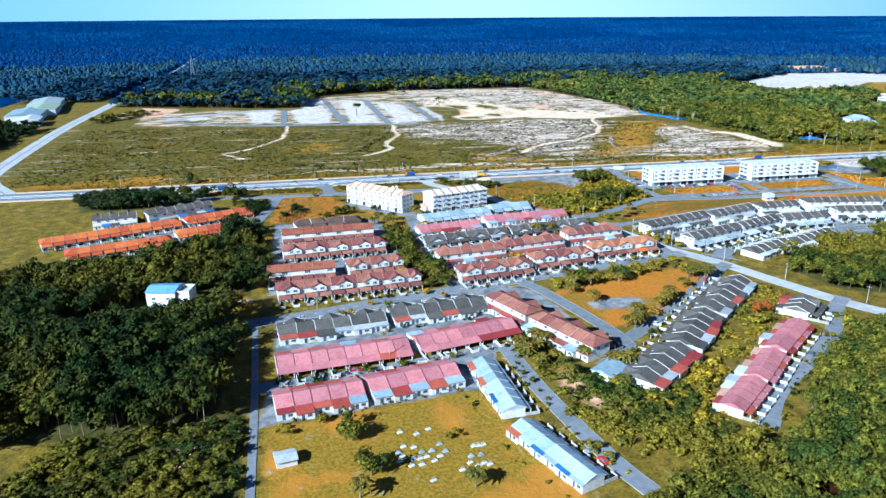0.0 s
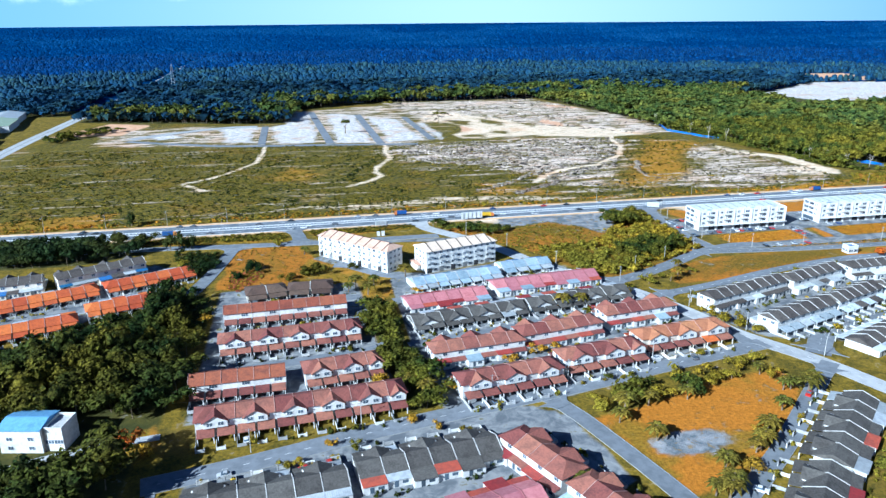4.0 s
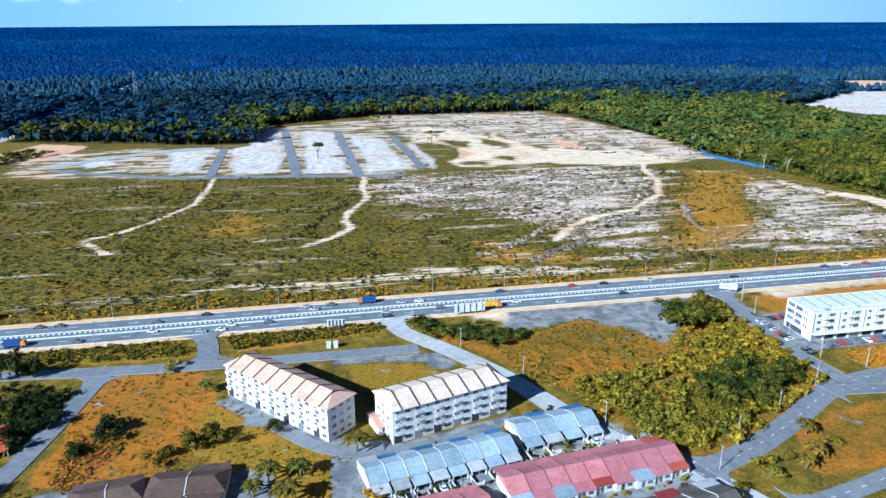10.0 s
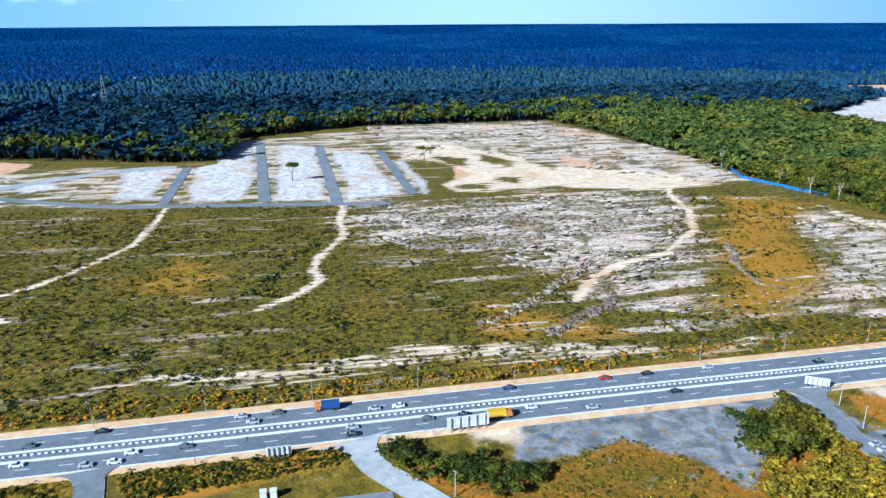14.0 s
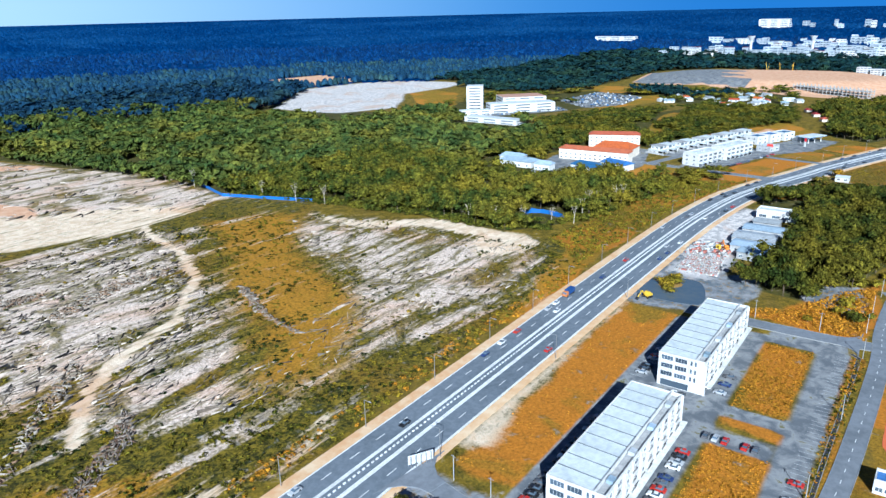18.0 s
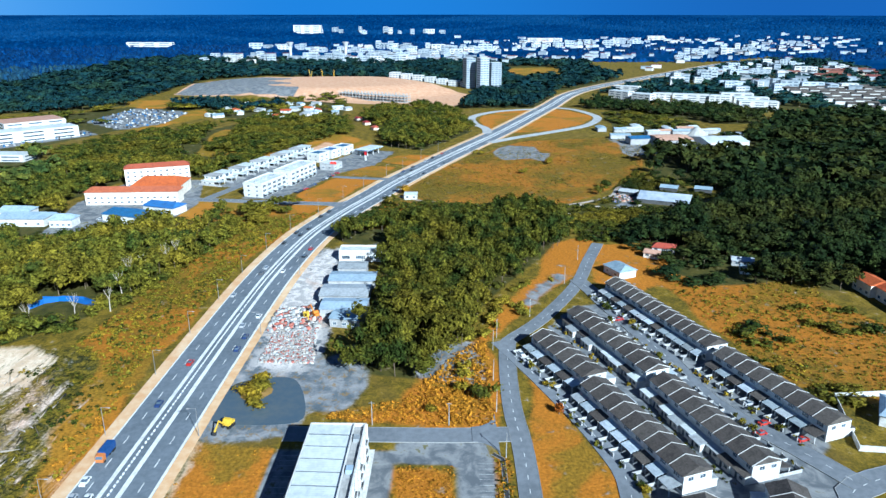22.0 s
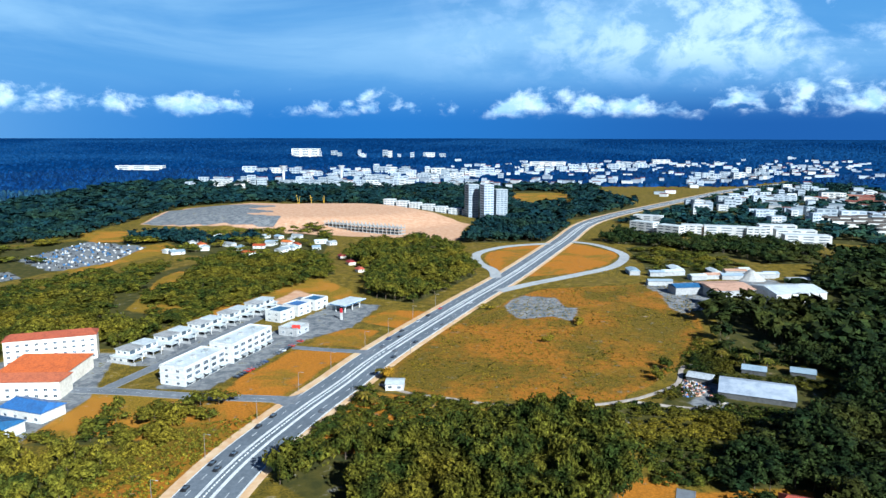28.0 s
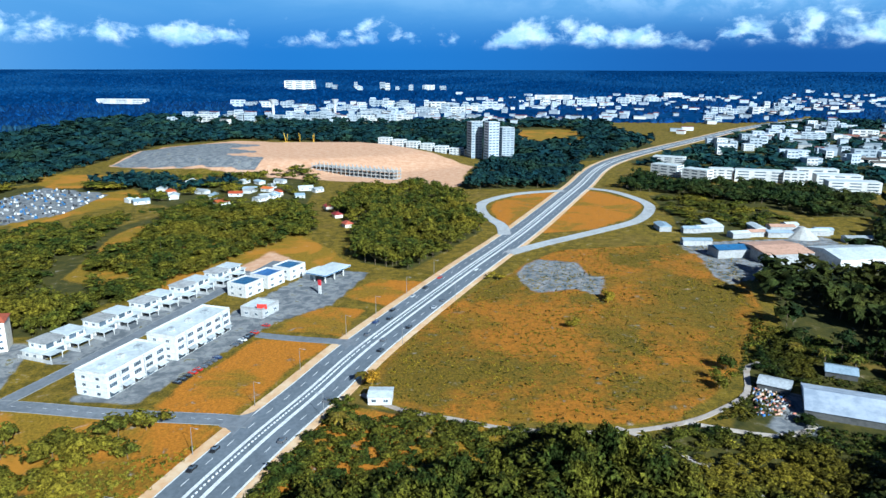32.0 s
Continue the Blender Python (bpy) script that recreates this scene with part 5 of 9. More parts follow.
# ---- trees ----


def crown_arrays(seed, lobes, quads, size, squash=0.8, core=True):
    """A crown of many small leaf clumps on uneven lobes: unit radius, base at height 0. Gives vertices and triangles."""
    g = np.random.default_rng(seed)
    centre = g.normal(0, 0.42, (lobes, 3)) * (1, 1, 0.6)
    radius = g.uniform(0.42, 0.62, lobes)
    verts, tris = [], []
    which = g.integers(0, lobes, quads)
    way = g.normal(0, 1, (quads, 3))
    way[:, 2] = np.abs(way[:, 2]) * 1.1 - 0.35
    way /= np.linalg.norm(way, axis=1)[:, None]
    mid = centre[which] + way * (radius[which] * g.uniform(0.8, 1.08, quads))[:, None]
    for p, n in zip(mid, way):
        n = n + g.normal(0, 0.45, 3)
        n /= np.linalg.norm(n)
        u = np.cross(n, (0.3, 0.2, 1.0))
        u /= np.linalg.norm(u)
        w = np.cross(n, u)
        s = size * g.uniform(0.65, 1.35)
        i = len(verts)
        verts += [p - u * s - w * s * 0.8, p + u * s - w * s * 0.6, p + u * s * g.uniform(-0.5, 0.5) + w * s * 1.15 + n * s * 0.3]
        tris += [(i, i + 1, i + 2)]
    if core:
        for c, r in zip(centre, radius):
            i = len(verts)
            r *= 0.76
            ring = [(math.cos(a), math.sin(a)) for a in np.linspace(0, 2 * math.pi, 6)[:5]]
            verts += [c + (0, 0, r)] + [c + np.array((x * r * 0.95, y * r * 0.95, r * 0.1)) for x, y in ring] + [c + (0, 0, -r * 0.8)]
            for k in range(5):
                tris += [(i, i + 1 + k, i + 1 + (k + 1) % 5), (i + 6, i + 1 + (k + 1) % 5, i + 1 + k)]
    v = np.array(verts) * (1, 1, squash)
    v[:, 2] -= v[:, 2].min()
    return v, np.array(tris)


NEAR = [crown_arrays(s, 6 + s % 3, 330, 0.105, 0.85) for s in range(6)]
MID = [crown_arrays(20 + s, 5, 150, 0.13, 0.85) for s in range(6)]
FAR = [crown_arrays(40 + s, 3, 26, 0.33, 0.8) for s in range(6)]
VFAR = [crown_arrays(50 + s, 2, 14, 0.42, 0.8) for s in range(5)]
BUSH = [crown_arrays(60 + s, 4, 84, 0.165, 0.65) for s in range(4)]


def scatter(ring, gap, keep_off=4.0, thin=1.0, seed=1):
    """Uneven points in a polygon, off the roads."""
    g = np.random.default_rng(seed)
    xs, ys = [p[0] for p in ring], [p[1] for p in ring]
    gx, gy = np.meshgrid(np.arange(min(xs), max(xs), gap), np.arange(min(ys), max(ys), gap))
    x = gx.ravel() + g.uniform(-0.48, 0.48, gx.size) * gap
    y = gy.ravel() + g.uniform(-0.48, 0.48, gx.size) * gap
    ok = edge_distance(x + 8 * (fbm(x, y, 25, 11) - 0.5), y + 8 * (fbm(x, y, 25, 12) - 0.5), ring) < 0
    ok &= g.uniform(0, 1, x.size) < thin
    if gap > 5.5:
        ok &= fbm(x, y, 46, 21) > 0.30
    x, y = x[ok], y[ok]
    free = np.ones(x.size, bool)
    for line, w in ALL_ROADS:
        free &= line_distance(x, y, line) > w + keep_off
    for ax, ay, bx, by, w in KEEP_CLEAR:
        free &= line_distance(x, y, [(ax, ay), (bx, by)]) > w + keep_off * 0.5
    free &= off_sites(x, y)
    return x[free], y[free]


def join_crowns(templates, x, y, z, radius, height, g):
    vs, ts, base = [], [], 0
    pick = g.integers(0, len(templates), x.size)
    turn = g.uniform(0, 2 * math.pi, x.size)
    for k, (tv, tt) in enumerate(templates):
        idx = np.nonzero(pick == k)[0]
        if not idx.size:
            continue
        c, s = np.cos(turn[idx])[:, None], np.sin(turn[idx])[:, None]
        px = (tv[:, 0] * c - tv[:, 1] * s) * radius[idx][:, None] + x[idx][:, None]
        py = (tv[:, 0] * s + tv[:, 1] * c) * radius[idx][:, None] + y[idx][:, None]
        top = tv[:, 2].max()
        pz = tv[:, 2] / top * height[idx][:, None] + z[idx][:, None]
        vs.append(np.stack([px, py, pz], -1).reshape(-1, 3))
        off = base + np.arange(idx.size)[:, None, None] * len(tv)
        ts.append((tt[None] + off).reshape(-1, 3))
        base += idx.size * len(tv)
    return np.concatenate(vs), np.concatenate(ts)


def mesh_from(name, v, t, mats, index=None):
    d = bpy.data.meshes.new(name)
    d.vertices.add(len(v))
    d.vertices.foreach_set("co", v.astype(np.float32).ravel())
    d.loops.add(t.size)
    d.loops.foreach_set("vertex_index", t.astype(np.int32).ravel())
    d.polygons.add(len(t))
    d.polygons.foreach_set("loop_start", np.arange(0, t.size, 3))
    for m in mats:
        d.materials.append(m)
    if index is not None:
        d.polygons.foreach_set("material_index", index.astype(np.int32))
    d.update()
    return d


def trunk_arrays(x, y, z, h, r, g):
    """Tapered trunks of four sides."""
    n = x.size
    lean = g.normal(0, 0.35, (n, 2))
    v = np.zeros((n, 8, 3))
    for k in range(4):
        a = math.pi / 2 * k
        v[:, k] = np.stack([x + r * math.cos(a), y + r * math.sin(a), z - 0.3], -1)
        v[:, 4 + k] = np.stack([x + lean[:, 0] + 0.5 * r * math.cos(a), y + lean[:, 1] + 0.5 * r * math.sin(a), z + h], -1)
    t = []
    for k in range(4):
        b = (k + 1) % 4
        t += [(k, b, 4 + b), (k, 4 + b, 4 + k)]
    t = (np.array(t)[None] + np.arange(n)[:, None, None] * 8).reshape(-1, 3)
    return v.reshape(-1, 3), t


def woodland(name, label, ring, gap, lo, hi, templates, leaf, seed, thin=1.0, trunks=True, wide=0.62, keep=4.0, split=0.42):
    """One stand of trees as stuff: crowns with trunks under them."""
    g = np.random.default_rng(seed)
    x, y = scatter(ring, gap, keep, thin, seed)
    if x.size < 2:
        return
    z = terrain(x, y)
    h = g.uniform(lo, hi, x.size) * (0.5 + 1.0 * fbm(x, y, 24, seed))
    r = gap * wide * g.uniform(0.6, 1.45, x.size) * (0.8 + 0.4 * h / hi)
    base = h * split if trunks else -0.3 * np.ones_like(h)
    v, t = join_crowns(templates, x, y, z + base, r, h - base, g)
    idx = np.zeros(len(t))
    if trunks:
        tv, tt = trunk_arrays(x, y, z, h * 0.6, 0.010 * h + 0.06, g)
        idx = np.concatenate([idx, np.ones(len(tt))])
        t = np.concatenate([t, tt + len(v)])
        v = np.concatenate([v, tv])
    tagged(new(name, mesh_from(name, v, t, [leaf, BARK], idx)), label, "trees" if trunks else "bushes", kind="stuff")


# sites of buildings, filled as they are built: x, y, half width, open ground in front
SITES = []


def off_sites(x, y):
    """True where no building stands and none would be hidden close behind."""
    free = np.ones(x.size, bool)
    if not x.size:
        return free
    for sx, sy, r, view in SITES:
        d = math.hypot(sx - 350, sy - 430)
        ex, ey = sx - (sx - 350) / d * view, sy - (sy - 430) / d * view
        if max(sx, ex) + r < x.min() or min(sx, ex) - r > x.max() or max(sy, ey) + r < y.min() or min(sy, ey) - r > y.max():
            continue
        free &= line_distance(x, y, [(sx, sy), (ex, ey)]) > r
    return free


# clear of trees: houses and yards, as lines with a half width
KEEP_CLEAR = [(-95, 298, -28, 316, 12), (690, 650, 690, 710, 20), (740, 700, 752, 664, 12), (690, 600, 880, 545, 22), (735, 648, 885, 595, 16), (640, 742, 630, 700, 27),
              (640, 670, 664, 644, 24), (491, 511, 545, 505, 14), (575, 519, 576, 498, 10), (590, 345, 592, 337, 10), (565, 318, 572, 300, 9), (712, 336, 694, 296, 17), (690, 356, 712, 338, 12), (736, 302, 728, 270, 9),
              (930, 275, 900, 190, 34), (500, 258, 540, 262, 12), (880, 900, 1000, 850, 46), (900, 985, 950, 945, 40), (860, 880, 1150, 800, 30), (700, 494, 712, 486, 8), (1130, 783, 1220, 626, 10),
              (1255, 200, 1260, 60, 36), (1430, 400, 1440, 440, 30), (1468, 443, 1512, 564, 24), (1255, 527, 1307, 631, 16), (1420, 240, 1640, 90, 34), (1640, 90, 1960, -150, 36), (1660, 300, 1880, 290, 55), (1190, 870, 1275, 890, 40), (940, 708, 1045, 722, 16), (853, 698, 907, 715, 12),
              (640, 684, 690, 690, 22), (1090, 880, 1150, 870, 45), (-92, 300, -40, 300, 10), (500, 632, 508, 632, 14), (676, 330, 690, 300, 10), (775, 1175, 785, 1056, 42), (785, 1056, 868, 1020, 42), (795, 880, 790, 830, 36)]

# ---- terrace houses ----
# style, ridge from, ridge to (the front lies to the right of that way), houses
TERRACES = [
    ("pink", (14.6, 219.5), (-15, 215.5), 5), ("pink", (49, 226), (16.5, 220.2), 5),
    ("pink", (-15, 244.4), (35.2, 249.6), 8), ("pink", (38.3, 250.3), (80.3, 260), 7),
    ("grey", (29.4, 277.8), (-15, 272.6), 6), ("grey", (74.7, 285.8), (32.1, 280.3), 6),
    ("bluelow", (62.2, 194.0), (60.0, 230.0), 6), ("bluelow", (73.0, 154.3), (61.5, 186.3), 6),
    ("maroon", (90.5, 261.8), (79.9, 285.7), 4), ("maroon", (106.1, 227.8), (91.5, 260), 6),
    ("grey", (202, 286), (166.5, 255.5), 6), ("grey", (164.5, 253.8), (139, 227.3), 5), ("grey", (137, 225.3), (109.8, 204.5), 5),
    ("rose", (172, 215.8), (197.3, 236), 5), ("rose", (151, 197), (170, 214), 4), ("rose", (131, 180.7), (149.5, 195.8), 4),
    ("grey", (203, 246), (216, 257), 3),
    ("umber", (-7.7, 429.5), (10.5, 432.5), 2), ("umber", (12, 433), (32.7, 432), 2),
    ("brick", (-15.1, 402), (37.5, 404.5), 9), ("maroon", (-14.3, 372.6), (41.2, 376.5), 9),
    ("brick", (-21.1, 339.5), (11.8, 341), 6), ("maroon", (18.1, 340.8), (46.2, 344.6), 5), ("maroon", (-16, 315), (51.5, 320.5), 11),
    ("pink", (102.5, 408.3), (64.2, 402.6), 6), ("pink", (162.4, 420.5), (108.1, 414.6), 9),
    ("blue", (70.9, 426.6), (116.1, 435), 8), ("blue", (118.9, 440.3), (146, 444), 4),
    ("grey", (63.2, 380.5), (115, 388.8), 8), ("grey", (116.5, 389), (168, 397.4), 8),
    ("maroon", (102.5, 351.2), (65.7, 347), 6), ("maroon", (138.5, 360.5), (102.6, 354.5), 6), ("maroon", (177.6, 371.2), (143.2, 366.8), 6),
    ("maroon", (70.7, 320.8), (109.1, 326.2), 6), ("maroon", (111.4, 331.2), (145.3, 336.2), 5), ("peach", (147.1, 341.6), (186.8, 346.2), 6),
    ("white", (242.3, 387.1), (195.8, 372.7), 8), ("white", (280.1, 397), (244.5, 385.2), 6), ("white", (207.8, 345.4), (245.2, 358), 6), ("white", (246.8, 358.3), (279.2, 370), 6),
    ("white", (314.3, 397.7), (285.8, 396.1), 5), ("white", (283, 369.2), (315.2, 370.2), 5),
    ("lowwhite", (260.9, 334.2), (231.1, 322), 5), ("lowwhite", (297.7, 346.2), (263.5, 332.4), 6),
    ("white", (374.1, 393.6), (323.4, 402.1), 9), ("white", (328.1, 379), (380, 369.8), 9), ("white", (346.5, 344.5), (370, 340.5), 4),
    ("white", (473, 424.2), (440.5, 409.5), 6), ("white", (435.6, 411), (385, 391.4), 9), ("white", (444.2, 386.6), (496.8, 406.5), 9), ("white", (389.8, 370.6), (438.8, 386.6), 9),
    ("white", (530.9, 383.7), (464.4, 358.6), 14), ("white", (459, 358.2), (411, 339.6), 9),
    ("slate", (-105.6, 462.9), (-130.5, 458), 5), ("slate", (-63, 481.6), (-99.9, 462.4), 7),
    ("orange", (-150, 422), (-78.6, 452), 13), ("orange", (-75.8, 453.4), (-37.1, 470.3), 7), ("orange", (-130, 398), (-78, 415), 9), ("orange", (-76.8, 424.5), (-49.7, 433.7), 5),
]
for _, (ax, ay), (bx, by), _ in TERRACES:
    cut = min(7 / math.hypot(bx - ax, by - ay), 0.33)
    KEEP_CLEAR.append((ax + (bx - ax) * cut, ay + (by - ay) * cut, bx - (bx - ax) * cut, by - (by - ay) * cut, 10))
STYLES = {  # storeys 1 or 2, wall, roof, porch roof, extension roofs, hipped ends, label
    "pink": (1, WHITE, T_PINK, T_RED, (T_RED, T_PINK, T_BLUE, T_RED), False, "single-storey white terrace house with a faded pink sheet roof"),
    "grey": (1, WHITE, T_GREY, T_GREY, (T_GREY, T_ZINC, T_RED), False, "single-storey white terrace house with a dark grey tiled roof"),
    "blue": (1, WHITE, T_BLUE, T_ZINC, (T_BLUE, T_ROYAL, T_ZINC, T_RED), False, "single-storey terrace house with a pale blue sheet roof"),
    "bluelow": (1, WHITE, T_BLUE, T_ZINC, (T_BLUE, T_ROYAL, T_ZINC, T_BRICK), False, "narrow single-storey terrace house with a pale blue sheet roof"),
    "rose": (1, WHITE, T_PINK, T_PINK, (T_RED, T_RUST, T_WHITE, T_ZINC), False, "narrow single-storey white terrace house with a pink sheet roof"),
    "umber": (1, CREAM, T_UMBER, T_UMBER, (T_UMBER, T_UMBER), True, "single-storey cream house with a hipped dark brown tiled roof"),
    "maroon": (2, WHITE, T_MAROON, T_MAROON, (T_MAROON, T_RED, T_MAROON, T_BLUE), True, "two-storey white terrace house with maroon roof tiles"),
    "brick": (2, WHITE, surface("brick_red_roof_tiles", (0.27, 0.080, 0.042), (0.14, 0.048, 0.034), 0.75, 1.6, 0.25, 0.05, ribs=0.35, axis=1, spread=0.12), T_MAROON, (T_MAROON, T_RED, T_ORANGE, T_BLUE), False,
              "two-storey white terrace house with brick-red roof tiles"),
    "peach": (2, CREAM, surface("tan_roof_tiles", (0.38, 0.16, 0.08), (0.22, 0.085, 0.05), 0.75, 1.6, 0.25, 0.05, ribs=0.35, axis=1, spread=0.25), T_MAROON, (T_ORANGE, T_MAROON), True,
              "two-storey cream terrace house with tan roof tiles"),
    "white": (2, WHITE, T_SLATE, T_PORCH, (T_ZINC, T_SLATE, T_WHITE), False, "two-storey white terrace house with a slate-grey roof"),
    "lowwhite": (1, WHITE, T_SLATE, T_WHITE, (T_WHITE, T_ZINC), False, "single-storey white terrace house with a slate-grey and white roof"),
    "slate": (2, CREAM, T_SLATE, T_SLATE, (T_ROYAL, T_ZINC, T_SLATE), False, "two-storey cream terrace house with a slate-grey roof"),
    "orange": (1, WHITE, T_ORANGE, T_ORANGE, (T_ORANGE, T_ZINC), True, "single-storey terrace house with orange roof tiles"),
}


def window_mesh(w, h, mullions=1):
    """A framed window that stands proud of a wall facing -y; its middle is the origin. One shell: frame, reveals, panes and bars."""
    m = Mesh()
    t = 0.09
    outer = [(-w / 2 - t, -h / 2 - t), (w / 2 + t, -h / 2 - t), (w / 2 + t, h / 2 + t), (-w / 2 - t, h / 2 + t)]
    inner = [(-w / 2, -h / 2), (w / 2, -h / 2), (w / 2, h / 2), (-w / 2, h / 2)]
    m.v = [(x, 0.05, z) for x, z in outer] + [(x, -0.08, z) for x, z in outer] + [(x, -0.08, z) for x, z in inner] + [(x, -0.02, z) for x, z in inner]
    for k in range(4):
        b = (k + 1) % 4
        m.f += [(k, b, 4 + b, 4 + k), (4 + k, 4 + b, 8 + b, 8 + k), (8 + k, 8 + b, 12 + b, 12 + k)]
        m.m += [0, 0, 0]
    low, high = 12, 15
    for k in range(mullions):
        x = -w / 2 + w * (k + 1) / (mullions + 1)
        i = len(m.v)
        m.v += [(x - 0.035, -0.02, -h / 2), (x - 0.035, -0.02, h / 2), (x + 0.035, -0.02, -h / 2), (x + 0.035, -0.02, h / 2)]
        m.f += [(low, i, i + 1, high), (i, i + 2, i + 3, i + 1)]
        m.m += [1, 0]
        low, high = i + 2, i + 3
    m.f.append((low, 13, 14, high))
    m.m.append(1)
    return m


FRAME = surface("window_frame_white", (0.7, 0.7, 0.7), (0.55, 0.55, 0.55), 0.5)
WINDOW = window_mesh(1.7, 1.2).data("window", [FRAME, GLASS])
WINDOW_WIDE = window_mesh(2.6, 1.3, 2).data("window_wide", [FRAME, GLASS])
WINDOW_SHOP = window_mesh(4.0, 1.7, 3).data("window_shop", [FRAME, GLASS])
WINDOW_TALL = window_mesh(0.7, 1.7, 0).data("window_tall", [FRAME, GLASS])
WINDOW_SMALL = window_mesh(0.9, 0.9, 0).data("window_small", [FRAME, GLASS])


def roof_solid(w, y0, y1, z0, ridge, hip_l, hip_r, over):
    """A closed roof over x 0..w with the ridge along x; hips draw the ridge in."""
    m = Mesh()
    ym = (y0 + y1) / 2
    a, b = (-over if hip_l else 0), (w + over if hip_r else w)
    la, lb = hip_l, w - hip_r
    y0, y1 = y0 - over, y1 + over
    e = z0 - 0.12
    m.face([(a, y0, z0), (b, y0, z0), (lb, ym, ridge), (la, ym, ridge)])
    m.face([(b, y1, z0), (a, y1, z0), (la, ym, ridge), (lb, ym, ridge)])
    m.face([(a, y1, z0), (a, y0, z0), (la, ym, ridge)])
    m.face([(b, y0, z0), (b, y1, z0), (lb, ym, ridge)])
    m.face([(a, y0, e), (a, y1, e), (b, y1, e), (b, y0, e)])
    for p, q in (((a, y0), (b, y0)), ((b, y0), (b, y1)), ((b, y1), (a, y1)), ((a, y1), (a, y0))):
        m.face([(*p, e), (*q, e), (*q, z0), (*p, z0)])
    return m


def terrace_house(style, w, variant, end_l, end_r, m):
    """One house of a terrace: x along the row from 0 to w, front towards -y, ridge at y = 0."""
    storeys, wall_m, roof_m, porch_m, ext_ms, hipped, label = STYLES[style]
    depth = 9.6 if storeys == 2 else {"bluelow": 6.6, "rose": 7.6}.get(style, 9.8)
    y0, y1 = -depth / 2, depth / 2
    eave = 6.0 if storeys == 2 else 3.2
    ridge = eave + (2.2 if storeys == 2 else 1.5 if style in ("bluelow", "rose") else 2.0)
    g = random.Random(hash_of(style, w, variant))
    ob = thing("terrace_house", label, "house", m, "houses of a terrace")
    hl, hr = (3.2 if hipped and end_l else 0), (3.2 if hipped and end_r else 0)
    ed = (1.4 if style == "bluelow" else 3.2 if style in ("pink", "grey") else 2.2) + (0.3 if style == "bluelow" else 0.7) * (variant % 4)
    shape = [(y0, 0), (y1 + ed, 0), (y1 + ed, 2.5), (y1, 2.5), (y1, eave)] + ([] if hipped else [(0, ridge - 0.14)]) + [(y0, eave)]
    wall = Mesh().along_x(shape, 0.02, w - 0.02)
    # dark glazed doors in the front and a back door, in shallow frames; the front ones also stand in for porch shade
    wall.box(w * 0.14, w * 0.52, y0 - 0.03, y0 + 0.1, 0.1, 2.3, 1).box(w * 0.62, w * 0.9, y0 - 0.03, y0 + 0.1, 0.9, 2.2, 1)
    wall.box(w * 0.55, w * 0.72, y1 + ed - 0.1, y1 + ed + 0.03, 0.1, 2.1, 1).box(w * 0.15, w * 0.4, y1 + ed - 0.1, y1 + ed + 0.03, 1.0, 2.0, 1)
    part("wall", wall, [wall_m, GLASS], ob)
    roof = part("roof", roof_solid(w, y0, y1, eave, ridge, hl, hr, 0.55), roof_m, ob)
    if not hl:
        t = 0.08 if storeys == 2 else 0.12
        rib = Mesh()
        rib.slab((-t, y0 - 0.6, eave + 0.16), (t, y0 - 0.6, eave + 0.16), (t, 0, ridge + 0.18), (-t, 0, ridge + 0.18), 0.3)
        rib.slab((t, y1 + 0.6, eave + 0.16), (-t, y1 + 0.6, eave + 0.16), (-t, 0, ridge + 0.18), (t, 0, ridge + 0.18), 0.3)
        part("party_wall_coping", rib, CAP_BROWN if style in ("maroon", "brick", "peach", "orange") else CAP_GREY if style in ("grey", "slate", "blue", "bluelow", "white") else CAP_PINK if style in ("pink", "rose") else WHITE, roof)
    # porch, with its roof on two posts
    px, pd = w * 0.06, 2.4 if style in ("bluelow", "rose") else 4.2
    pz = 3.1 if storeys == 2 else 2.75
    if style == "pink":
        porch = Mesh().slab((0.02, y0 - 4.3, 2.3), (w - 0.02, y0 - 4.3, 2.3), (w - 0.02, y0 - 0.5, 3.12), (0.02, y0 - 0.5, 3.12), 0.14)
        low_z = 2.1
    else:
        porch = Mesh().slab((px, y0 - pd, pz - 0.5), (w - px, y0 - pd, pz - 0.5), (w - px, y0 - 0.02, pz + 0.25), (px, y0 - 0.02, pz + 0.25), 0.16)
        low_z = pz - 0.6
    for x in (px + 0.3, w - px - 0.3):
        porch.box(x - 0.14, x + 0.14, y0 - pd + 0.15, y0 - pd + 0.43, 0, low_z, 1)
    part("porch_roof", porch, [T_PINK if style == "pink" and variant % 3 else porch_m if variant % 4 else ext_ms[variant % len(ext_ms)], wall_m], ob)
    # openings
    if storeys == 2:
        part("window", WINDOW_WIDE, None, ob, at=pose(w * 0.5, y0 - 0.02, 4.9)) if variant % 2 or style == "white" else None
        part("window", WINDOW, None, ob, at=pose(w * 0.3, y1 + 0.02, 4.8, 0, 0, 180))
    else:
        part("window", WINDOW, None, ob, at=pose(w * 0.7, y0 - 0.02, 1.6))
    if (end_l or end_r) and storeys == 2:
        x, turn = (-0.0, -90) if end_l else (w, 90)
        for y in (-2.4, 1.6):
            part("window", WINDOW, None, ob, at=pose(x, y, 4.7, 0, 0, turn))
    # a broad gable over each pair of houses, just below the main ridge
    if style in ("maroon", "peach", "grey", "slate") and variant % 2 == 0:
        single = end_r
        gx0, gx1, gz = (w * 0.12, w * 0.92, ridge - 0.5) if single else (w * 0.40, w * 1.60, ridge - 0.15)
        gm = (gx0 + gx1) / 2
        back = y0 * (ridge - gz) / (ridge - eave) * 1.1 + 0.1
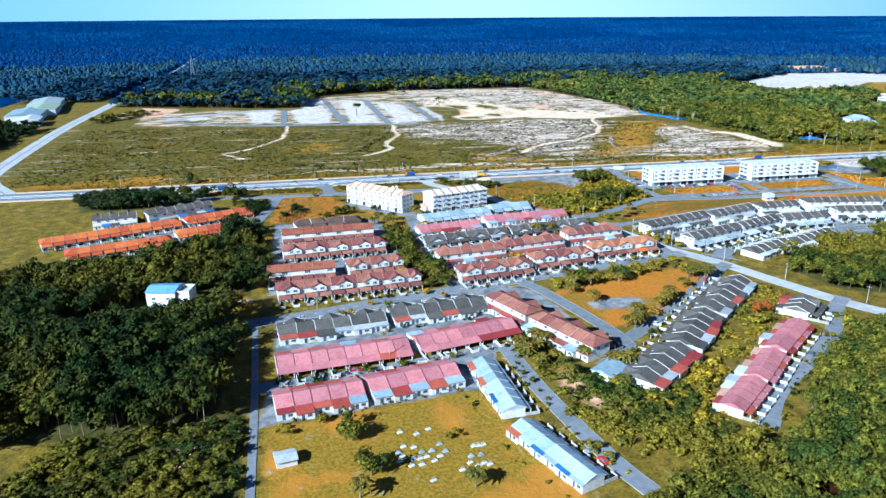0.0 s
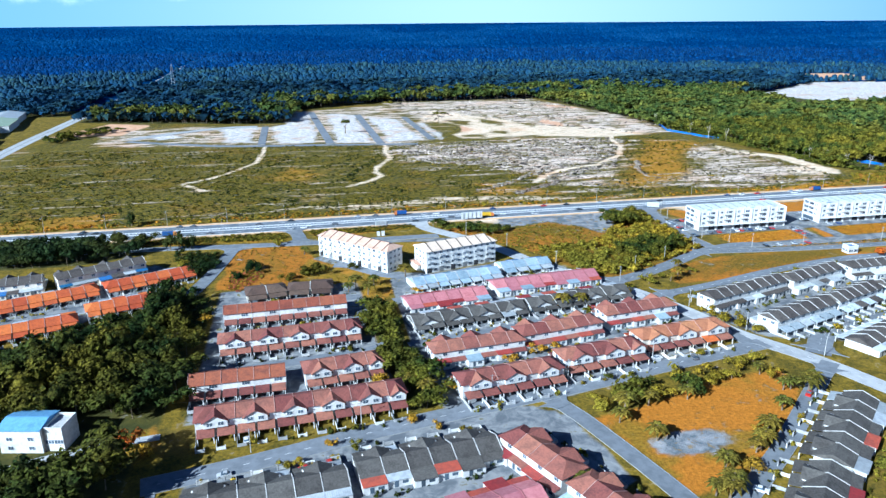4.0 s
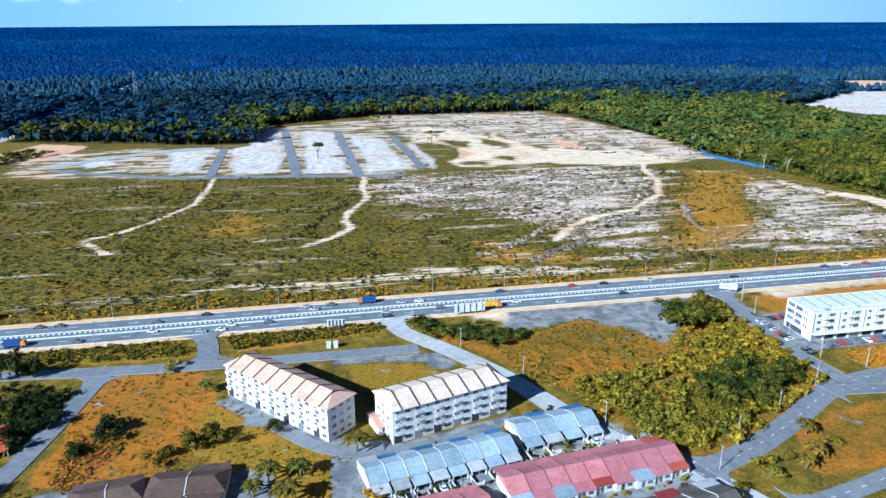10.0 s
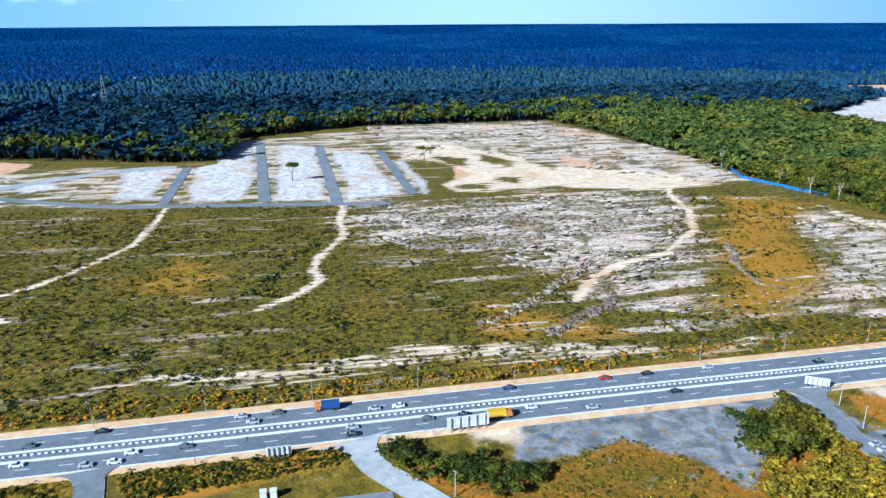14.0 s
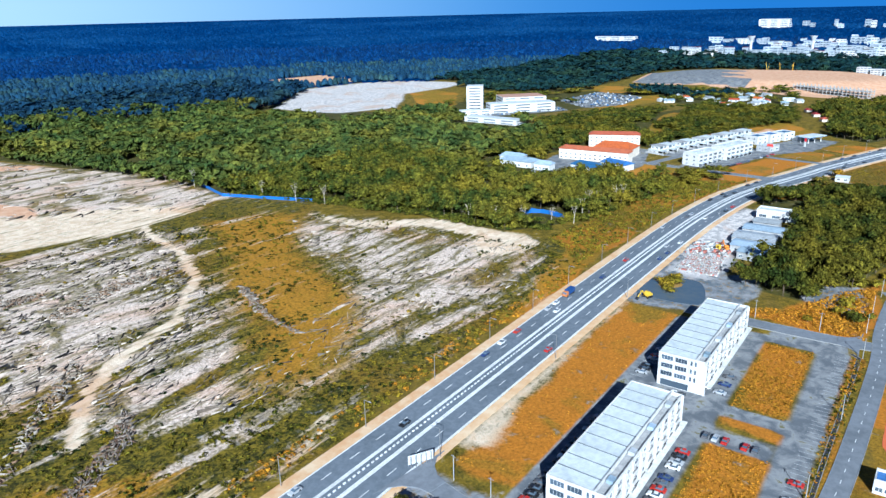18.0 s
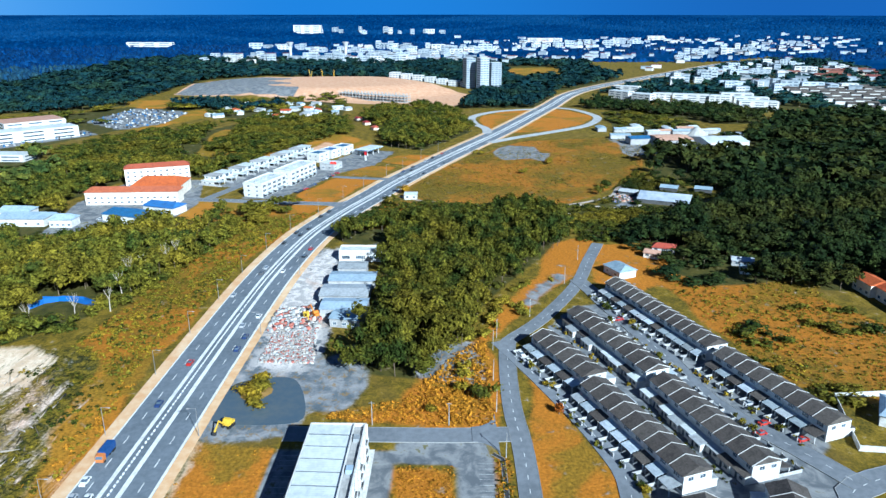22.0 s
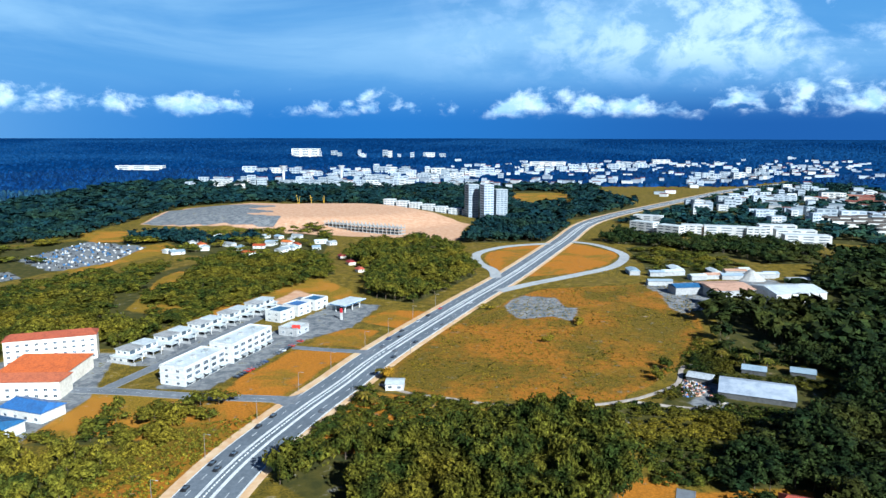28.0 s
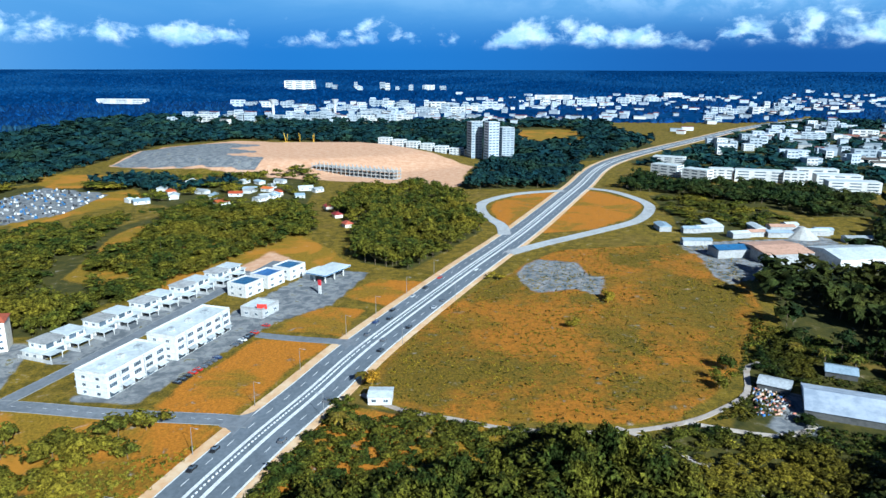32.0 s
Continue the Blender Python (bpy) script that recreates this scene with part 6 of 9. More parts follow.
        gable = part("front_gable", Mesh().along_y([(gx0, eave - 2.2), (gx1, eave - 2.2), (gx1, eave + 0.1), (gm, gz - 0.22), (gx0, eave + 0.1)], y0 - 1.1, y0 + 1.2), WHITE, ob)
        gr = Mesh()
        gr.slab((gm, y0 - 1.6, gz), (gm, back, gz), (gx0 - 0.45, y0 + 0.1, eave - 0.1), (gx0 - 0.45, y0 - 1.6, eave - 0.1), 0.14)
        gr.slab((gm, back, gz), (gm, y0 - 1.6, gz), (gx1 + 0.45, y0 - 1.6, eave - 0.1), (gx1 + 0.45, y0 + 0.1, eave - 0.1), 0.14)
        part("gable_roof", gr, roof_m, gable)
        for x in (gm,) if single else (gm - 1.7, gm + 1.7):
            part("window", WINDOW, None, gable, at=pose(x, y0 - 1.12, eave - 0.9))
    # kitchen extension at the back
    el = 2.55 + 0.12 * (variant % 3)
    er = Mesh().slab((0.0, y1 + ed + 0.35, el), (0.0, y1 + 0.02, 3.15), (w, y1 + 0.02, 3.15), (w, y1 + ed + 0.35, el), 0.12)
    er.f = [tuple(reversed(f)) for f in er.f]
    part("extension_roof", er, ext_ms[variant % len(ext_ms)], ob)
    # paved yard with a low wall and gate piers
    yd = 5.2 if style in ("bluelow", "rose") else 8.2
    low = Mesh().box(0, 0.15, y0 - yd, y0, 0.1, 1.25).box(0.15, w * 0.42, y0 - yd, y0 - yd + 0.15, 0.1, 1.2).box(w * 0.42, w * 0.47, y0 - yd - 0.1, y0 - yd + 0.25, 0.1, 1.6)
    part("yard_wall", low, wall_m if variant % 2 and style != "white" else GREYWALL, ob)
    return ob


def hash_of(*a):
    return sum(ord(c) * (i + 1) for i, c in enumerate(repr(a)))


def build_terraces():
    for style, p, q, count in TERRACES:
        p, q = Vector(p), Vector(q)
        d = q - p
        w = d.length / count
        turn = math.degrees(math.atan2(d.y, d.x))
        kept = {}
        for i in range(count):
            at = p + d * (i / count)
            m = pose(at.x, at.y, 0, 0, 0, turn)
            key = (2 * random.randrange(3) + i % 2, i == 0, i == count - 1)
            if key in kept:
                copy_thing(kept[key], m)
            else:
                kept[key] = terrace_house(style, w, *key, m)


build_terraces()

# ---- flats and offices ----
def block_of_flats(x, y, turn, length, depth, h, label, roof_m, wall_m, bays):
    ob = thing("block_of_flats", label, "apartment building", pose(x, y, 0, 0, 0, turn), "four-storey flats")
    l, d = length / 2, depth / 2
    part("wall", Mesh().box(-l, l, -d, d, 0, h), wall_m, ob)
    part("roof", roof_solid(length, -d, d, h, h + 2.6, 3.5, 3.5, 0.7), roof_m, ob, at=pose(-l, 0, 0))
    for k in range(bays + 1):
        x0 = -l + 3.0 + (length - 6.0) * k / bays
        rib = Mesh()
        rib.slab((x0 - 0.22, -d - 0.7, h + 0.2), (x0 + 0.22, -d - 0.7, h + 0.2), (x0 + 0.22, 0, h + 2.8), (x0 - 0.22, 0, h + 2.8), 0.4)
        rib.slab((x0 + 0.22, d + 0.7, h + 0.2), (x0 - 0.22, d + 0.7, h + 0.2), (x0 - 0.22, 0, h + 2.8), (x0 + 0.22, 0, h + 2.8), 0.4)
        part("roof_rib", rib, surface("dark_rib", (0.10, 0.075, 0.065), (0.06, 0.05, 0.045), 0.8), ob)
    part("eaves_band", Mesh().box(-l - 0.35, l + 0.35, -d - 0.35, d + 0.35, h - 0.35, h - 0.14), wall_m, ob)
    for s in range(4):
        z = 1.75 + s * (h / 4)
        for k in range(2 * bays):
            xk = -l + length * (k + 0.5) / (2 * bays)
            for side, turn2 in ((-1, 0), (1, 180)):
                if s == 0 and k % 2 == 0:
                    part("shutter", Mesh().box(-1.3, 1.3, -0.06, 0.05, -1.6, 1.1), STEEL if k % 4 else DARK, ob, at=pose(xk, side * (d + 0.02), z, 0, 0, turn2))
                else:
                    part("window", WINDOW if (k + s) % 3 else WINDOW_SMALL, None, ob, at=pose(xk, side * (d + 0.03), z, 0, 0, turn2))
        for yk in (-d * 0.55, 0, d * 0.55):
            for side, turn2 in ((-1, -90), (1, 90)):
                part("window", WINDOW, None, ob, at=pose(side * (l + 0.03), yk, z, 0, 0, turn2))
        if s:
            for k in range(bays):
                xk = -l + length * (k + 0.27) / bays
                part("balcony", Mesh().box(xk - 1.1, xk + 1.1, -d - 1.1, -d - 0.01, z - 1.5, z - 1.36).box(xk - 1.1, xk + 1.1, -d - 1.1, -d - 1.0, z - 1.36, z - 0.5), wall_m, ob)
    return ob


block_of_flats(49.5, 472.5, -48, 50, 12, 11.8, "four-storey white flats with a peach ribbed roof", T_PEACH, WHITE, 7)
block_of_flats(99.2, 457.2, 16.6, 41.5, 14, 11.8, "four-storey white flats with balconies and a cream ribbed roof", surface("cream_roof_sheets", (0.72, 0.60, 0.48), (0.55, 0.43, 0.33), 0.6, 0.8, 0.15, 0.04, ribs=0.7), WHITE, 6)


SEAM = surface("dark_roof_seam", (0.16, 0.18, 0.20), (0.10, 0.11, 0.12), 0.7)


def office_block(x, y, length, depth, h, label):
    ob = thing("office_block", label, "office building", pose(x, y, 0), "four-storey offices")
    l, d = length / 2, depth / 2
    part("wall", Mesh().box(-l, l, -d, d, 0, h - 0.6), WHITE, ob)
    rim = Mesh()
    for a in ((-l, l, -d, -d + 0.35), (-l, l, d - 0.35, d), (-l, -l + 0.35, -d + 0.35, d - 0.35), (l - 0.35, l, -d + 0.35, d - 0.35)):
        rim.box(*a, h - 0.6, h + 0.55)
    part("parapet", rim, WHITE, ob)
    part("roof_deck", Mesh().slab((-l + 0.4, -d + 3.4, h + 0.05), (l - 0.4, -d + 3.4, h + 0.05), (l - 0.4, d - 0.4, h + 0.35), (-l + 0.4, d - 0.4, h + 0.35), 0.3), T_WHITE, ob)
    part("gutter_deck", Mesh().box(-l + 0.4, l - 0.4, -d + 0.4, -d + 3.0, h - 0.6, h - 0.45), GREYWALL, ob)
    part("deck_wall", Mesh().box(-l + 0.4, l - 0.4, -d + 3.1, -d + 3.38, h - 0.6, h + 0.75), WHITE, ob)
    for k in range(9):
        x0 = -l + length * (k + 1) / 10
        part("roof_seam", Mesh().slab((x0 - 0.12, -d + 3.5, h + 0.2), (x0 + 0.12, -d + 3.5, h + 0.2), (x0 + 0.12, d - 0.5, h + 0.5), (x0 - 0.12, d - 0.5, h + 0.5), 0.25), SEAM, ob)
    for k in range(4):
        x0 = -l + length * (k + 0.5) / 4
        part("water_tank", Mesh().box(x0 - 1.2, x0 + 1.2, -d + 0.8, -d + 2.6, h - 0.5, h + 0.7), T_ZINC if k % 2 else T_BLUE, ob)
    floors = h / 4
    for s in range(4):
        z = 1.9 + s * floors
        for k in range(10):
            xk = -l + length * (k + 0.5) / 10
            for side, turn in ((-1, 0), (1, 180)):
                if s == 0:
                    part("shopfront", Mesh().box(-2.0, 2.0, -0.05, 0.06, -1.7, 1.1), DARK if k % 3 else STEEL, ob, at=pose(xk, side * (d + 0.02), z, 0, 0, turn))
                else:
                    part("window", WINDOW_WIDE if k % 2 else WINDOW, None, ob, at=pose(xk, side * (d + 0.03), z, 0, 0, turn))
        if s:
            for k in range(5):
                xk = -l + length * (k + 0.5) / 5
                part("balcony", Mesh().box(xk - 1.8, xk + 1.8, -d - 1.3, -d - 0.02, z - 1.5, z - 1.3).box(xk - 1.8, xk + 1.8, -d - 1.3, -d - 1.18, z - 1.3, z - 0.55), WHITE, ob)
            for yk, pane in ((d * 0.62, WINDOW_SHOP), (d * 0.02, WINDOW_SHOP), (-d * 0.42, WINDOW_TALL), (-d * 0.60, WINDOW_TALL)):
                for side, turn in ((-1, -90), (1, 90)):
                    part("window", pane, None, ob, at=pose(side * (l + 0.03), yk, z, 0, 0, turn))
        else:
            for side in (-1, 1):
                part("entrance", Mesh().box(min(side * l, side * (l + 0.06)), max(side * l, side * (l + 0.06)), -d * 0.35, d * 0.85, 0.2, 2.5), GLASS, ob, "dark glazed entrance front")
    for k in range(11):
        xk = -l + length * k / 10
        part("fin", Mesh().box(xk - 0.25, xk + 0.25, -d - 0.5, -d - 0.01, 0, h + 0.2), WHITE, ob)
    part("canopy", Mesh().box(-l, l, -d - 2.4, -d - 0.51, 3.3, 3.55), WHITE, ob)
    return ob


office_block(369.2, 492.4, 57.4, 16.0, 12.0, "four-storey white office block with a flat white roof")
office_block(286.5, 492.6, 58.5, 16.4, 12.0, "four-storey white office block with parked cars beside it")


# ---- other buildings ----
def take_site(x, y, l, d):
    SITES.append((x, y, 0.55 * (l + d) + 3.0, min(max(0.03 * math.hypot(x - 350, y - 430), 8.0), 70.0)))


def gabled_hall(name, label, category, x, y, turn, length, depth, eave, ridge, wall_m, roof_m, hip=0.0, windows=0, wall_z=0.0, group=""):
    ob = thing(name, label, category, pose(x, y, land(x, y), 0, 0, turn), group)
    l, d = length / 2, depth / 2
    take_site(x, y, l, d)
    if hip:
        part("wall", Mesh().box(-l, l, -d, d, -0.5, eave), wall_m, ob)
    else:
        part("wall", Mesh().along_x([(-d, -0.5), (d, -0.5), (d, eave), (0, ridge - 0.15), (-d, eave)], -l, l), wall_m, ob)
    part("roof", roof_solid(length + (0.6 if not hip else 0), -d, d, eave, ridge, hip, hip, 0.6), roof_m, ob, at=pose(-l - (0.3 if not hip else 0), 0, 0))
    rows = max(1, int(eave / 3.2))
    for s in range(rows if windows else 0):
        for k in range(windows):
            for side, t2 in ((-1, 0), (1, 180)):
                part("window", WINDOW, None, ob, at=pose(-l + length * (k + 0.5) / windows, side * (d + 0.03), 1.8 + s * 3.1, 0, 0, t2))
    return ob


def flat_block(name, label, category, x, y, turn, length, depth, h, wall_m=None, bands=2, group="", roof_m=None, far=False):
    """A flat-roofed building with a parapet and a recessed band of windows on each storey."""
    l, d = length / 2, depth / 2
    wall_m = wall_m or WHITE
    take_site(x, y, l, d)
    place = pose(x, y, land(x, y), 0, 0, turn)
    if far:
        ob = solid(name, Mesh().box(-l, l, -d, d, -2, h).box(-l + 0.4, l - 0.4, -d + 0.4, d - 0.4, h, h + 0.12, 1), [wall_m, roof_m or T_WHITE], label, category, place, group)
    else:
        ob = thing(name, label, category, place, group)
        part("wall", Mesh().box(-l, l, -d, d, -2, h), wall_m, ob)
        part("roof", Mesh().box(-l + 0.4, l - 0.4, -d + 0.4, d - 0.4, h, h + 0.12), roof_m or T_WHITE, ob)
    if far:
        rows = Mesh()
        for s in range(bands):
            z = h * (s + 0.42) / bands
            t = h / bands * 0.19
            for side in (-1, 1):
                for i in range(3):
                    x0 = -l + length * (i + 0.16) / 3
                    rows.box(x0, x0 + length / 3 * 0.66, min(side * d, side * (d + 0.06)), max(side * d, side * (d + 0.06)), z - t, z + t)
            rows.box(-l - 0.06, -l, -d * 0.7, d * 0.7, z - t, z + t)
        part("window_band", rows, GLASS, ob)["kind"] = "stuff"
        return ob
    rim = Mesh()
    for a in ((-l, l, -d, -d + 0.3), (-l, l, d - 0.3, d), (-l, -l + 0.3, -d + 0.3, d - 0.3), (l - 0.3, l, -d + 0.3, d - 0.3)):
        rim.box(*a, h, h + 0.9)
    part("parapet", rim, wall_m, ob)
    for s in range(bands):
        z = h * (s + 0.45) / bands
        k = max(2, int(length / 6))
        for side, t2 in ((-1, 0), (1, 180)):
            for i in range(k):
                part("window", WINDOW_SHOP if length > 20 else WINDOW_WIDE, None, ob, at=pose(-l + length * (i + 0.5) / k, side * (d + 0.03), z, 0, 0, t2))
        for y0 in (-d * 0.45, d * 0.45):
            part("window", WINDOW, None, ob, at=pose(-l - 0.03, y0, z, 0, 0, -90))
    return ob


def shop_block(x, y, turn, length, depth, h, floors, label):
    """Shops with flats over them: dark shopfronts, a ledge at each floor, wide windows, tanks on the roof."""
    ob = flat_block("shop_block", label, "shops", x, y, turn, length, depth, h, WHITE, floors, "white shop blocks")
    l, d = length / 2, depth / 2
    for s in range(1, floors + 1):
        part("ledge", Mesh().box(-l - 0.3, l + 0.3, -d - 0.5, d + 0.5, h * s / floors - 0.25, h * s / floors - 0.05), WHITE, ob)
    bays = max(3, int(length / 6))
    for k in range(bays):
        x0 = -l + length * (k + 0.5) / bays
        part("shopfront", Mesh().box(x0 - 2.2, x0 + 2.2, -d - 0.12, -d - 0.04, 0.2, h / floors - 0.6), DARK if k % 3 else GLASS, ob)
        part("awning", Mesh().slab((x0 - 2.4, -d - 2.2, h / floors - 0.9), (x0 + 2.4, -d - 2.2, h / floors - 0.9), (x0 + 2.4, -d - 0.1, h / floors - 0.4), (x0 - 2.4, -d - 0.1, h / floors - 0.4), 0.1), T_ZINC if k % 2 else T_WHITE, ob)
        if k % 2:
            part("pier", Mesh().box(x0 - 3.2, x0 - 2.8, -d - 0.35, -d - 0.04, 0, h + 0.6), GREYWALL, ob)
    for k in range(3):
        part("roof_unit", Mesh().box(-l * 0.7 + k * l * 0.6, -l * 0.7 + k * l * 0.6 + 2.4, -1.2, 1.2, h + 0.1, h + 1.5), GREYWALL if k % 2 else T_ZINC, ob)
    return ob


def show_house(x, y, turn, flip):
    """A modern detached house: a wide ground floor, a smaller upper box, flat roofs, a car porch and deep glazing."""
    ob = thing("modern_house", "white modern house with flat roofs and a car porch", "house", pose(x, y, land(x, y), 0, 0, turn), "white modern houses")
    part("ground_floor", Mesh().box(-6.8, 6.8, -5, 6, 0, 3.2), WHITE, ob)
    part("ground_roof", Mesh().box(-7.3, 7.3, -5.8, 6.4, 3.2, 3.5), T_WHITE, ob)
    a, b = (-6.2, 3.6) if flip else (-3.6, 6.2)
    part("upper_floor", Mesh().box(a, b, -4.2, 5.4, 3.5, 6.5), WHITE, ob)
    part("upper_roof", Mesh().box(a - 0.5, b + 0.5, -5.2, 5.9, 6.5, 6.85), T_WHITE if flip else GREYWALL, ob)
    part("porch_roof", Mesh().box(-6.5, 0.4, -10.4, -5.81, 2.9, 3.15), T_WHITE, ob)
    for x0 in (-6.1, -0.1):
        part("porch_post", Mesh().box(x0 - 0.15, x0 + 0.15, -10.2, -9.9, 0, 2.9), WHITE, ob)
    part("glazing", Mesh().box(1.0, 5.4, -5.06, -4.99, 0.3, 2.7), GLASS, ob)
    part("glazing", Mesh().box(a + 0.8, a + 4.6, -4.26, -4.19, 3.9, 6.1), GLASS, ob)
    # dark plate on the wall stands in for the shade in the open garage
    part("garage_door", Mesh().box(-5.8, -1.0, -5.06, -4.99, 0.1, 2.5), DARK, ob)
    part("window", WINDOW_WIDE, None, ob, at=pose(b - 2.4, -4.23, 5.1))
    for y0 in (-1.5, 3.0):
        part("window", WINDOW, None, ob, at=pose(a - 0.03, y0, 5.0, 0, 0, -90))
        part("window", WINDOW, None, ob, at=pose(-6.83, y0, 1.7, 0, 0, -90))
    part("yard_wall", Mesh().box(-8, -7.85, -13, 7.5, 0, 1.6), GREYWALL, ob)
    return ob


def small_places():
    g = random.Random(3)
    # white house in the wood and the hut beside it
    gabled_hall("water_pump_house", "tall white building with a low blue roof in the wood", "building", -65.5, 318.8, -12, 13, 11, 8.0, 9.4, WHITE, surface("sky_blue_roof_sheets", (0.16, 0.33, 0.52), (0.11, 0.23, 0.38), 0.5, 0.9, 0.25, 0.04, ribs=0.6), windows=2)
    flat_block("pump_annex", "white open-topped annex of the pump house", "building", -56, 317, -12, 5.6, 9, 7.2, WHITE, 1, roof_m=GREYWALL)
    for dx, dy, t, l in ((0, 0, 15, 9), (6, 3, 60, 7), (-4, -4, 15, 6)):
        gabled_hall("hut", "low hut with a faded pink roof among trees", "hut", -85 + dx, 300 + dy, t, l, 5, 2.4, 3.6, CREAM, T_PINK, group="huts in the wood")
    gabled_hall("shed", "small white-roofed shed on the grass field", "shed", -11, 184.5, 10, 6, 5, 2.2, 2.9, WHITE, T_ZINC)
    gabled_hall("annex", "low annex with a faded pink roof between the flats", "building", 80, 456, 16, 8, 10, 3.2, 4.4, CREAM, T_RUST, windows=2)
    gabled_hall("corner_house", "low house with blue sheet roofs at the end of the terrace", "house", 103.8, 214.6, 35, 11, 8, 2.8, 4.0, WHITE, T_BLUE, 0, 2)
    # sheds by the demolition yard
    for x, y, t, l, d, m in ((494, 504, 80, 13, 9, T_BLUE), (506, 507, 90, 20, 12, T_BLUE), (522, 509, 90, 22, 14, T_ZINC), (540, 508, 90, 22, 12, T_BLUE), (556, 510, 90, 14, 10, T_ZINC)):
        gabled_hall("workshop_shed", "long low workshop shed with a blue-grey sheet roof", "shed", x, y, t, l, d, 4.2, 5.2, GREYWALL, m, windows=3, group="workshop sheds")
    flat_block("yard_office", "low white office with a flat roof by the yard", "building", 577, 509, 90, 22, 9, 5.5, WHITE, 1)
    gabled_hall("white_hut", "small white hut with a flat pitched roof by the road", "hut", 707, 490, 90, 9, 8, 3.6, 4.2, WHITE, T_WHITE, windows=2)
    # houses at the edge of the wood
    gabled_hall("village_house", "small house with a red roof in a garden", "house", 593, 343, 70, 12, 8, 3, 4.8, WHITE, T_RED, 2.0, 3)
    gabled_hall("village_house", "small house with a brown roof", "house", 583, 352, 60, 8, 6, 3, 4.4, CREAM, T_RUST, 0, 2)
    gabled_hall("village_house", "hut with a pale sheet roof in the wood", "house", 572, 308, 75, 11, 7, 3, 4.2, GREYWALL, T_ZINC, 0, 2)
    gabled_hall("village_house", "hut with a blue sheet roof in the wood", "house", 560, 309, 75, 9, 7, 3, 4.2, WHITE, T_BLUE, 0, 2)
    gabled_hall("corner_house", "house with a blue roof at the end of the terrace", "house", 556, 375.5, 25, 13, 10, 4, 6.2, WHITE, T_BLUE, 2.5, 2)
    gabled_hall("blue_roof_house", "house with a blue roof behind a white wall", "house", 420, 309, 60, 22, 15, 4, 6, WHITE, T_BLUE, 3, 3)
    for x, y in ((534, 262), (520, 258.5), (506, 258)):
        gabled_hall("terrace_house", "two-storey house with an orange-red roof", "house", x, y, 5, 13, 10, 6, 8, CREAM, T_ORANGE, 0, 3, group="red-roofed houses")
    # white garden wall
    wall = thing("garden_wall", "white boundary wall round a grassy yard", "wall", pose(0, 0, 0), kind="structure")
    for (ax, ay), (bx, by) in (((436, 328), (440, 290)), ((436, 328), (405, 336)), ((405, 336), (402, 305))):
        v = Vector((bx - ax, by - ay))
        part("wall_panel", Mesh().box(0, v.length, -0.12, 0.12, 0, 2.0), WHITE, wall, at=pose(ax, ay, 0, 0, 0, math.degrees(math.atan2(v.y, v.x))))
    # works east of the dry field
    gabled_hall("factory_hall", "wide factory hall with a white curved roof", "factory", 915, 200, 100, 42, 34, 7, 10, WHITE, T_WHITE)
    gabled_hall("factory_hall", "factory hall with a rust-brown roof", "factory", 925, 246, 100, 34, 34, 7, 9, GREYWALL, T_RUST)
    gabled_hall("factory_hall", "low factory hall with a dark blue roof", "factory", 930, 270, 100, 34, 14, 6, 8, GREYWALL, T_ROYAL)
    # closed dark walls stand in for the shade under the shed's open front
    gabled_hall("storage_shed", "long open shed with a blue-grey sheet roof beside the wood", "shed", 702.6, 312.2, 68, 34, 24, 3.0, 6.2, DARKWALL, T_STEEL)
    for x, y, t, m in ((722, 333, 60, T_ZINC), (735, 300, 66, T_BLUE), (731, 276, 66, T_BLUE)):
        gabled_hall("yard_shed", "small sheet-roofed shed in a cluttered yard", "shed", x, y, t, 12, 9, 2.6, 4, DARKWALL, m, group="yard sheds")
    for k in range(14):
        x, y = 965 + g.uniform(-12, 60), 165 + 10 * k + g.uniform(-4, 4)
        gabled_hall("works_shed", "low works shed with a pale roof", "shed", x, y, g.choice((0, 90, 100)), g.uniform(10, 22), g.uniform(7, 10), 4, 5.2, GREYWALL, g.choice((T_ZINC, T_WHITE, T_RUST, T_BLUE)), group="works sheds")
    heap = Mesh()
    for k in range(12):
        a, b = 2 * math.pi * k / 12, 2 * math.pi * (k + 1) / 12
        heap.face([(13 * math.cos(a), 13 * math.sin(a), -0.5), (13 * math.cos(b), 13 * math.sin(b), -0.5), (3 * math.cos(b), 2 * math.sin(b), 8), (3 * math.cos(a), 2 * math.sin(a), 8)])
    heap.face([(3 * math.cos(2 * math.pi * k / 12), 2 * math.sin(2 * math.pi * k / 12), 8) for k in range(12)])
    solid("stone_pile", heap, CONCRETE, "pale heap of crushed stone at the works", "heap", pose(985, 200, 0))
    # school with red roofs
    gabled_hall("school_building", "long white school building with a red roof", "school", 692, 680, 94, 62, 13, 9, 11.5, CREAM, T_BRICK, 3, 14)
    gabled_hall("school_building", "four-storey white school building with a red roof", "school", 748, 686, 112, 46, 12, 14, 16.5, CREAM, T_BRICK, 3, 10)
    gabled_hall("school_hall", "school hall with a broad orange-red roof", "school", 718, 672, 94, 34, 30, 8, 13, CREAM, T_ORANGE, 6, 0)
    for x, y, t, l, d in ((640, 726, 90, 30, 15), (654, 740, 90, 20, 13), (648, 662, 72, 34, 17), (668, 650, 72, 24, 13), (636, 700, 90, 14, 10)):
        gabled_hall("clinic_building", "low building with a blue sheet roof beside a car park", "building", x, y, t, l, d, 5, 7.6, WHITE, T_BLUE if y > 690 else T_ROYAL, 2, 4, group="blue-roofed buildings")
    # shop lots, show houses, filling station
    shop_block(724, 597.5, -17, 34, 15, 9.5, 3, "three-storey white shop block with flat pale roof")
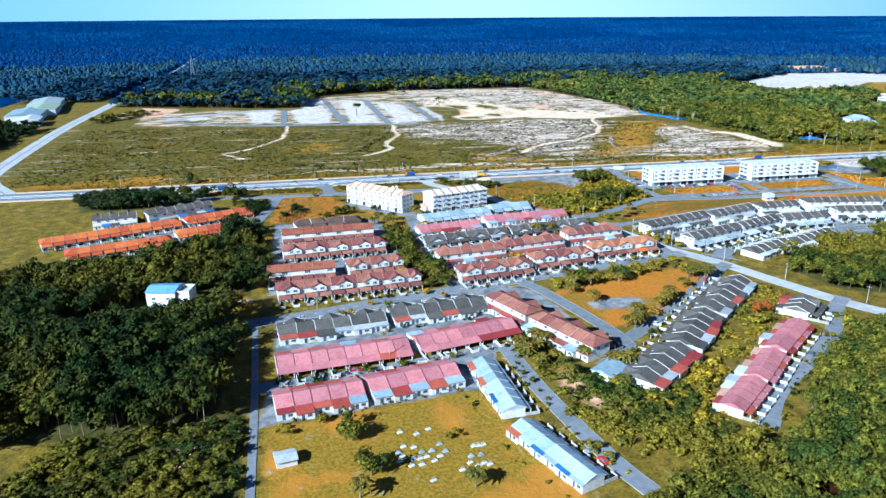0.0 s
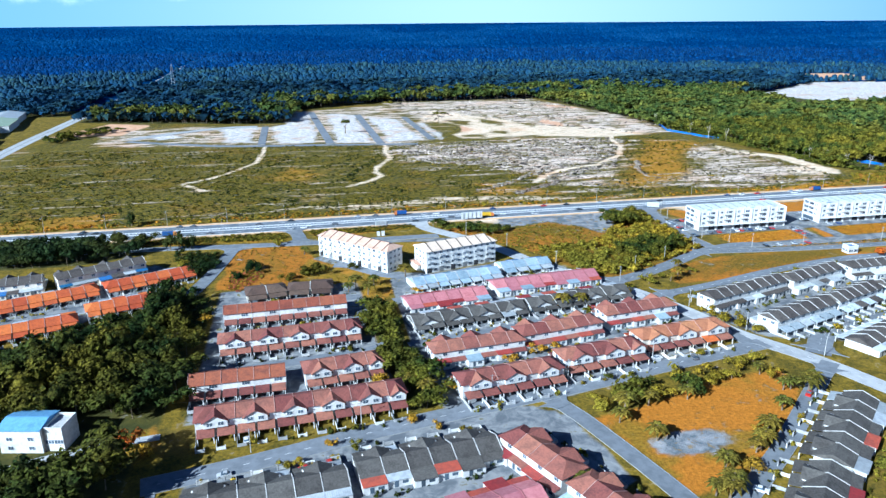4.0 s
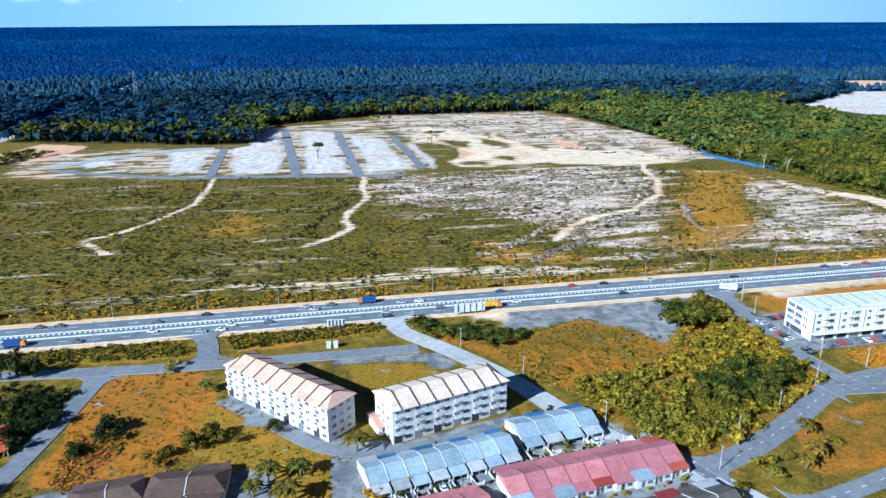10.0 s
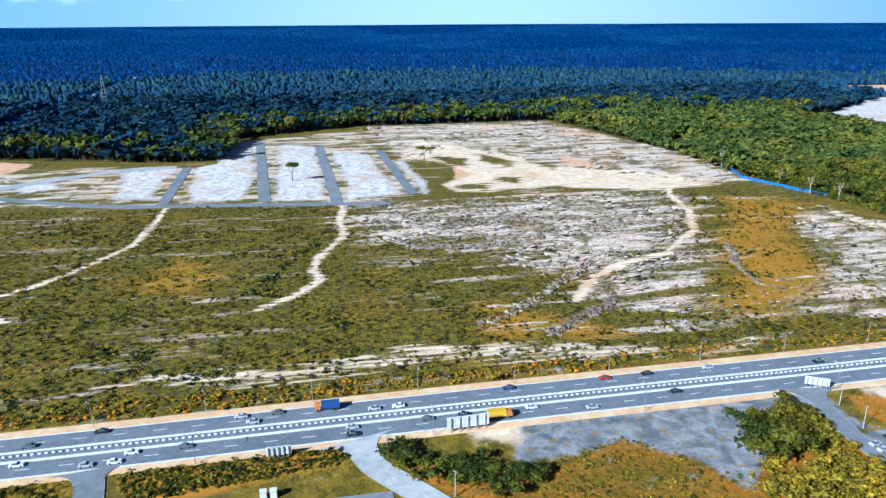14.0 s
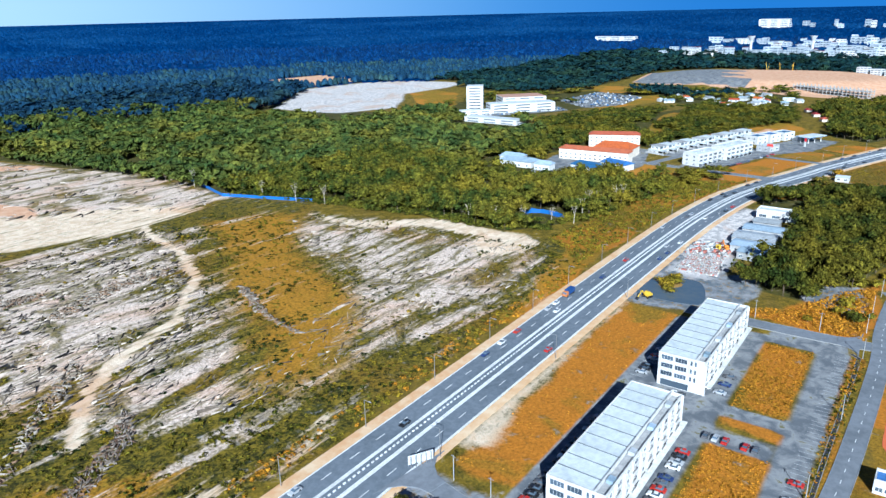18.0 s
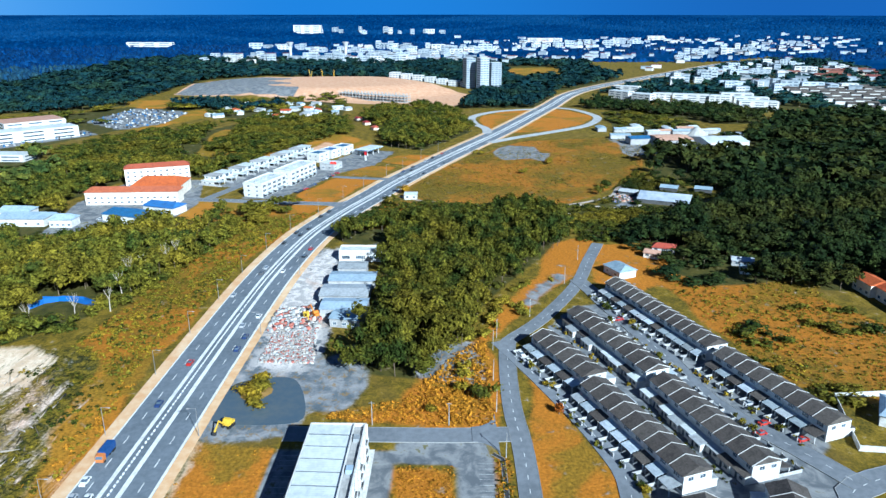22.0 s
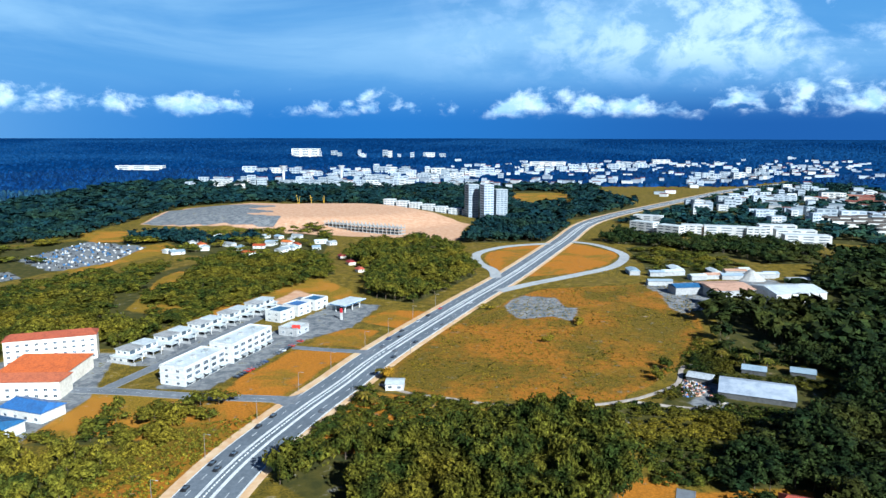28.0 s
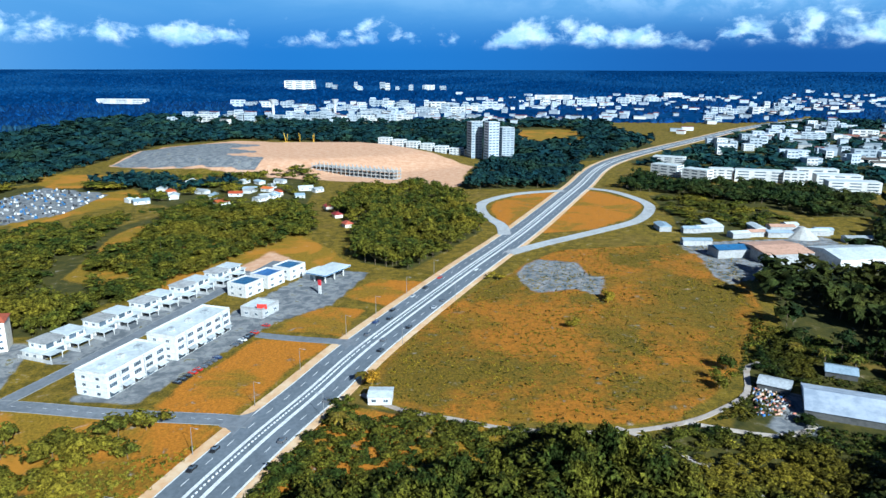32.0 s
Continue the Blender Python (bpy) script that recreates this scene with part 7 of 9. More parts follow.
    shop_block(764, 584, -17, 40, 15, 10.5, 3, "three-storey white shop block beside parked cars")
    for k in range(10):
        t = k / 9
        show_house(749 + 124 * t, 644 - 45 * t, -20, k % 2)
    for x, y in ((838, 580), (855, 572), (872, 563)):
        flat_block("shop_house", "two-storey white building with blue solar roof", "shops", x, y, -25, 15, 13, 7, WHITE, 2, "shop houses", T_ROYAL)
    flat_block("fast_food_shop", "grey flat-roofed restaurant with a red sign", "restaurant", 805, 563, -20, 15, 13, 4.6, GREYWALL, 1)
    solid("sign_board", Mesh().box(-2.6, 2.6, -0.15, 0.15, 0, 2.4), surface("red_sign", (0.6, 0.03, 0.03), (0.45, 0.03, 0.03), 0.5), "red shop sign on the restaurant roof", "sign", pose(798, 560, 4.74, 0, 0, -90))
    station = thing("filling_station", "filling station with a white flat canopy on posts", "filling station", pose(868, 538, 0, 0, 0, -27))
    part("canopy", Mesh().box(-13, 13, -7, 7, 5.2, 6.2), T_WHITE, station)
    part("canopy_band", Mesh().box(-13.1, 13.1, -7.1, 7.1, 5.4, 5.9), T_ROYAL, station)
    for x in (-9, 0, 9):
        for y in (-4, 4):
            part("column", Mesh().box(x - 0.3, x + 0.3, y - 0.3, y + 0.3, 0, 5.2), WHITE, station)
    part("kiosk", Mesh().box(-8, 8, 8, 14, 0, 4), WHITE, station)
    # hospital
    flat_block("hospital_tower", "tall white hospital tower", "hospital", 935, 962, 30, 26, 22, 30, WHITE, 8, far=True)
    flat_block("hospital_wing", "long white hospital wing", "hospital", 940, 895, -45, 86, 26, 11, WHITE, 3, far=True)
    flat_block("hospital_wing", "white hospital wing with a brown flat roof", "hospital", 985, 920, -45, 60, 40, 14, WHITE, 4, roof_m=T_RUST, far=True)
    flat_block("hospital_wing", "low white hospital wing", "hospital", 880, 930, -45, 44, 16, 6, WHITE, 2, far=True)
    flat_block("hospital_wing", "long low white hospital wing by the trees", "hospital", 836, 872, 88, 72, 18, 6, WHITE, 2, far=True)
    # village on the slope
    for k in range(26):
        x, y = 1095 + g.uniform(0, 130), 600 + g.uniform(0, 170)
        if y - 600 > 200 - (x - 1095) * 0.4:
            continue
        gabled_hall("village_house", "village house with a pale sheet roof among trees", "house", x, y, g.uniform(0, 180), g.uniform(9, 15), g.uniform(7, 9), 3.2, 5, WHITE, g.choice((T_ZINC, T_WHITE, T_ZINC, T_BLUE, T_ORANGE)), 0, 2, group="village houses")
    for k in range(3):
        gabled_hall("temple_hut", "small hut with a bright red roof in the clearing", "hut", 1010 + 36 * k, 548 + 14 * k, 30, 8, 7, 3, 5, CREAM, T_RED, 2)
    # half-built block and towers
    frame_ob = thing("unfinished_building", "half-built concrete frame of a long building", "building", pose(1281, 579, land(1281, 579), 0, 0, 63.5))
    for s in range(3):
        part("floor_slab", Mesh().box(-58, 58, -8, 8, s * 4.0, s * 4.0 + 0.5), CONCRETE, frame_ob)
        cols = Mesh()
        for k in range(20):
            for y in (-7.5, 0, 7.5):
                cols.box(-57 + 6 * k - 0.3, -57 + 6 * k + 0.3, y - 0.3, y + 0.3, s * 4.0 + 0.5, s * 4.0 + 4.0)
        part("column_row", cols, CONCRETE, frame_ob)
    for x, y, h, w in ((1450, 436, 50, 16), (1424, 414, 52, 15), (1436, 394, 44, 18)):
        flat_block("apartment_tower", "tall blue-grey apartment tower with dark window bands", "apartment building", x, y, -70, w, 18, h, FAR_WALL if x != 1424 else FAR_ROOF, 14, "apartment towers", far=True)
    for k in range(7):
        t = k / 6
        flat_block("white_terrace", "row of white three-storey town houses", "houses", 1468 + 44 * t, 440 + 126 * t, 70, 17, 14, 10, WHITE, 3, "white town houses", far=True)
    for x, y, t, l, d, h in ((1299, 212, 45, 34, 16, 13), (1262, 188, 45, 30, 16, 13), (1268, 160, 75, 26, 16, 13), (1255, 122, 75, 52, 16, 13), (1242, 90, 75, 22, 16, 13),
                             (1262, 56, 80, 44, 16, 14), (1230, 48, 80, 46, 16, 12), (1185, 56, 80, 50, 18, 12), (1400, 180, 60, 40, 16, 10)):
        flat_block("shop_block", "white four-storey shop block with flat roof", "shops", x, y, t, l, d, h, WHITE, 4, "distant shop blocks", far=True)
    # the town along the horizon
    spans = ((2067, 1098, 2075, 918, 14, 12), (2443, 1085, 2466, 915, 10, 14), (2082, 855, 2105, 562, 30, 13), (2487, 728, 2362, 339, 36, 16), (2520, 265, 2739, -197, 30, 16),
             (2300, 850, 2250, 450, 26, 13), (1531, 86, 1974, -333, 22, 10), (1640, 60, 1900, -420, 16, 10), (1400, 20, 1500, -200, 18, 9), (2150, -100, 2500, -500, 22, 14), (3300, 1150, 3250, 500, 16, 22))
    for ax, ay, bx, by, count, h in spans:
        for k in range(count):
            t = (k + g.uniform(0.1, 0.9)) / count
            x, y = ax + (bx - ax) * t + g.uniform(-70, 70), ay + (by - ay) * t + g.uniform(-16, 16)
            if line_distance(np.array([x]), np.array([y]), HIGHWAY)[0] < 48:
                continue
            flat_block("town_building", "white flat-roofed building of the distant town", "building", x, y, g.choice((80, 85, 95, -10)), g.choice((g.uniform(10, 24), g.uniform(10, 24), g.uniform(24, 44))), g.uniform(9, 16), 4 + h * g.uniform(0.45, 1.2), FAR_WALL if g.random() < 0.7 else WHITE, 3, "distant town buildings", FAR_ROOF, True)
    for x, y in ((2200, 905), (2230, 760)):
        tank = thing("water_tower", "white water tower with a flared bowl above the town", "water tower", pose(x, y, land(x, y)))
        part("shaft", Mesh().tube(0, 0, -2, 26, 3.2, 3.2, 10), WHITE, tank)
        part("bowl", Mesh().tube(0, 0, 26, 38, 3.4, 10, 12), WHITE, tank)
    flat_block("far_block", "large white block beyond the town", "building", 3230, 1060, 90, 110, 40, 34, WHITE, 5, far=True)
    for x, y, l in ((2480, 1400, 140), (2800, 150, 120), (2900, -260, 60)):
        flat_block("far_block", "long white building beyond the woods", "building", x, y, 90, l, 24, 16, WHITE, 3, far=True)
    # estate to the far south-east
    for a in range(5):
        for b in range(9):
            x, y = 1180 + 34 * b + 10 * a, -90 - 34 * a + g.uniform(-3, 3)
            gabled_hall("estate_house", "row of white houses with grey roofs", "houses", x, y, 85, 26, 10, 5, 7.5, WHITE, T_SLATE, group="distant estate")
    for k in range(16):
        x, y = 1560 + g.uniform(0, 240), -330 + g.uniform(-90, 90)
        gabled_hall("estate_house", "houses with red-brown roofs", "houses", x, y, 60, 26, 12, 5, 8, CREAM, T_MAROON, group="distant estate")
    # small houses and sheds that fill the town and its outskirts
    for k, (ax, ay, bx, by, wide, count) in enumerate(((1500, -60, 1900, -420, 90, 45), (1760, 40, 2350, -420, 80, 46), (2100, 420, 2200, -40, 60, 40), (2120, 1050, 2130, 420, 45, 70), (2420, 900, 2500, -150, 70, 70), (2750, 500, 2850, -500, 90, 60), (2350, -420, 2900, -900, 120, 70))):
        small = Mesh()
        for _ in range(count):
            t, s = g.random(), g.gauss(0, wide)
            x, y = ax + (bx - ax) * t + s, ay + (by - ay) * t + s * 0.4
            a, l, d, h, z = radians(g.choice((80, 85, -10, 60))), g.uniform(5, 14), g.uniform(4, 7), g.uniform(5, 12), land(x, y)
            if line_distance(np.array([x]), np.array([y]), HIGHWAY)[0] < 48:
                continue
            c, n = math.cos(a), math.sin(a)
            small.prism([(x + u * c - v * n, y + u * n + v * c) for u, v in ((-l, -d), (l, -d), (l, d), (-l, d))], z - 3, z + h, g.choice((0, 0, 0, 0, 1)))
            small.prism([(x + u * c - v * n, y + u * n + v * c) for u, v in ((-l - 0.5, -d - 0.5), (l + 0.5, -d - 0.5), (l + 0.5, d + 0.5), (-l - 0.5, d + 0.5))], z + h, z + h + 0.8, g.choice((2, 2, 3, 4)))
            take_site(x, y, l, d)
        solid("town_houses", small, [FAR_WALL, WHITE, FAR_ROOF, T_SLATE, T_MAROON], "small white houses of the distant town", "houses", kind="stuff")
    # works to the west of the pale road
    for x, y, l, d, m in ((-345, 1010, 70, 40, T_BLUE), (-345, 1070, 70, 40, surface("pale_green_roof_sheets", (0.34, 0.42, 0.30), (0.26, 0.33, 0.24), 0.6, ribs=0.8)), (-400, 960, 60, 34, T_ZINC), (-360, 1140, 80, 40, T_ZINC), (-320, 945, 40, 22, T_WHITE)):
        gabled_hall("factory_hall", "white factory hall with a pale sheet roof", "factory", x, y, 100, l, d, 8, 11, WHITE, m)


small_places()

# ---- woods ----
CROWN_KINDS = {"NEAR": NEAR, "MID": MID, "FAR": FAR, "VFAR": VFAR, "BUSH": BUSH, "BUSH + MID": BUSH + MID}
LEAF_KINDS = {"LEAF": LEAF, "LEAF_WEST": LEAF_WEST, "LEAF_DARK": LEAF_DARK, "LEAF_FAR": LEAF_FAR, "LEAF_HAZE_TEAL": LEAF_HAZE_TEAL, "LEAF_NORTH": LEAF_NORTH, "LEAF_BUSH": LEAF_BUSH}
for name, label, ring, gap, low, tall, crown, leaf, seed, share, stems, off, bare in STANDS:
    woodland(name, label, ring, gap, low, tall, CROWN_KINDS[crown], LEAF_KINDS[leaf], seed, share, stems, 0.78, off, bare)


# open ground round the far towns: lines with a half width
FAR_CLEAR = [(2100, 1100, 2300, 200, 110), (2150, -60, 2500, -700, 90)]


def distant_forest(name, label, near, far, gap, leaf, seed, tall, shapes):
    """Forest towards the horizon: small domed crowns in rings round the estate, off the roads, pits and town."""
    g = np.random.default_rng(seed)
    n = int((far ** 2 - near ** 2) * 0.5 * radians(172) / gap ** 2)
    r = np.sqrt(g.uniform(near ** 2, far ** 2, n))
    a = np.radians(g.uniform(-42, 130, n))
    x, y = 250 + r * np.cos(a), 350 + r * np.sin(a)
    keep = (y > 1540) | (x > 2060) | ((y > 1255) & ((x > 1010) | (x < -420)))
    keep &= (line_distance(x, y, HIGHWAY) > 26) & (line_distance(x, y, WEST_ROAD) > 14) & (weight(x, y, FOREST_FAR_GAPS, 10) < 0.5)
    keep &= fbm(x, y, 160, 3) > 0.22
    keep &= g.uniform(0, 1, n) < np.clip((r - near) / 100, 0.1, 1) * np.clip((far - r) / 100, 0.1, 1)
    for ax, ay, bx, by, w in FAR_CLEAR:
        keep &= line_distance(x, y, [(ax, ay), (bx, by)]) > w
    x, y = x[keep], y[keep]
    free = off_sites(x, y)
    x, y = x[free], y[free]
    h = g.uniform(0.6, 1.0, x.size) * tall * (0.6 + 0.8 * fbm(x, y, 90, 8))
    rad = gap * g.uniform(0.36, 0.66, x.size)
    v, t = join_crowns(shapes, x, y, terrain(x, y) - 0.5, rad, h, g)
    d = mesh_from(name, v, t, [leaf])
    d.polygons.foreach_set("use_smooth", np.ones(len(t), bool))
    tagged(new(name, d), label, "forest", kind="stuff")


def dome_arrays(seed):
    """An uneven dome of few faces."""
    g = np.random.default_rng(seed)
    v = [(0.1, 0, 0.95)] + [(g.uniform(0.45, 0.7) * math.cos(b), g.uniform(0.45, 0.7) * math.sin(b), g.uniform(0.7, 0.9)) for b in np.arange(5) * 1.2566]
    v += [(g.uniform(0.8, 1.1) * math.cos(b), g.uniform(0.8, 1.1) * math.sin(b), g.uniform(0.1, 0.35)) for b in np.arange(5) * 1.2566 + 0.6]
    t = []
    for k in range(5):
        m = (k + 1) % 5
        t += [(0, 1 + k, 1 + m), (1 + k, 6 + k, 1 + m), (1 + m, 6 + k, 6 + m)]
    return np.array(v, float), np.array(t)


DOMES = [dome_arrays(s) for s in range(5)]
TENTS = [(np.array([(0.15, 0, 1)] + [(math.cos(b), math.sin(b), 0.25 * (k % 2)) for k, b in enumerate(np.arange(5) * 1.2566)]), np.array([(0, 1 + k, 1 + (k + 1) % 5) for k in range(5)]))]
distant_forest("distant_forest", "haze-tinted blue-green forest beyond the cleared land", 900, 1800, 12.6, LEAF_FAR, 5, 16, DOMES)
distant_forest("distant_forest", "haze-blue forest towards the horizon", 1700, 2500, 16.0, LEAF_HAZE_BLUE, 6, 14, TENTS)
distant_forest("distant_forest", "haze-blue forest on the horizon", 2400, 4300, 21.0, far_wood_material(), 7, 13, TENTS)

# ---- single trees and palms ----
CROWNS = {}


def crown_data(leaf, k, squash=1.0):
    key = (leaf.name, k)
    if key not in CROWNS:
        v, t = NEAR[k]
        v = v / (1, 1, v[:, 2].max())
        CROWNS[key] = mesh_from("crown", v, t, [leaf])
    return CROWNS[key]


def trunk_mesh():
    """A tapered trunk with three limbs, one metre high."""
    m = Mesh().tube(0, 0, 0, 0.55, 0.05, 0.035, 7)
    for a in (0.3, 2.4, 4.5):
        m.tube(0, 0, 0.5, 1.0, 0.032, 0.012, 5, lean=(0.28 * math.cos(a), 0.28 * math.sin(a)))
    return m.data("trunk", [BARK])


TRUNK = trunk_mesh()


def tree(x, y, h, r, leaf, label="broad leafy tree beside the houses", split=0.3, name="tree"):
    g = random.Random(int(x * 31 + y * 17))
    ob = thing(name, label, "tree", pose(x, y, land(x, y), 0, 0, g.uniform(0, 360)))
    part("trunk", TRUNK, None, ob, at=Matrix.Diagonal((h * 0.75, h * 0.75, h * 0.75, 1)))
    part("crown", crown_data(leaf, g.randrange(6)), None, ob, at=Matrix.Translation((0, 0, h * split)) @ Matrix.Diagonal((r, r, h * (1 - split), 1)))
    return ob


def palm_meshes():
    trunk = Mesh()
    for k in range(4):
        trunk.tube(0.06 * k, 0, k * 1.2, k * 1.2 + 1.2, 0.22 - 0.02 * k, 0.2 - 0.02 * k, 7, lean=(0.06, 0))
    fronds = Mesh()
    for k in range(22):
        a = 2 * math.pi * k / 22 + 0.3 * (k % 2)
        rise, reach = (0.9 if k % 3 else 1.7), (2.9 if k % 3 else 2.3)
        last = None
        for s in range(5):
            t = s / 4
            rr, z, w = reach * t, rise * t - 2.3 * t * t * (1 if k % 3 else 0.8), 0.55 * math.sin(math.pi * min(0.15 + 0.85 * t, 0.97))
            c = (0.25 + rr * math.cos(a), rr * math.sin(a), 4.7 + z)
            side = (-math.sin(a) * w, math.cos(a) * w)
            pts = ((c[0] - side[0], c[1] - side[1], c[2] - 0.25 * w), c, (c[0] + side[0], c[1] + side[1], c[2] - 0.25 * w))
            if last:
                fronds.face([last[0], last[1], pts[1], pts[0]]), fronds.face([last[1], last[2], pts[2], pts[1]])
            last = pts
    return trunk.data("palm_trunk", [BARK]), fronds.data("fronds", [LEAF_PALM])


PALM_TRUNK, PALM_FRONDS = palm_meshes()


def palm(x, y, s=1.0):
    ob = thing("palm_tree", "palm with a slim trunk and drooping yellow-green fronds", "palm", pose(x, y, land(x, y), 0, 0, (x * 37 + y * 11) % 360), "palms")
    ob.scale = (s * 1.1, s * 1.1, s * 0.82)
    part("trunk", PALM_TRUNK, None, ob), part("fronds", PALM_FRONDS, None, ob)


def plant_singles():
    for x, y in ((78, 240), (84, 238), (90, 244), (108, 222), (112, 218), (100, 228), (186, 300), (174, 288), (160, 276), (137, 262), (118, 292), (131, 250), (128, 252), (134, 253), (155, 270), (193, 299), (190, 296), (86, 247), (94, 260), (79, 234), (123, 299), (132, 300), (182, 312), (183, 300), (151, 268), (125, 280), (147, 301), (41, 162), (9, 164),
                 (70, 443), (20, 490), (40, 427), (44, 433), (49, 422), (53, 434), (204, 412), (198, 408), (210, 424), (134, 387), (143, 388), (105, 205), (88, 214), (82, 226), (722, 499), (684, 503), (680, 497),
                 (742, 290), (748, 300), (755, 310), (563, 300), (56, 330), (60, 322), (64, 336)):
        palm(x, y, 1.1 + 0.55 * ((x * 7 + y * 3) % 10) / 10)
    for x, y, h, r in ((8, 193, 7.5, 4.6), (12, 176, 7.5, 4.4), (-11, 199, 3, 2), (0, 204, 3.4, 2.4), (133, 311, 5.5, 4), (162, 311, 5, 3.4), (186, 322, 4.6, 3), (150, 314, 5, 3.6), (9, 192, 6.5, 4), (13, 173, 7, 3.4), (39, 187, 2.6, 1.8), (5, 510, 3.4, 3), (-44, 482, 5, 3.4), (144, 570, 5, 2),
                       (125, 305, 8, 5.6), (131, 307, 7.5, 5), (150, 307, 7, 5), (138, 305, 5, 3.6), (160, 309, 4, 3), (170, 311, 4, 3), (178, 318, 5, 3.4), (115, 300, 5, 4), (184, 309, 4, 2.6), (433, 450, 6, 4.4), (424, 466, 3, 2.4), (463, 472, 5, 3), (437, 455, 5, 3),
                       (186, 407, 4, 3.4), (196, 413, 3, 2.4), (214, 418, 3, 2.6), (168, 396, 4, 3), (177, 384, 4, 3), (172, 402, 3.5, 2.6), (832, 377, 5, 5), (788, 404, 4, 4), (740, 346, 7, 5), (722, 355, 6, 5), (868, 436, 4, 4), (199, 350, 5, 4),  (196, 357, 5, 3.6), (193, 364, 4, 3.2), (203, 345, 4, 3)):
        tree(x, y, h, r, LEAF if h > 5.4 else LEAF_BUSH, "rounded olive-green tree on open grass", 0.18)
    for x, y, h, r in ((44, 333, 5, 3.4), (49, 382, 5, 3.2), (109, 345, 4, 2.6), (116, 347, 3.6, 2.4), (80, 424, 3.4, 2.8), (144, 260, 4, 3), (158, 275, 4, 3), (70, 324, 4, 3), (73, 420, 3, 3), (97, 341, 3, 2.4), (140, 330, 3, 1.8), (-29, 305, 4, 3), (-24, 404, 4, 3), (148, 445, 4, 3),
                       (60, 300, 2.6, 1.8), (25, 298, 2.4, 1.8), (721, 495, 7, 4.2), (52, 306, 3, 2.4), (134, 386, 2.8, 2.2), (104, 392, 2.8, 2)):
        tree(x, y, h, r, LEAF_GOLD, "small golden-leaved tree in a garden", 0.15, "garden_tree")
    for x, y, h, r in ((189, 252, 7, 3), (-36, 308, 8, 3.4), (424, 424, 4, 2), (328, 420, 5, 3), (300, 402, 4, 3)):
        tree(x, y, h, r, LEAF_RUST, "tree with rust-red leaves", 0.2, "red_leaved_tree")
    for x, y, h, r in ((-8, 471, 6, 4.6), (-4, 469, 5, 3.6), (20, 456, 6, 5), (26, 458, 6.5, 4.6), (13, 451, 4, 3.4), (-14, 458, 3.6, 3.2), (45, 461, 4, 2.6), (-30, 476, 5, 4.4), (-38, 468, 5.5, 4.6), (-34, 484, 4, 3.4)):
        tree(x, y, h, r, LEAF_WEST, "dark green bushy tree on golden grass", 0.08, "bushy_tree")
    for x, y, h, r in ((437, 528, 3.4, 6.5), (430, 527, 2.6, 4.5), (444, 528, 3, 5)):
        tree(x, y, h, r, LEAF_BUSH, "broad low olive bush on an islet in the pond", 0.0, "bush")
    for x, y in ((-55, 515), (-50, 516), (-44, 515), (-88, 574)):
        tree(x, y, 10, 4.0, LEAF_DARK, "dense dark green rounded tree beside the highway", 0.06, "roadside_tree")
    for x, y, h in ((72, 933, 17), (194, 1001, 14), (150, 1150, 12)):
        tree(x, y, h, 6, LEAF, "tall slender tree alone on cleared land", 0.66, "lone_tree")
    # small garden trees along the terraces
    g = random.Random(11)
    for style, p, q, count in TERRACES[:53]:
        p, q = Vector(p), Vector(q)
        d = (q - p).normalized()
        front = Vector((d.y, -d.x))
        for k in range(1 + count // 5):
            at = p + (q - p) * g.uniform(0.05, 0.95) + front * g.choice((13.6, 13.9, 12.6))
            s = g.uniform(1.8, 3.4)
            tree(at.x, at.y, s, s * 0.6, g.choice((LEAF, LEAF, LEAF_BUSH)), "small clipped tree at a garden wall", 0.15, "garden_tree")


plant_singles()

# ---- vehicles ----
CAR_PAINTS = [("white", (0.75, 0.75, 0.75)), ("silver", (0.42, 0.43, 0.45)), ("black", (0.02, 0.02, 0.022)), ("dark blue", (0.03, 0.05, 0.14)), ("red", (0.42, 0.03, 0.02)), ("grey", (0.12, 0.12, 0.13))]
CARS = {}
WHEEL = None


def car_templates():
    wheel = Mesh()
    k = 10
    ring = [(0.31 * math.cos(2 * math.pi * a / k), 0.31 * math.sin(2 * math.pi * a / k)) for a in range(k)]
    wheel.along_y(ring, -0.1, 0.1)
    wheel_d = wheel.data("wheel", [TYRE])
    cabin = Mesh()
    low, high = [(-1.35, -0.78), (0.85, -0.78), (0.85, 0.78), (-1.35, 0.78)], [(-0.95, -0.62), (0.2, -0.62), (0.2, 0.62), (-0.95, 0.62)]
    cabin.v = [(x, y, 0.92) for x, y in low] + [(x, y, 1.44) for x, y in high]
    cabin.f = [(0, 1, 5, 4), (1, 2, 6, 5), (2, 3, 7, 6), (3, 0, 4, 7), (4, 5, 6, 7)]
    cabin.m = [1, 1, 1, 1, 0]
    out = []
    for name, c in CAR_PAINTS:
        paint = surface("car_paint_" + name.replace(" ", "_"), c, tuple(v * 0.8 for v in c), 0.3, 3.0, 0.5, spread=0.05, spec=0.6)
        body = Mesh().along_y([(-2.1, 0.32), (-2.0, 0.22), (2.0, 0.22), (2.12, 0.34), (2.1, 0.62), (1.9, 0.76), (0.9, 0.93), (-1.4, 0.95), (-2.05, 0.86), (-2.12, 0.6)], -0.84, 0.84)
        out.append((name, body.data("car_body", [paint]), cabin.data("cabin", [paint, GLASS])))
    return wheel_d, out


WHEEL, CAR_SET = car_templates()


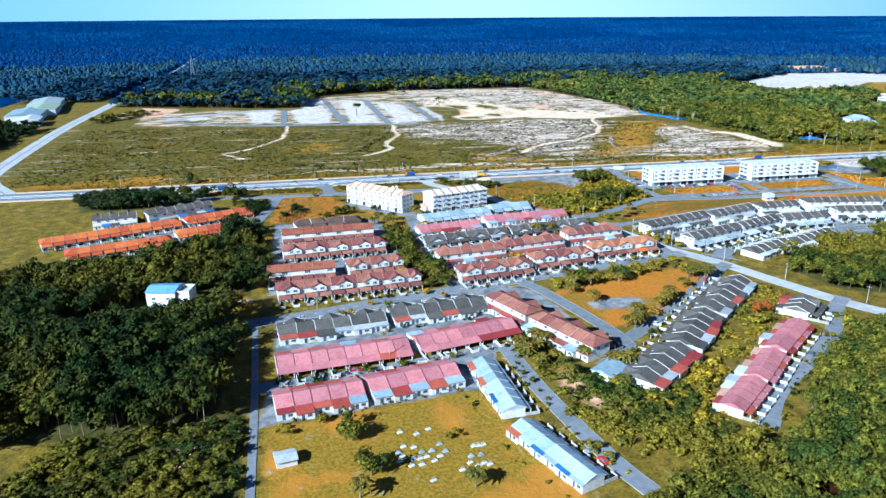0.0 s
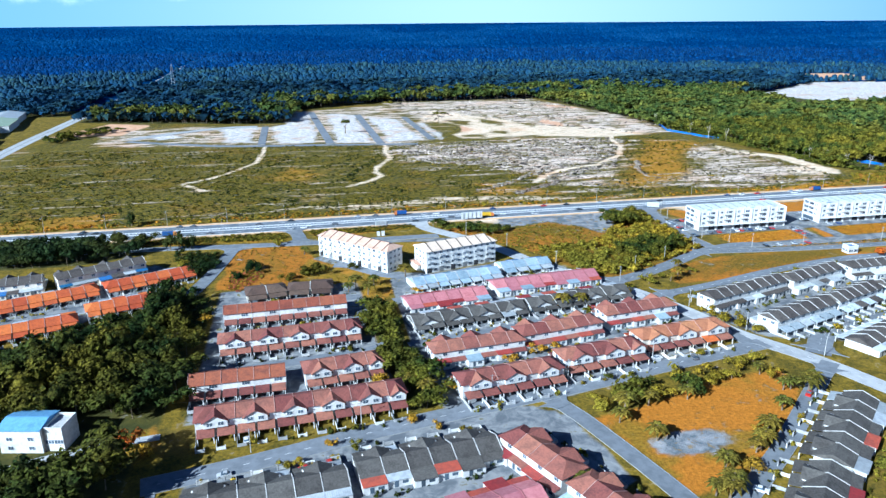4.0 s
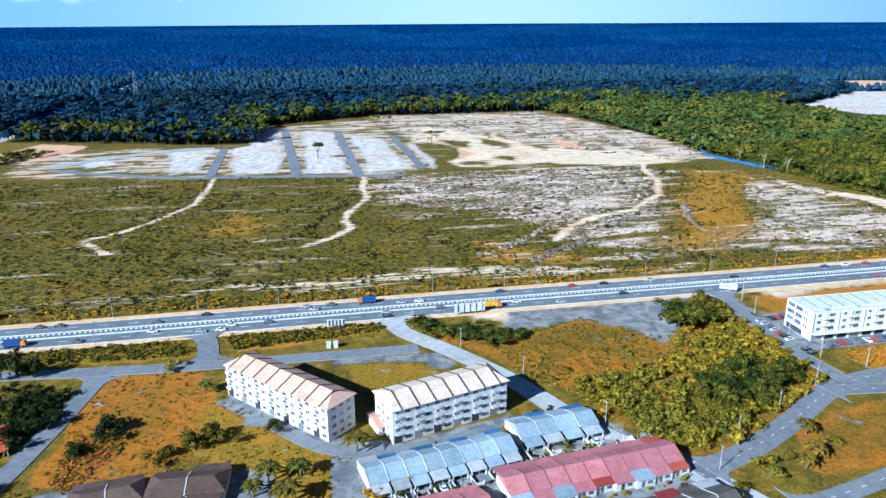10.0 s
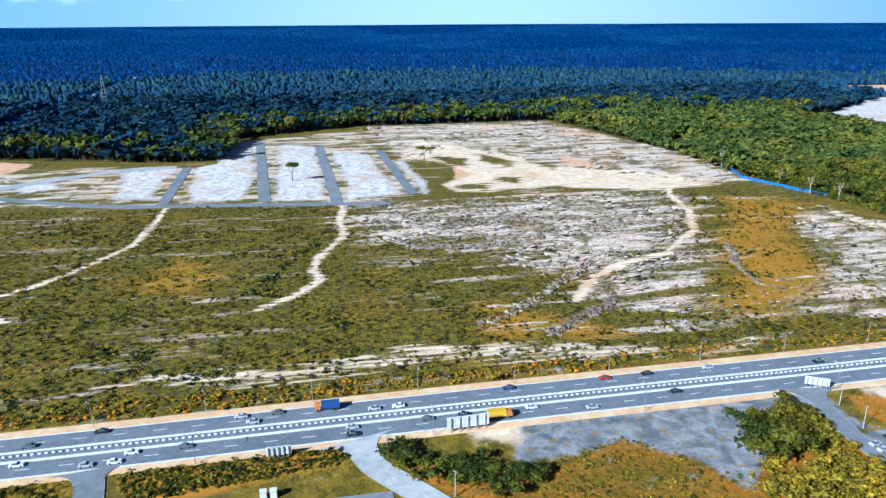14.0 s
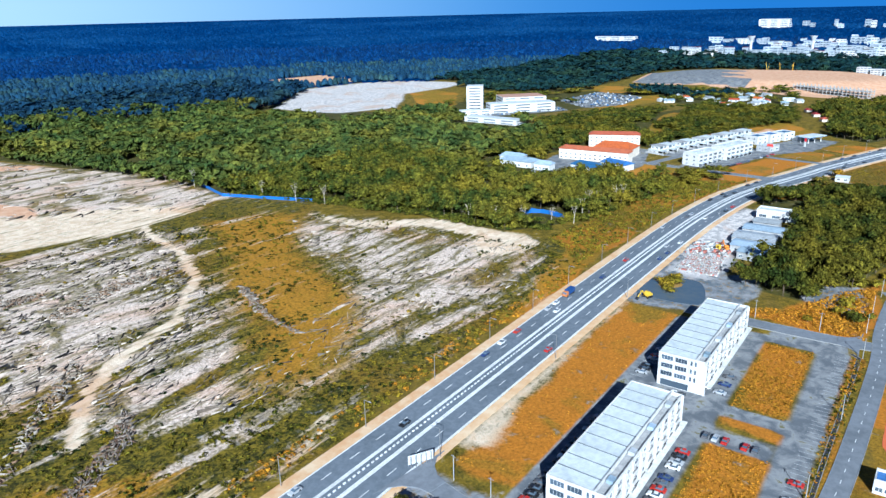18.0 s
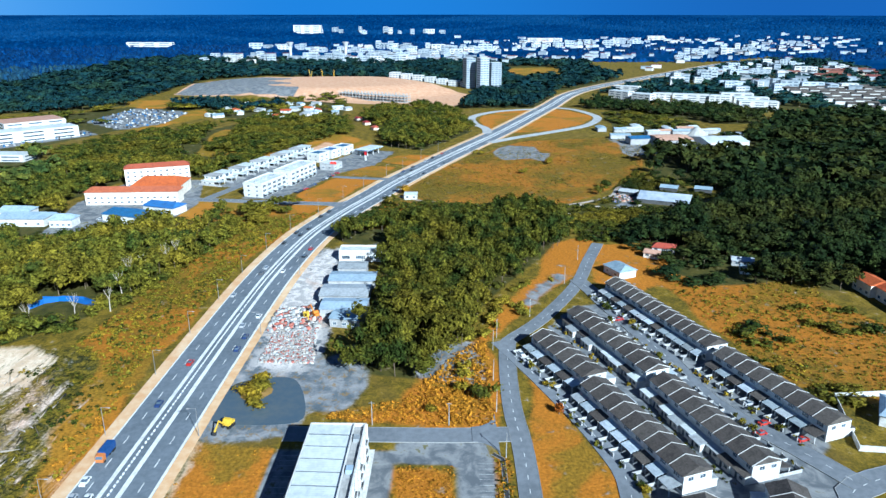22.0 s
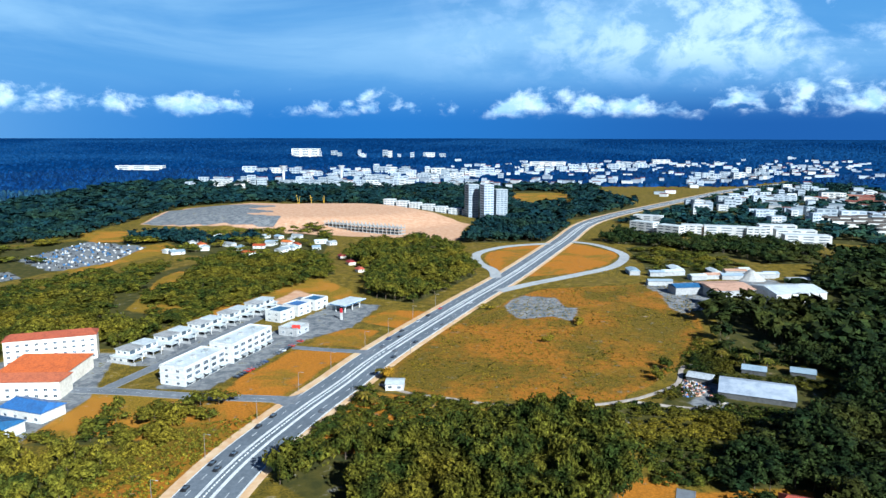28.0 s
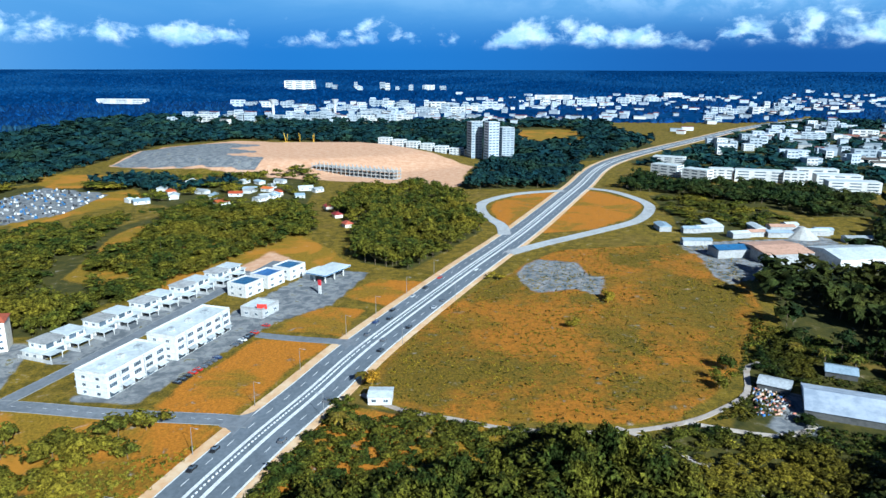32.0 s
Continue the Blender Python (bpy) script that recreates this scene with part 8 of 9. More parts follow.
def car(x, y, turn, kind, z=0.0, group="cars on the highway"):
    if kind in CARS:
        return copy_thing(CARS[kind], pose(x, y, z, 0, 0, turn))
    name, body, cabin = CAR_SET[kind]
    ob = tagged(new("car", body), name + " saloon car standing on its wheels on the asphalt", "car", group)
    ob.matrix_world = pose(x, y, z, 0, 0, turn)
    part("cabin", cabin, None, ob, "cabin with dark windows")
    for a in (-1.28, 1.3):
        for b in (-0.76, 0.76):
            part("wheel", WHEEL, None, ob, at=pose(a, b, 0.31))
    CARS[kind] = ob
    return ob


def lorry(x, y, turn, colour, label):
    ob = thing("lorry", label, "lorry", pose(x, y, 0.16, 0, 0, turn), "lorries on the highway")
    part("load_box", Mesh().box(-4.2, 2.0, -1.2, 1.2, 0.9, 3.0), surface("lorry_" + label.split()[0], colour, tuple(c * 0.7 for c in colour), 0.5), ob)
    part("cab", Mesh().along_y([(2.2, 0.6), (4.1, 0.6), (4.1, 1.6), (3.8, 2.6), (2.2, 2.7)], -1.15, 1.15), surface("lorry_cab", (0.55, 0.2, 0.05), (0.4, 0.15, 0.05), 0.5), ob)
    part("windscreen", Mesh().along_y([(4.12, 1.65), (4.14, 1.65), (3.86, 2.5), (3.84, 2.5)], -1.0, 1.0), GLASS, ob)
    for a in (-3.4, -2.3, 3.1):
        for b in (-1.05, 1.05):
            part("wheel", WHEEL, None, ob, at=Matrix.Translation((a, b, 0.48)) @ Matrix.Diagonal((1.55, 1.6, 1.55, 1)))
    part("chassis", Mesh().box(-4.2, 2.3, -0.5, 0.5, 0.6, 0.9), DARK, ob)


def traffic():
    g = random.Random(5)
    line = smooth_line(HIGHWAY, 4.0)
    for off, sense, gap in ((8.9, 180, 9), (4.7, 180, 13), (-5.4, 0, 12), (-9.6, 0, 10)):
        i = 72 + g.randrange(6)
        while i < 330:
            p, q = line[i], line[i + 1]
            d = (q - p).normalized()
            at = p + Vector((-d.y, d.x)) * off
            car(at.x, at.y, math.degrees(math.atan2(d.y, d.x)) + sense, g.choice((0, 0, 1, 2, 2, 2, 3, 5, 5, 4)), 0.165 + land(at.x, at.y))
            i += max(2, int(g.expovariate(1 / gap)) + 2)
    lorry(84, 562, 180, (0.03, 0.08, 0.25), "blue tipper lorry with an orange cab")
    lorry(-60, 544.5, 0, (0.03, 0.08, 0.25), "blue box lorry with an orange cab")
    lorry(140, 545, 0, (0.7, 0.45, 0.02), "yellow tipper lorry with an orange cab")
    lorry(398, 562.5, 180, (0.03, 0.08, 0.25), "blue covered lorry with an orange cab")
    # parked in rows: x, y, step x, step y, count, heading
    rows = ((256, 507.5, 2.9, 0, 19, 90), (262, 479.5, 3.0, 0, 15, 90), (250.5, 474, -0.1, 3.2, 11, 10), (316.5, 459, 0.0, 2.9, 7, 0), (345, 507.5, 3.0, 0, 8, 90), (336, 487, 0.0, 3.1, 3, 0), (345, 480, 6.5, 0, 4, 90), (324.5, 478.5, 0, 2.8, 2, 0),
            (720, 574, 3.2, -1.0, 11, 70), (760, 563, 3.2, -1.0, 9, 70), (648, 684, 3.2, 0, 6, 90), (270, 449, 9.0, 0, 5, 90))
    for x, y, dx, dy, count, turn in rows:
        for k in range(count):
            if g.random() < 0.82:
                car(x + dx * k, y + dy * k, turn + g.uniform(-3, 3), g.choice((0, 1, 2, 3, 4, 5, 5)), 0.02, "parked cars")
    # parked before the terraces
    for style, p, q, count in TERRACES[:53]:
        p, q = Vector(p), Vector(q)
        d = (q - p).normalized()
        front = Vector((d.y, -d.x))
        for k in range(count):
            if g.random() < 0.14:
                at = p + (q - p) * ((k + 0.45) / count) + front * g.choice((10.6, 15.0))
                car(at.x, at.y, math.degrees(math.atan2(d.y, d.x)) + (90 if g.random() < 0.6 else 0), g.choice((0, 1, 2, 4, 5)), 0.02, "parked cars")


traffic()


# ---- street furniture and small works ----
def street_lamp(x, y, turn, h=10.0):
    ob = thing("street_lamp", "tall galvanised street lamp on the verge", "street lamp", pose(x, y, land(x, y), 0, 0, turn), "street lamps")
    part("pole", Mesh().tube(0, 0, -0.2, h, 0.14, 0.07, 6), STEEL, ob)
    arm = part("arm", Mesh().box(-0.05, 2.4, -0.05, 0.05, h - 0.12, h), STEEL, ob)
    part("lamp_head", Mesh().box(1.9, 2.9, -0.16, 0.16, h - 0.2, h - 0.04), GREYWALL, arm)
    return ob


def power_pole(x, y, turn):
    ob = thing("power_pole", "concrete power pole with a cross arm", "pole", pose(x, y, 0, 0, 0, turn), "power poles")
    part("pole", Mesh().tube(0, 0, -0.2, 8.5, 0.16, 0.1, 6), CONCRETE, ob)
    part("cross_arm", Mesh().box(-0.9, 0.9, -0.06, 0.06, 7.9, 8.05), STEEL, ob)


def furniture():
    g = random.Random(9)
    line = smooth_line(HIGHWAY, 4.0)
    for i in range(70, 330, 9):
        p, q = line[i], line[i + 1]
        d = (q - p).normalized()
        nrm = Vector((-d.y, d.x))
        a = p + nrm * 14.5
        street_lamp(a.x, a.y, math.degrees(math.atan2(d.y, d.x)) - 90)
        if i % 2:
            a = p - nrm * 15
            street_lamp(a.x, a.y, math.degrees(math.atan2(d.y, d.x)) + 90)
    for name, road, _ in ROADS[:7]:
        pts = smooth_line(road, 30.0)
        for k, p in enumerate(pts[1:-1]):
            q = pts[k + 2]
            d = (q - p).normalized()
            power_pole(p.x - d.y * 5.6, p.y + d.x * 5.6, math.degrees(math.atan2(d.y, d.x)))
    # hoardings
    for x, y, w, h, t in ((128, 540, 14, 4.2, 2), (68.5, 536.5, 7.5, 3.0, 0), (256, 541, 8, 3, -30)):
        ob = thing("hoarding", "pale back of a large roadside hoarding on steel legs", "hoarding", pose(x, y, 0, 0, 0, t))
        part("board", Mesh().box(-w / 2, w / 2, -0.1, 0.1, 1.2, 1.2 + h), ZINCBACK, ob)
        for k in range(5):
            xk = -w / 2 + w * (k + 0.5) / 5
            part("leg", Mesh().box(xk - 0.1, xk + 0.1, -0.45, -0.11, 0, 1.0 + h), STEEL, ob)
    for x in (64.6, 67.4):
        ob = solid("power_cabinet", Mesh().box(-0.9, 0.9, -0.8, 0.8, 0, 2.4).box(-1.0, 1.0, -0.9, 0.9, 2.4, 2.55), WHITE, "white power cabinet on the verge", "cabinet", pose(x, 518, 0))
    # blue fences
    for pts, h, label in (([(468, 968), (450, 905), (436, 861), (447, 826), (459, 791)], 2.4, "low blue sheet fence at the edge of the wood"), ([(516, 647), (516, 634), (510, 620)], 2.4, "blue sheet fence above a pale bank")):
        ob = thing("sheet_fence", label, "fence", pose(0, 0, 0), kind="structure")
        for (ax, ay), (bx, by) in zip(pts, pts[1:]):
            v = Vector((bx - ax, by - ay))
            k = max(1, round(v.length / 7))
            for s in range(k):
                part("fence_panel", Mesh().box(0, v.length / k - 0.06, -0.05, 0.05, 0, h), BLUESHEET, ob, at=pose(ax + v.x * s / k, ay + v.y * s / k, 0, 0, 0, math.degrees(math.atan2(v.y, v.x))))
    # tombs on the grass field
    for x, y in ((24, 193), (24, 185), (29, 191), (33, 193), (29, 181), (32, 181), (26, 178), (32, 176), (36, 180), (23, 180), (28, 175), (30, 167), (45, 181), (46.5, 181), (48, 181), (42, 173), (44, 171), (46, 172), (47.5, 171), (46, 176), (22, 182), (22, 178), (27, 184), (34, 178), (25, 175), (30, 178.5), (28, 178), (35, 184), (43, 176), (39, 170)):
        ob = thing("tomb", "small white tomb with a headstone on the grass", "tomb", pose(x, y, 0, 0, 0, 15 + (x * 7 + y) % 9), "tombs on the field")
        part("slab", Mesh().box(-0.9, 0.9, -0.5, 0.5, 0, 0.3), WHITE if (x + y) % 3 else T_BLUE, ob)
        part("headstone", Mesh().along_x([(0.32, 0.3), (0.46, 0.3), (0.46, 0.85), (0.39, 0.95), (0.32, 0.85)], -0.4, 0.4), CONCRETE, ob)
    # running track on the grass wedge
    solid("jogging_path", ribbon([(366, 431), (370, 429), (371, 424), (370.5, 418.5), (366, 418.4), (352, 421.6), (339, 425), (337, 428), (340, 430.6), (352, 431), (366, 431)], 0.7, -0.7, 0.06, 0.1, 1.5), surface("orange_rubber_path", (0.62, 0.15, 0.05), (0.5, 0.12, 0.05), 0.9), "orange jogging path in a loop on dry grass", "path", kind="structure")
    for pts in ([(362, 419), (363, 414.5)], [(343, 423.5), (342, 419.5)]):
        solid("jogging_path", ribbon(pts, 0.6, -0.6, 0.064, 0.1, 1.5), surface("orange_rubber_path", (0.62, 0.15, 0.05)), "short orange spur of the jogging path", "path", kind="structure")
    # the channel has no depth: a flat dark strip stands in for its shade
    drain = solid("drain", ribbon([(262, 444.8), (330, 444.4), (399, 444.2), (401.5, 447)], 0.55, -0.55, 0.05, 0.1), DARK, "open concrete drain beside the road, its shaded depth a flat dark strip", "drain", kind="structure")
    for side in (0.75, -0.55):
        part("drain_edge", ribbon([(262, 444.8), (330, 444.4), (399, 444.2), (401.5, 447)], side, side - 0.2, 0.14, 0.2), KERB, drain)
    flat_block("substation", "small white substation with a flat blue roof", "substation", 317, 429, 0, 6, 5, 3.6, WHITE, 1, roof_m=T_ROYAL)
    # lattice tower by the pale road
    tower = thing("lattice_tower", "tall steel lattice tower above the wood", "tower", pose(-200, 1490, 0))
    legs = Mesh()
    for a, b in ((-1, -1), (1, -1), (1, 1), (-1, 1)):
        legs = Mesh().tube(4 * a, 4 * b, 0, 52, 0.35, 0.15, 4, lean=(-3.2 * a, -3.2 * b))
        part("leg", legs, STEEL, tower)
    for k in range(9):
        z, w = 5 + 5.2 * k, 4 - 3.2 * (5 + 5.2 * k) / 52
        part("brace_ring", Mesh().box(-w, w, -w - 0.12, -w + 0.12, z, z + 0.3).box(-w, w, w - 0.12, w + 0.12, z, z + 0.3).box(-w - 0.12, -w + 0.12, -w, w, z, z + 0.3).box(w - 0.12, w + 0.12, -w, w, z, z + 0.3), STEEL, tower)
    # ponds
    for pts, m, label in (([(419, 540), (416, 530), (416, 517), (420, 508), (438, 512), (447, 519), (444, 534), (433, 541)], POND, "shallow dark pond beside the demolition yard"), ([(128, 138), (140, 147), (152, 145), (156, 134), (140, 126)], MUDPOND, "brown pond among the trees")):
        line2 = smooth_line(pts + pts[:1], 2.0)[:-1]
        solid("pond", Mesh().prism([(p.x, p.y) for p in line2], -0.02, 0.05), m, label, "water", kind="structure")
    islet = Mesh()
    for k in range(14):
        a, b = 2 * math.pi * k / 14, 2 * math.pi * (k + 1) / 14
        islet.face([(0, 0, 0.7), (7.5 * math.cos(a), 6.0 * math.sin(a) * (1 + 0.15 * math.sin(3 * a)), -0.1), (7.5 * math.cos(b), 6.0 * math.sin(b) * (1 + 0.15 * math.sin(3 * b)), -0.1)])
    solid("islet", islet, surface("dry_bank_earth", (0.34, 0.21, 0.06), (0.20, 0.14, 0.03), 0.95), "low grassy islet in the pond", "mound", pose(437, 528, 0.05), kind="structure")
    # excavator by the pond
    for x, y, t, col in ((415, 531, 160, (0.6, 0.38, 0.03)), (501, 519, 40, (0.6, 0.22, 0.03)), (500, 523, 200, (0.6, 0.38, 0.03))):
        ob = thing("excavator", "yellow excavator with a raised arm", "excavator", pose(x, y, 0, 0, 0, t))
        paint = surface("digger_paint_%d" % int(col[1] * 100), col, tuple(c * 0.7 for c in col), 0.5)
        for b in (-1.1, 1.1):
            part("crawler", Mesh().along_y([(-1.9, 0.3), (-1.6, 0), (1.6, 0), (1.9, 0.3), (1.6, 0.8), (-1.6, 0.8)], b - 0.35, b + 0.35), TYRE, ob)
        part("cab", Mesh().along_y([(-1.9, 1.0), (1.5, 1.0), (1.5, 1.9), (0.6, 2.9), (-0.4, 2.9), (-0.6, 2.0), (-1.9, 1.9)], -1.2, 1.2), paint, ob)
        part("turntable", Mesh().tube(0, 0, 0.7, 1.02, 0.8, 0.8, 10), DARK, ob)
        part("boom", Mesh().along_y([(1.2, 1.3), (1.7, 1.3), (4.6, 4.2), (4.2, 4.6)], -0.22, 0.22), paint, ob)
        part("stick", Mesh().along_y([(4.2, 4.6), (4.5, 4.0), (6.6, 1.6), (6.9, 1.9)], -0.16, 0.16), paint, ob)
        part("bucket", Mesh().along_y([(6.2, 1.7), (6.6, 0.7), (7.3, 0.9), (7.1, 1.9)], -0.5, 0.5), DARK, ob)
    # cranes on the spoil mound
    for k in range(3):
        x, y = 1600, 690 + 22 * k
        ob = thing("piling_rig", "yellow piling rig on the spoil mound", "crane", pose(x, y, land(x, y), 0, 0, 40 * k))
        part("mast", Mesh().tube(0, 0, 0, 19, 0.6, 0.4, 5, lean=(4, 0)).tube(0, 0, 0, 17, 0.4, 0.3, 4, lean=(-3, 1)), surface("crane_yellow", (0.6, 0.36, 0.03), (0.5, 0.3, 0.03), 0.5), ob)
        part("base", Mesh().box(-4, 4, -3, 3, 0, 4), surface("crane_yellow", (0.6, 0.36, 0.03)), ob)
    # sign column of the filling station
    ob = thing("price_sign", "tall red and white sign column at the filling station", "sign", pose(838, 538, 0, 0, 0, 60))
    part("column", Mesh().box(-0.9, 0.9, -0.3, 0.3, 0, 8), WHITE, ob)
    part("panel", Mesh().box(-0.95, 0.95, -0.35, 0.35, 5, 8.1), surface("red_sign", (0.6, 0.03, 0.03)), ob)


ZINCBACK = surface("hoarding_back", (0.55, 0.57, 0.58), (0.40, 0.42, 0.43), 0.5, 1.0, 0.3, ribs=0.5)
furniture()


# ---- litter of the land: brush, bushes, rubble ----
def scattered(name, label, ring, count, make, mats, seed, category, clear=1.0, houses=0.0, spare=()):
    g = np.random.default_rng(seed)
    xs, ys = [p[0] for p in ring], [p[1] for p in ring]
    x, y = g.uniform(min(xs), max(xs), count * 3), g.uniform(min(ys), max(ys), count * 3)
    ok = edge_distance(x, y, ring) < 0
    for line, w in ALL_ROADS:
        ok &= line_distance(x, y, line) > w + clear
    for ax, ay, bx, by, _ in KEEP_CLEAR if houses else ():
        ok &= line_distance(x, y, [(ax, ay), (bx, by)]) > houses
    for other in spare:
        ok &= (edge_distance(x, y, other) > 0) | (g.uniform(0, 1, x.size) < 0.14)
    x, y = x[ok][:count], y[ok][:count]
    v, t, idx = make(x, y, g)
    tagged(new(name, mesh_from(name, v, t, mats, idx)), label, category, kind="stuff")


BOX_T = np.array([(0, 2, 1), (0, 3, 2), (4, 5, 6), (4, 6, 7), (0, 1, 5), (0, 5, 4), (1, 2, 6), (1, 6, 5), (2, 3, 7), (2, 7, 6), (3, 0, 4), (3, 4, 7)])


def lumps(lo, hi, aspect, bearing, jitter, height, kinds):
    """Boxes of random length that lie about a bearing: logs, roots, rubble."""
    def make(x, y, g):
        n = x.size
        a = np.radians(bearing + g.normal(0, jitter, n) + 40 * (fbm(x, y, 90, 8) - 0.5))
        l = g.uniform(lo, hi, n) / 2
        w = l / aspect * g.uniform(0.6, 1.5, n)
        h = height * g.uniform(0.4, 1.4, n)
        c, s = np.cos(a), np.sin(a)
        v = np.zeros((n, 8, 3))
        tilt = g.normal(0, 0.12, n)
        for k, (sx, sy, sz) in enumerate(((-1, -1, 0), (1, -1, 0), (1, 1, 0), (-1, 1, 0), (-1, -0.7, 1), (0.9, -0.8, 1), (0.8, 0.7, 1), (-0.9, 0.8, 1))):
            v[:, k, 0] = x + sx * l * c - sy * w * s
            v[:, k, 1] = y + sx * l * s + sy * w * c
            v[:, k, 2] = terrain(x, y) + 0.2 + sz * h + sx * l * tilt * sz - (1 - sz) * 0.8
        t = (BOX_T[None] + np.arange(n)[:, None, None] * 8).reshape(-1, 3)
        return v.reshape(-1, 3), t, np.repeat(g.integers(0, kinds, n), 12)
    return make


SHRUB = [crown_arrays(90 + s, 2, 30, 0.26, 0.7) for s in range(4)]
TUFT = [crown_arrays(80 + s, 2, 14, 0.34, 0.7, False) for s in range(3)]


def tufts(lo, hi, kinds, tall=0.8):
    def make(x, y, g):
        r = g.uniform(lo, hi, x.size) * (0.5 + fbm(x, y, 22, 6))
        v, t = join_crowns(TUFT, x, y, terrain(x, y) - 0.1, r, r * tall, g)
        return v, t, g.integers(0, kinds, len(t) // 14).repeat(14)
    return make


WOOD_GREY = surface("weathered_brushwood", (0.30, 0.26, 0.22), (0.20, 0.17, 0.14), 0.9, 1.0, 0.2)
WOOD_BROWN = surface("brown_brushwood", (0.20, 0.12, 0.075), (0.12, 0.08, 0.05), 0.9, 1.0, 0.2)
WOOD_PALE = surface("bleached_wood", (0.50, 0.43, 0.36), (0.36, 0.30, 0.24), 0.9, 1.0, 0.2)
WOOD_DARK = surface("grey_brushwood", (0.16, 0.13, 0.10), (0.10, 0.08, 0.06), 0.9, 1.0, 0.2)
RUBBLE_RED = surface("red_rubble", (0.42, 0.15, 0.11), (0.32, 0.13, 0.10), 0.9)


def litter():
    sticks = [WOOD_PALE, WOOD_DARK, WOOD_GREY, WOOD_DARK]
    scattered("brushwood", "bleached logs and roots in long windrows", DEBRIS, 3600, lumps(1.5, 10, 55, 8, 24, 0.16, 4), sticks, 1, "brushwood")
    scattered("brushwood", "bleached logs on the cleared slope", DEBRIS_EAST, 900, lumps(1.5, 9, 55, 12, 26, 0.16, 4), sticks, 2, "brushwood")
    scattered("brushwood", "grey brushwood on the far cleared land", DEBRIS_NORTH, 700, lumps(3, 12, 16, 8, 40, 0.4, 4), sticks, 3, "brushwood")
    for k, line in enumerate(([(151, 618), (166, 627), (186, 643), (208, 666), (233, 690)], [(178, 604), (194, 615), (215, 628), (224, 640)], [(300, 640), (306, 668), (322, 700)],
                              [(250, 742), (290, 756), (318, 752)], [(165, 770), (210, 782), (262, 776)], [(138, 735), (180, 728), (222, 740)])):
        ring = [(x, y + 4.2) for x, y in line] + [(x, y - 4.2) for x, y in reversed(line)]
        scattered("windrow", "heaped brown branches in a long windrow", ring, 900, lumps(1.0, 5, 26, 40, 50, 0.5, 3), [WOOD_DARK, WOOD_BROWN, WOOD_GREY], 60 + k, "brushwood")
    scattered("regrowth", "low olive regrowth on the cleared land", [(-230, 590), (-20, 574), (440, 574), (455, 610), (440, 760), (400, 830), (-20, 860), (-240, 880)], 11000, tufts(0.7, 1.9, 3, 0.7), [LEAF_BUSH, LEAF, LEAF_WEST], 4, "bushes", spare=(DEBRIS, DEBRIS_EAST))
    for ring, seed in ((GRASS[3], 61), (GRASS[4], 62)):
        scattered("verge_scrub", "olive scrub on the verge beside the highway", ring, 700, tufts(0.6, 1.5, 3, 0.8), [LEAF, LEAF_BUSH, LEAF_WEST], seed, "bushes", 1.0)
    scattered("verge_bushes", "golden bushes along the highway verge", [(-200, 570), (440, 570), (440, 579), (-200, 582)], 700, tufts(0.9, 2.0, 2), [LEAF_BUSH, LEAF_DRY], 5, "bushes", 0.0)
    scattered("ditch_bushes", "dark bushes along a ditch", [(99, 781), (57, 675), (30, 648), (18, 623), (11, 595), (5, 597), (12, 627), (24, 653), (51, 680), (93, 783)], 520, tufts(1.0, 2.3, 2), [LEAF_DARK, LEAF], 6, "bushes")
    scattered("field_grass", "clumps of tall dry grass on the field", DRY[14], 6500, tufts(0.3, 0.9, 3, 0.7), [LEAF_BUSH, LEAF_WEST, LEAF_BUSH], 7, "grass")
    scattered("plot_grass", "clumps of tall dry grass on the plot", DRY[1], 1800, tufts(0.4, 1.1, 3, 0.7), [LEAF_BUSH, LEAF, LEAF_BUSH], 8, "grass")
    scattered("plot_grass", "clumps of grass and bushes beside the flats", DRY[2], 700, tufts(0.3, 0.8, 4, 0.8), [LEAF_BUSH, LEAF, LEAF_BUSH, LEAF_WEST], 16, "grass")
    scattered("dry_fern", "red-brown withered fern beside the lane", [(-18, 444), (-18, 461), (-14, 468), (-3, 467), (-1, 457), (-8, 444), (-12, 438)], 420, tufts(0.4, 1.0, 2, 0.9), [FERN, LEAF_BUSH], 57, "fern")
    scattered("plot_grass", "clumps of dry grass beside the road", DRY[3] , 900, tufts(0.5, 1.3, 2, 1.0), [LEAF_DRY, LEAF_DRY], 9, "grass")
    scattered("plot_grass", "clumps of dry grass below the terraces", DRY[20], 1500, tufts(0.4, 1.2, 3, 0.8), [LEAF_BUSH, LEAF, LEAF_BUSH], 10, "grass")
    scattered("bank_grass", "golden scrub on the highway bank", DRY[12], 1900, tufts(0.6, 1.7, 3, 0.9), [LEAF_BUSH, LEAF, LEAF_BUSH], 14, "grass")
    scattered("plot_grass", "clumps of dry grass beside the offices", DRY[11], 120, tufts(0.3, 0.8, 2, 1.0), [LEAF_DRY, LEAF_DRY], 15, "grass")
    scattered("rubble", "white and red rubble of a demolished building", [(458, 533), (458, 512), (486, 516), (488, 533)], 2300, lumps(0.3, 1.3, 1.7, 20, 60, 0.35, 6), [CONCRETE, GREYWALL, WHITE, CONCRETE, WOOD_PALE, RUBBLE_RED], 11, "rubble")
    scattered("rubble", "scattered rubble and machine parts in the yard", [(486, 516), (500, 516), (512, 522), (508, 540), (486, 540)], 300, lumps(0.6, 3.0, 1.8, 20, 60, 0.6, 4), [CONCRETE, GREYWALL, WHITE, RUBBLE_RED], 12, "rubble")
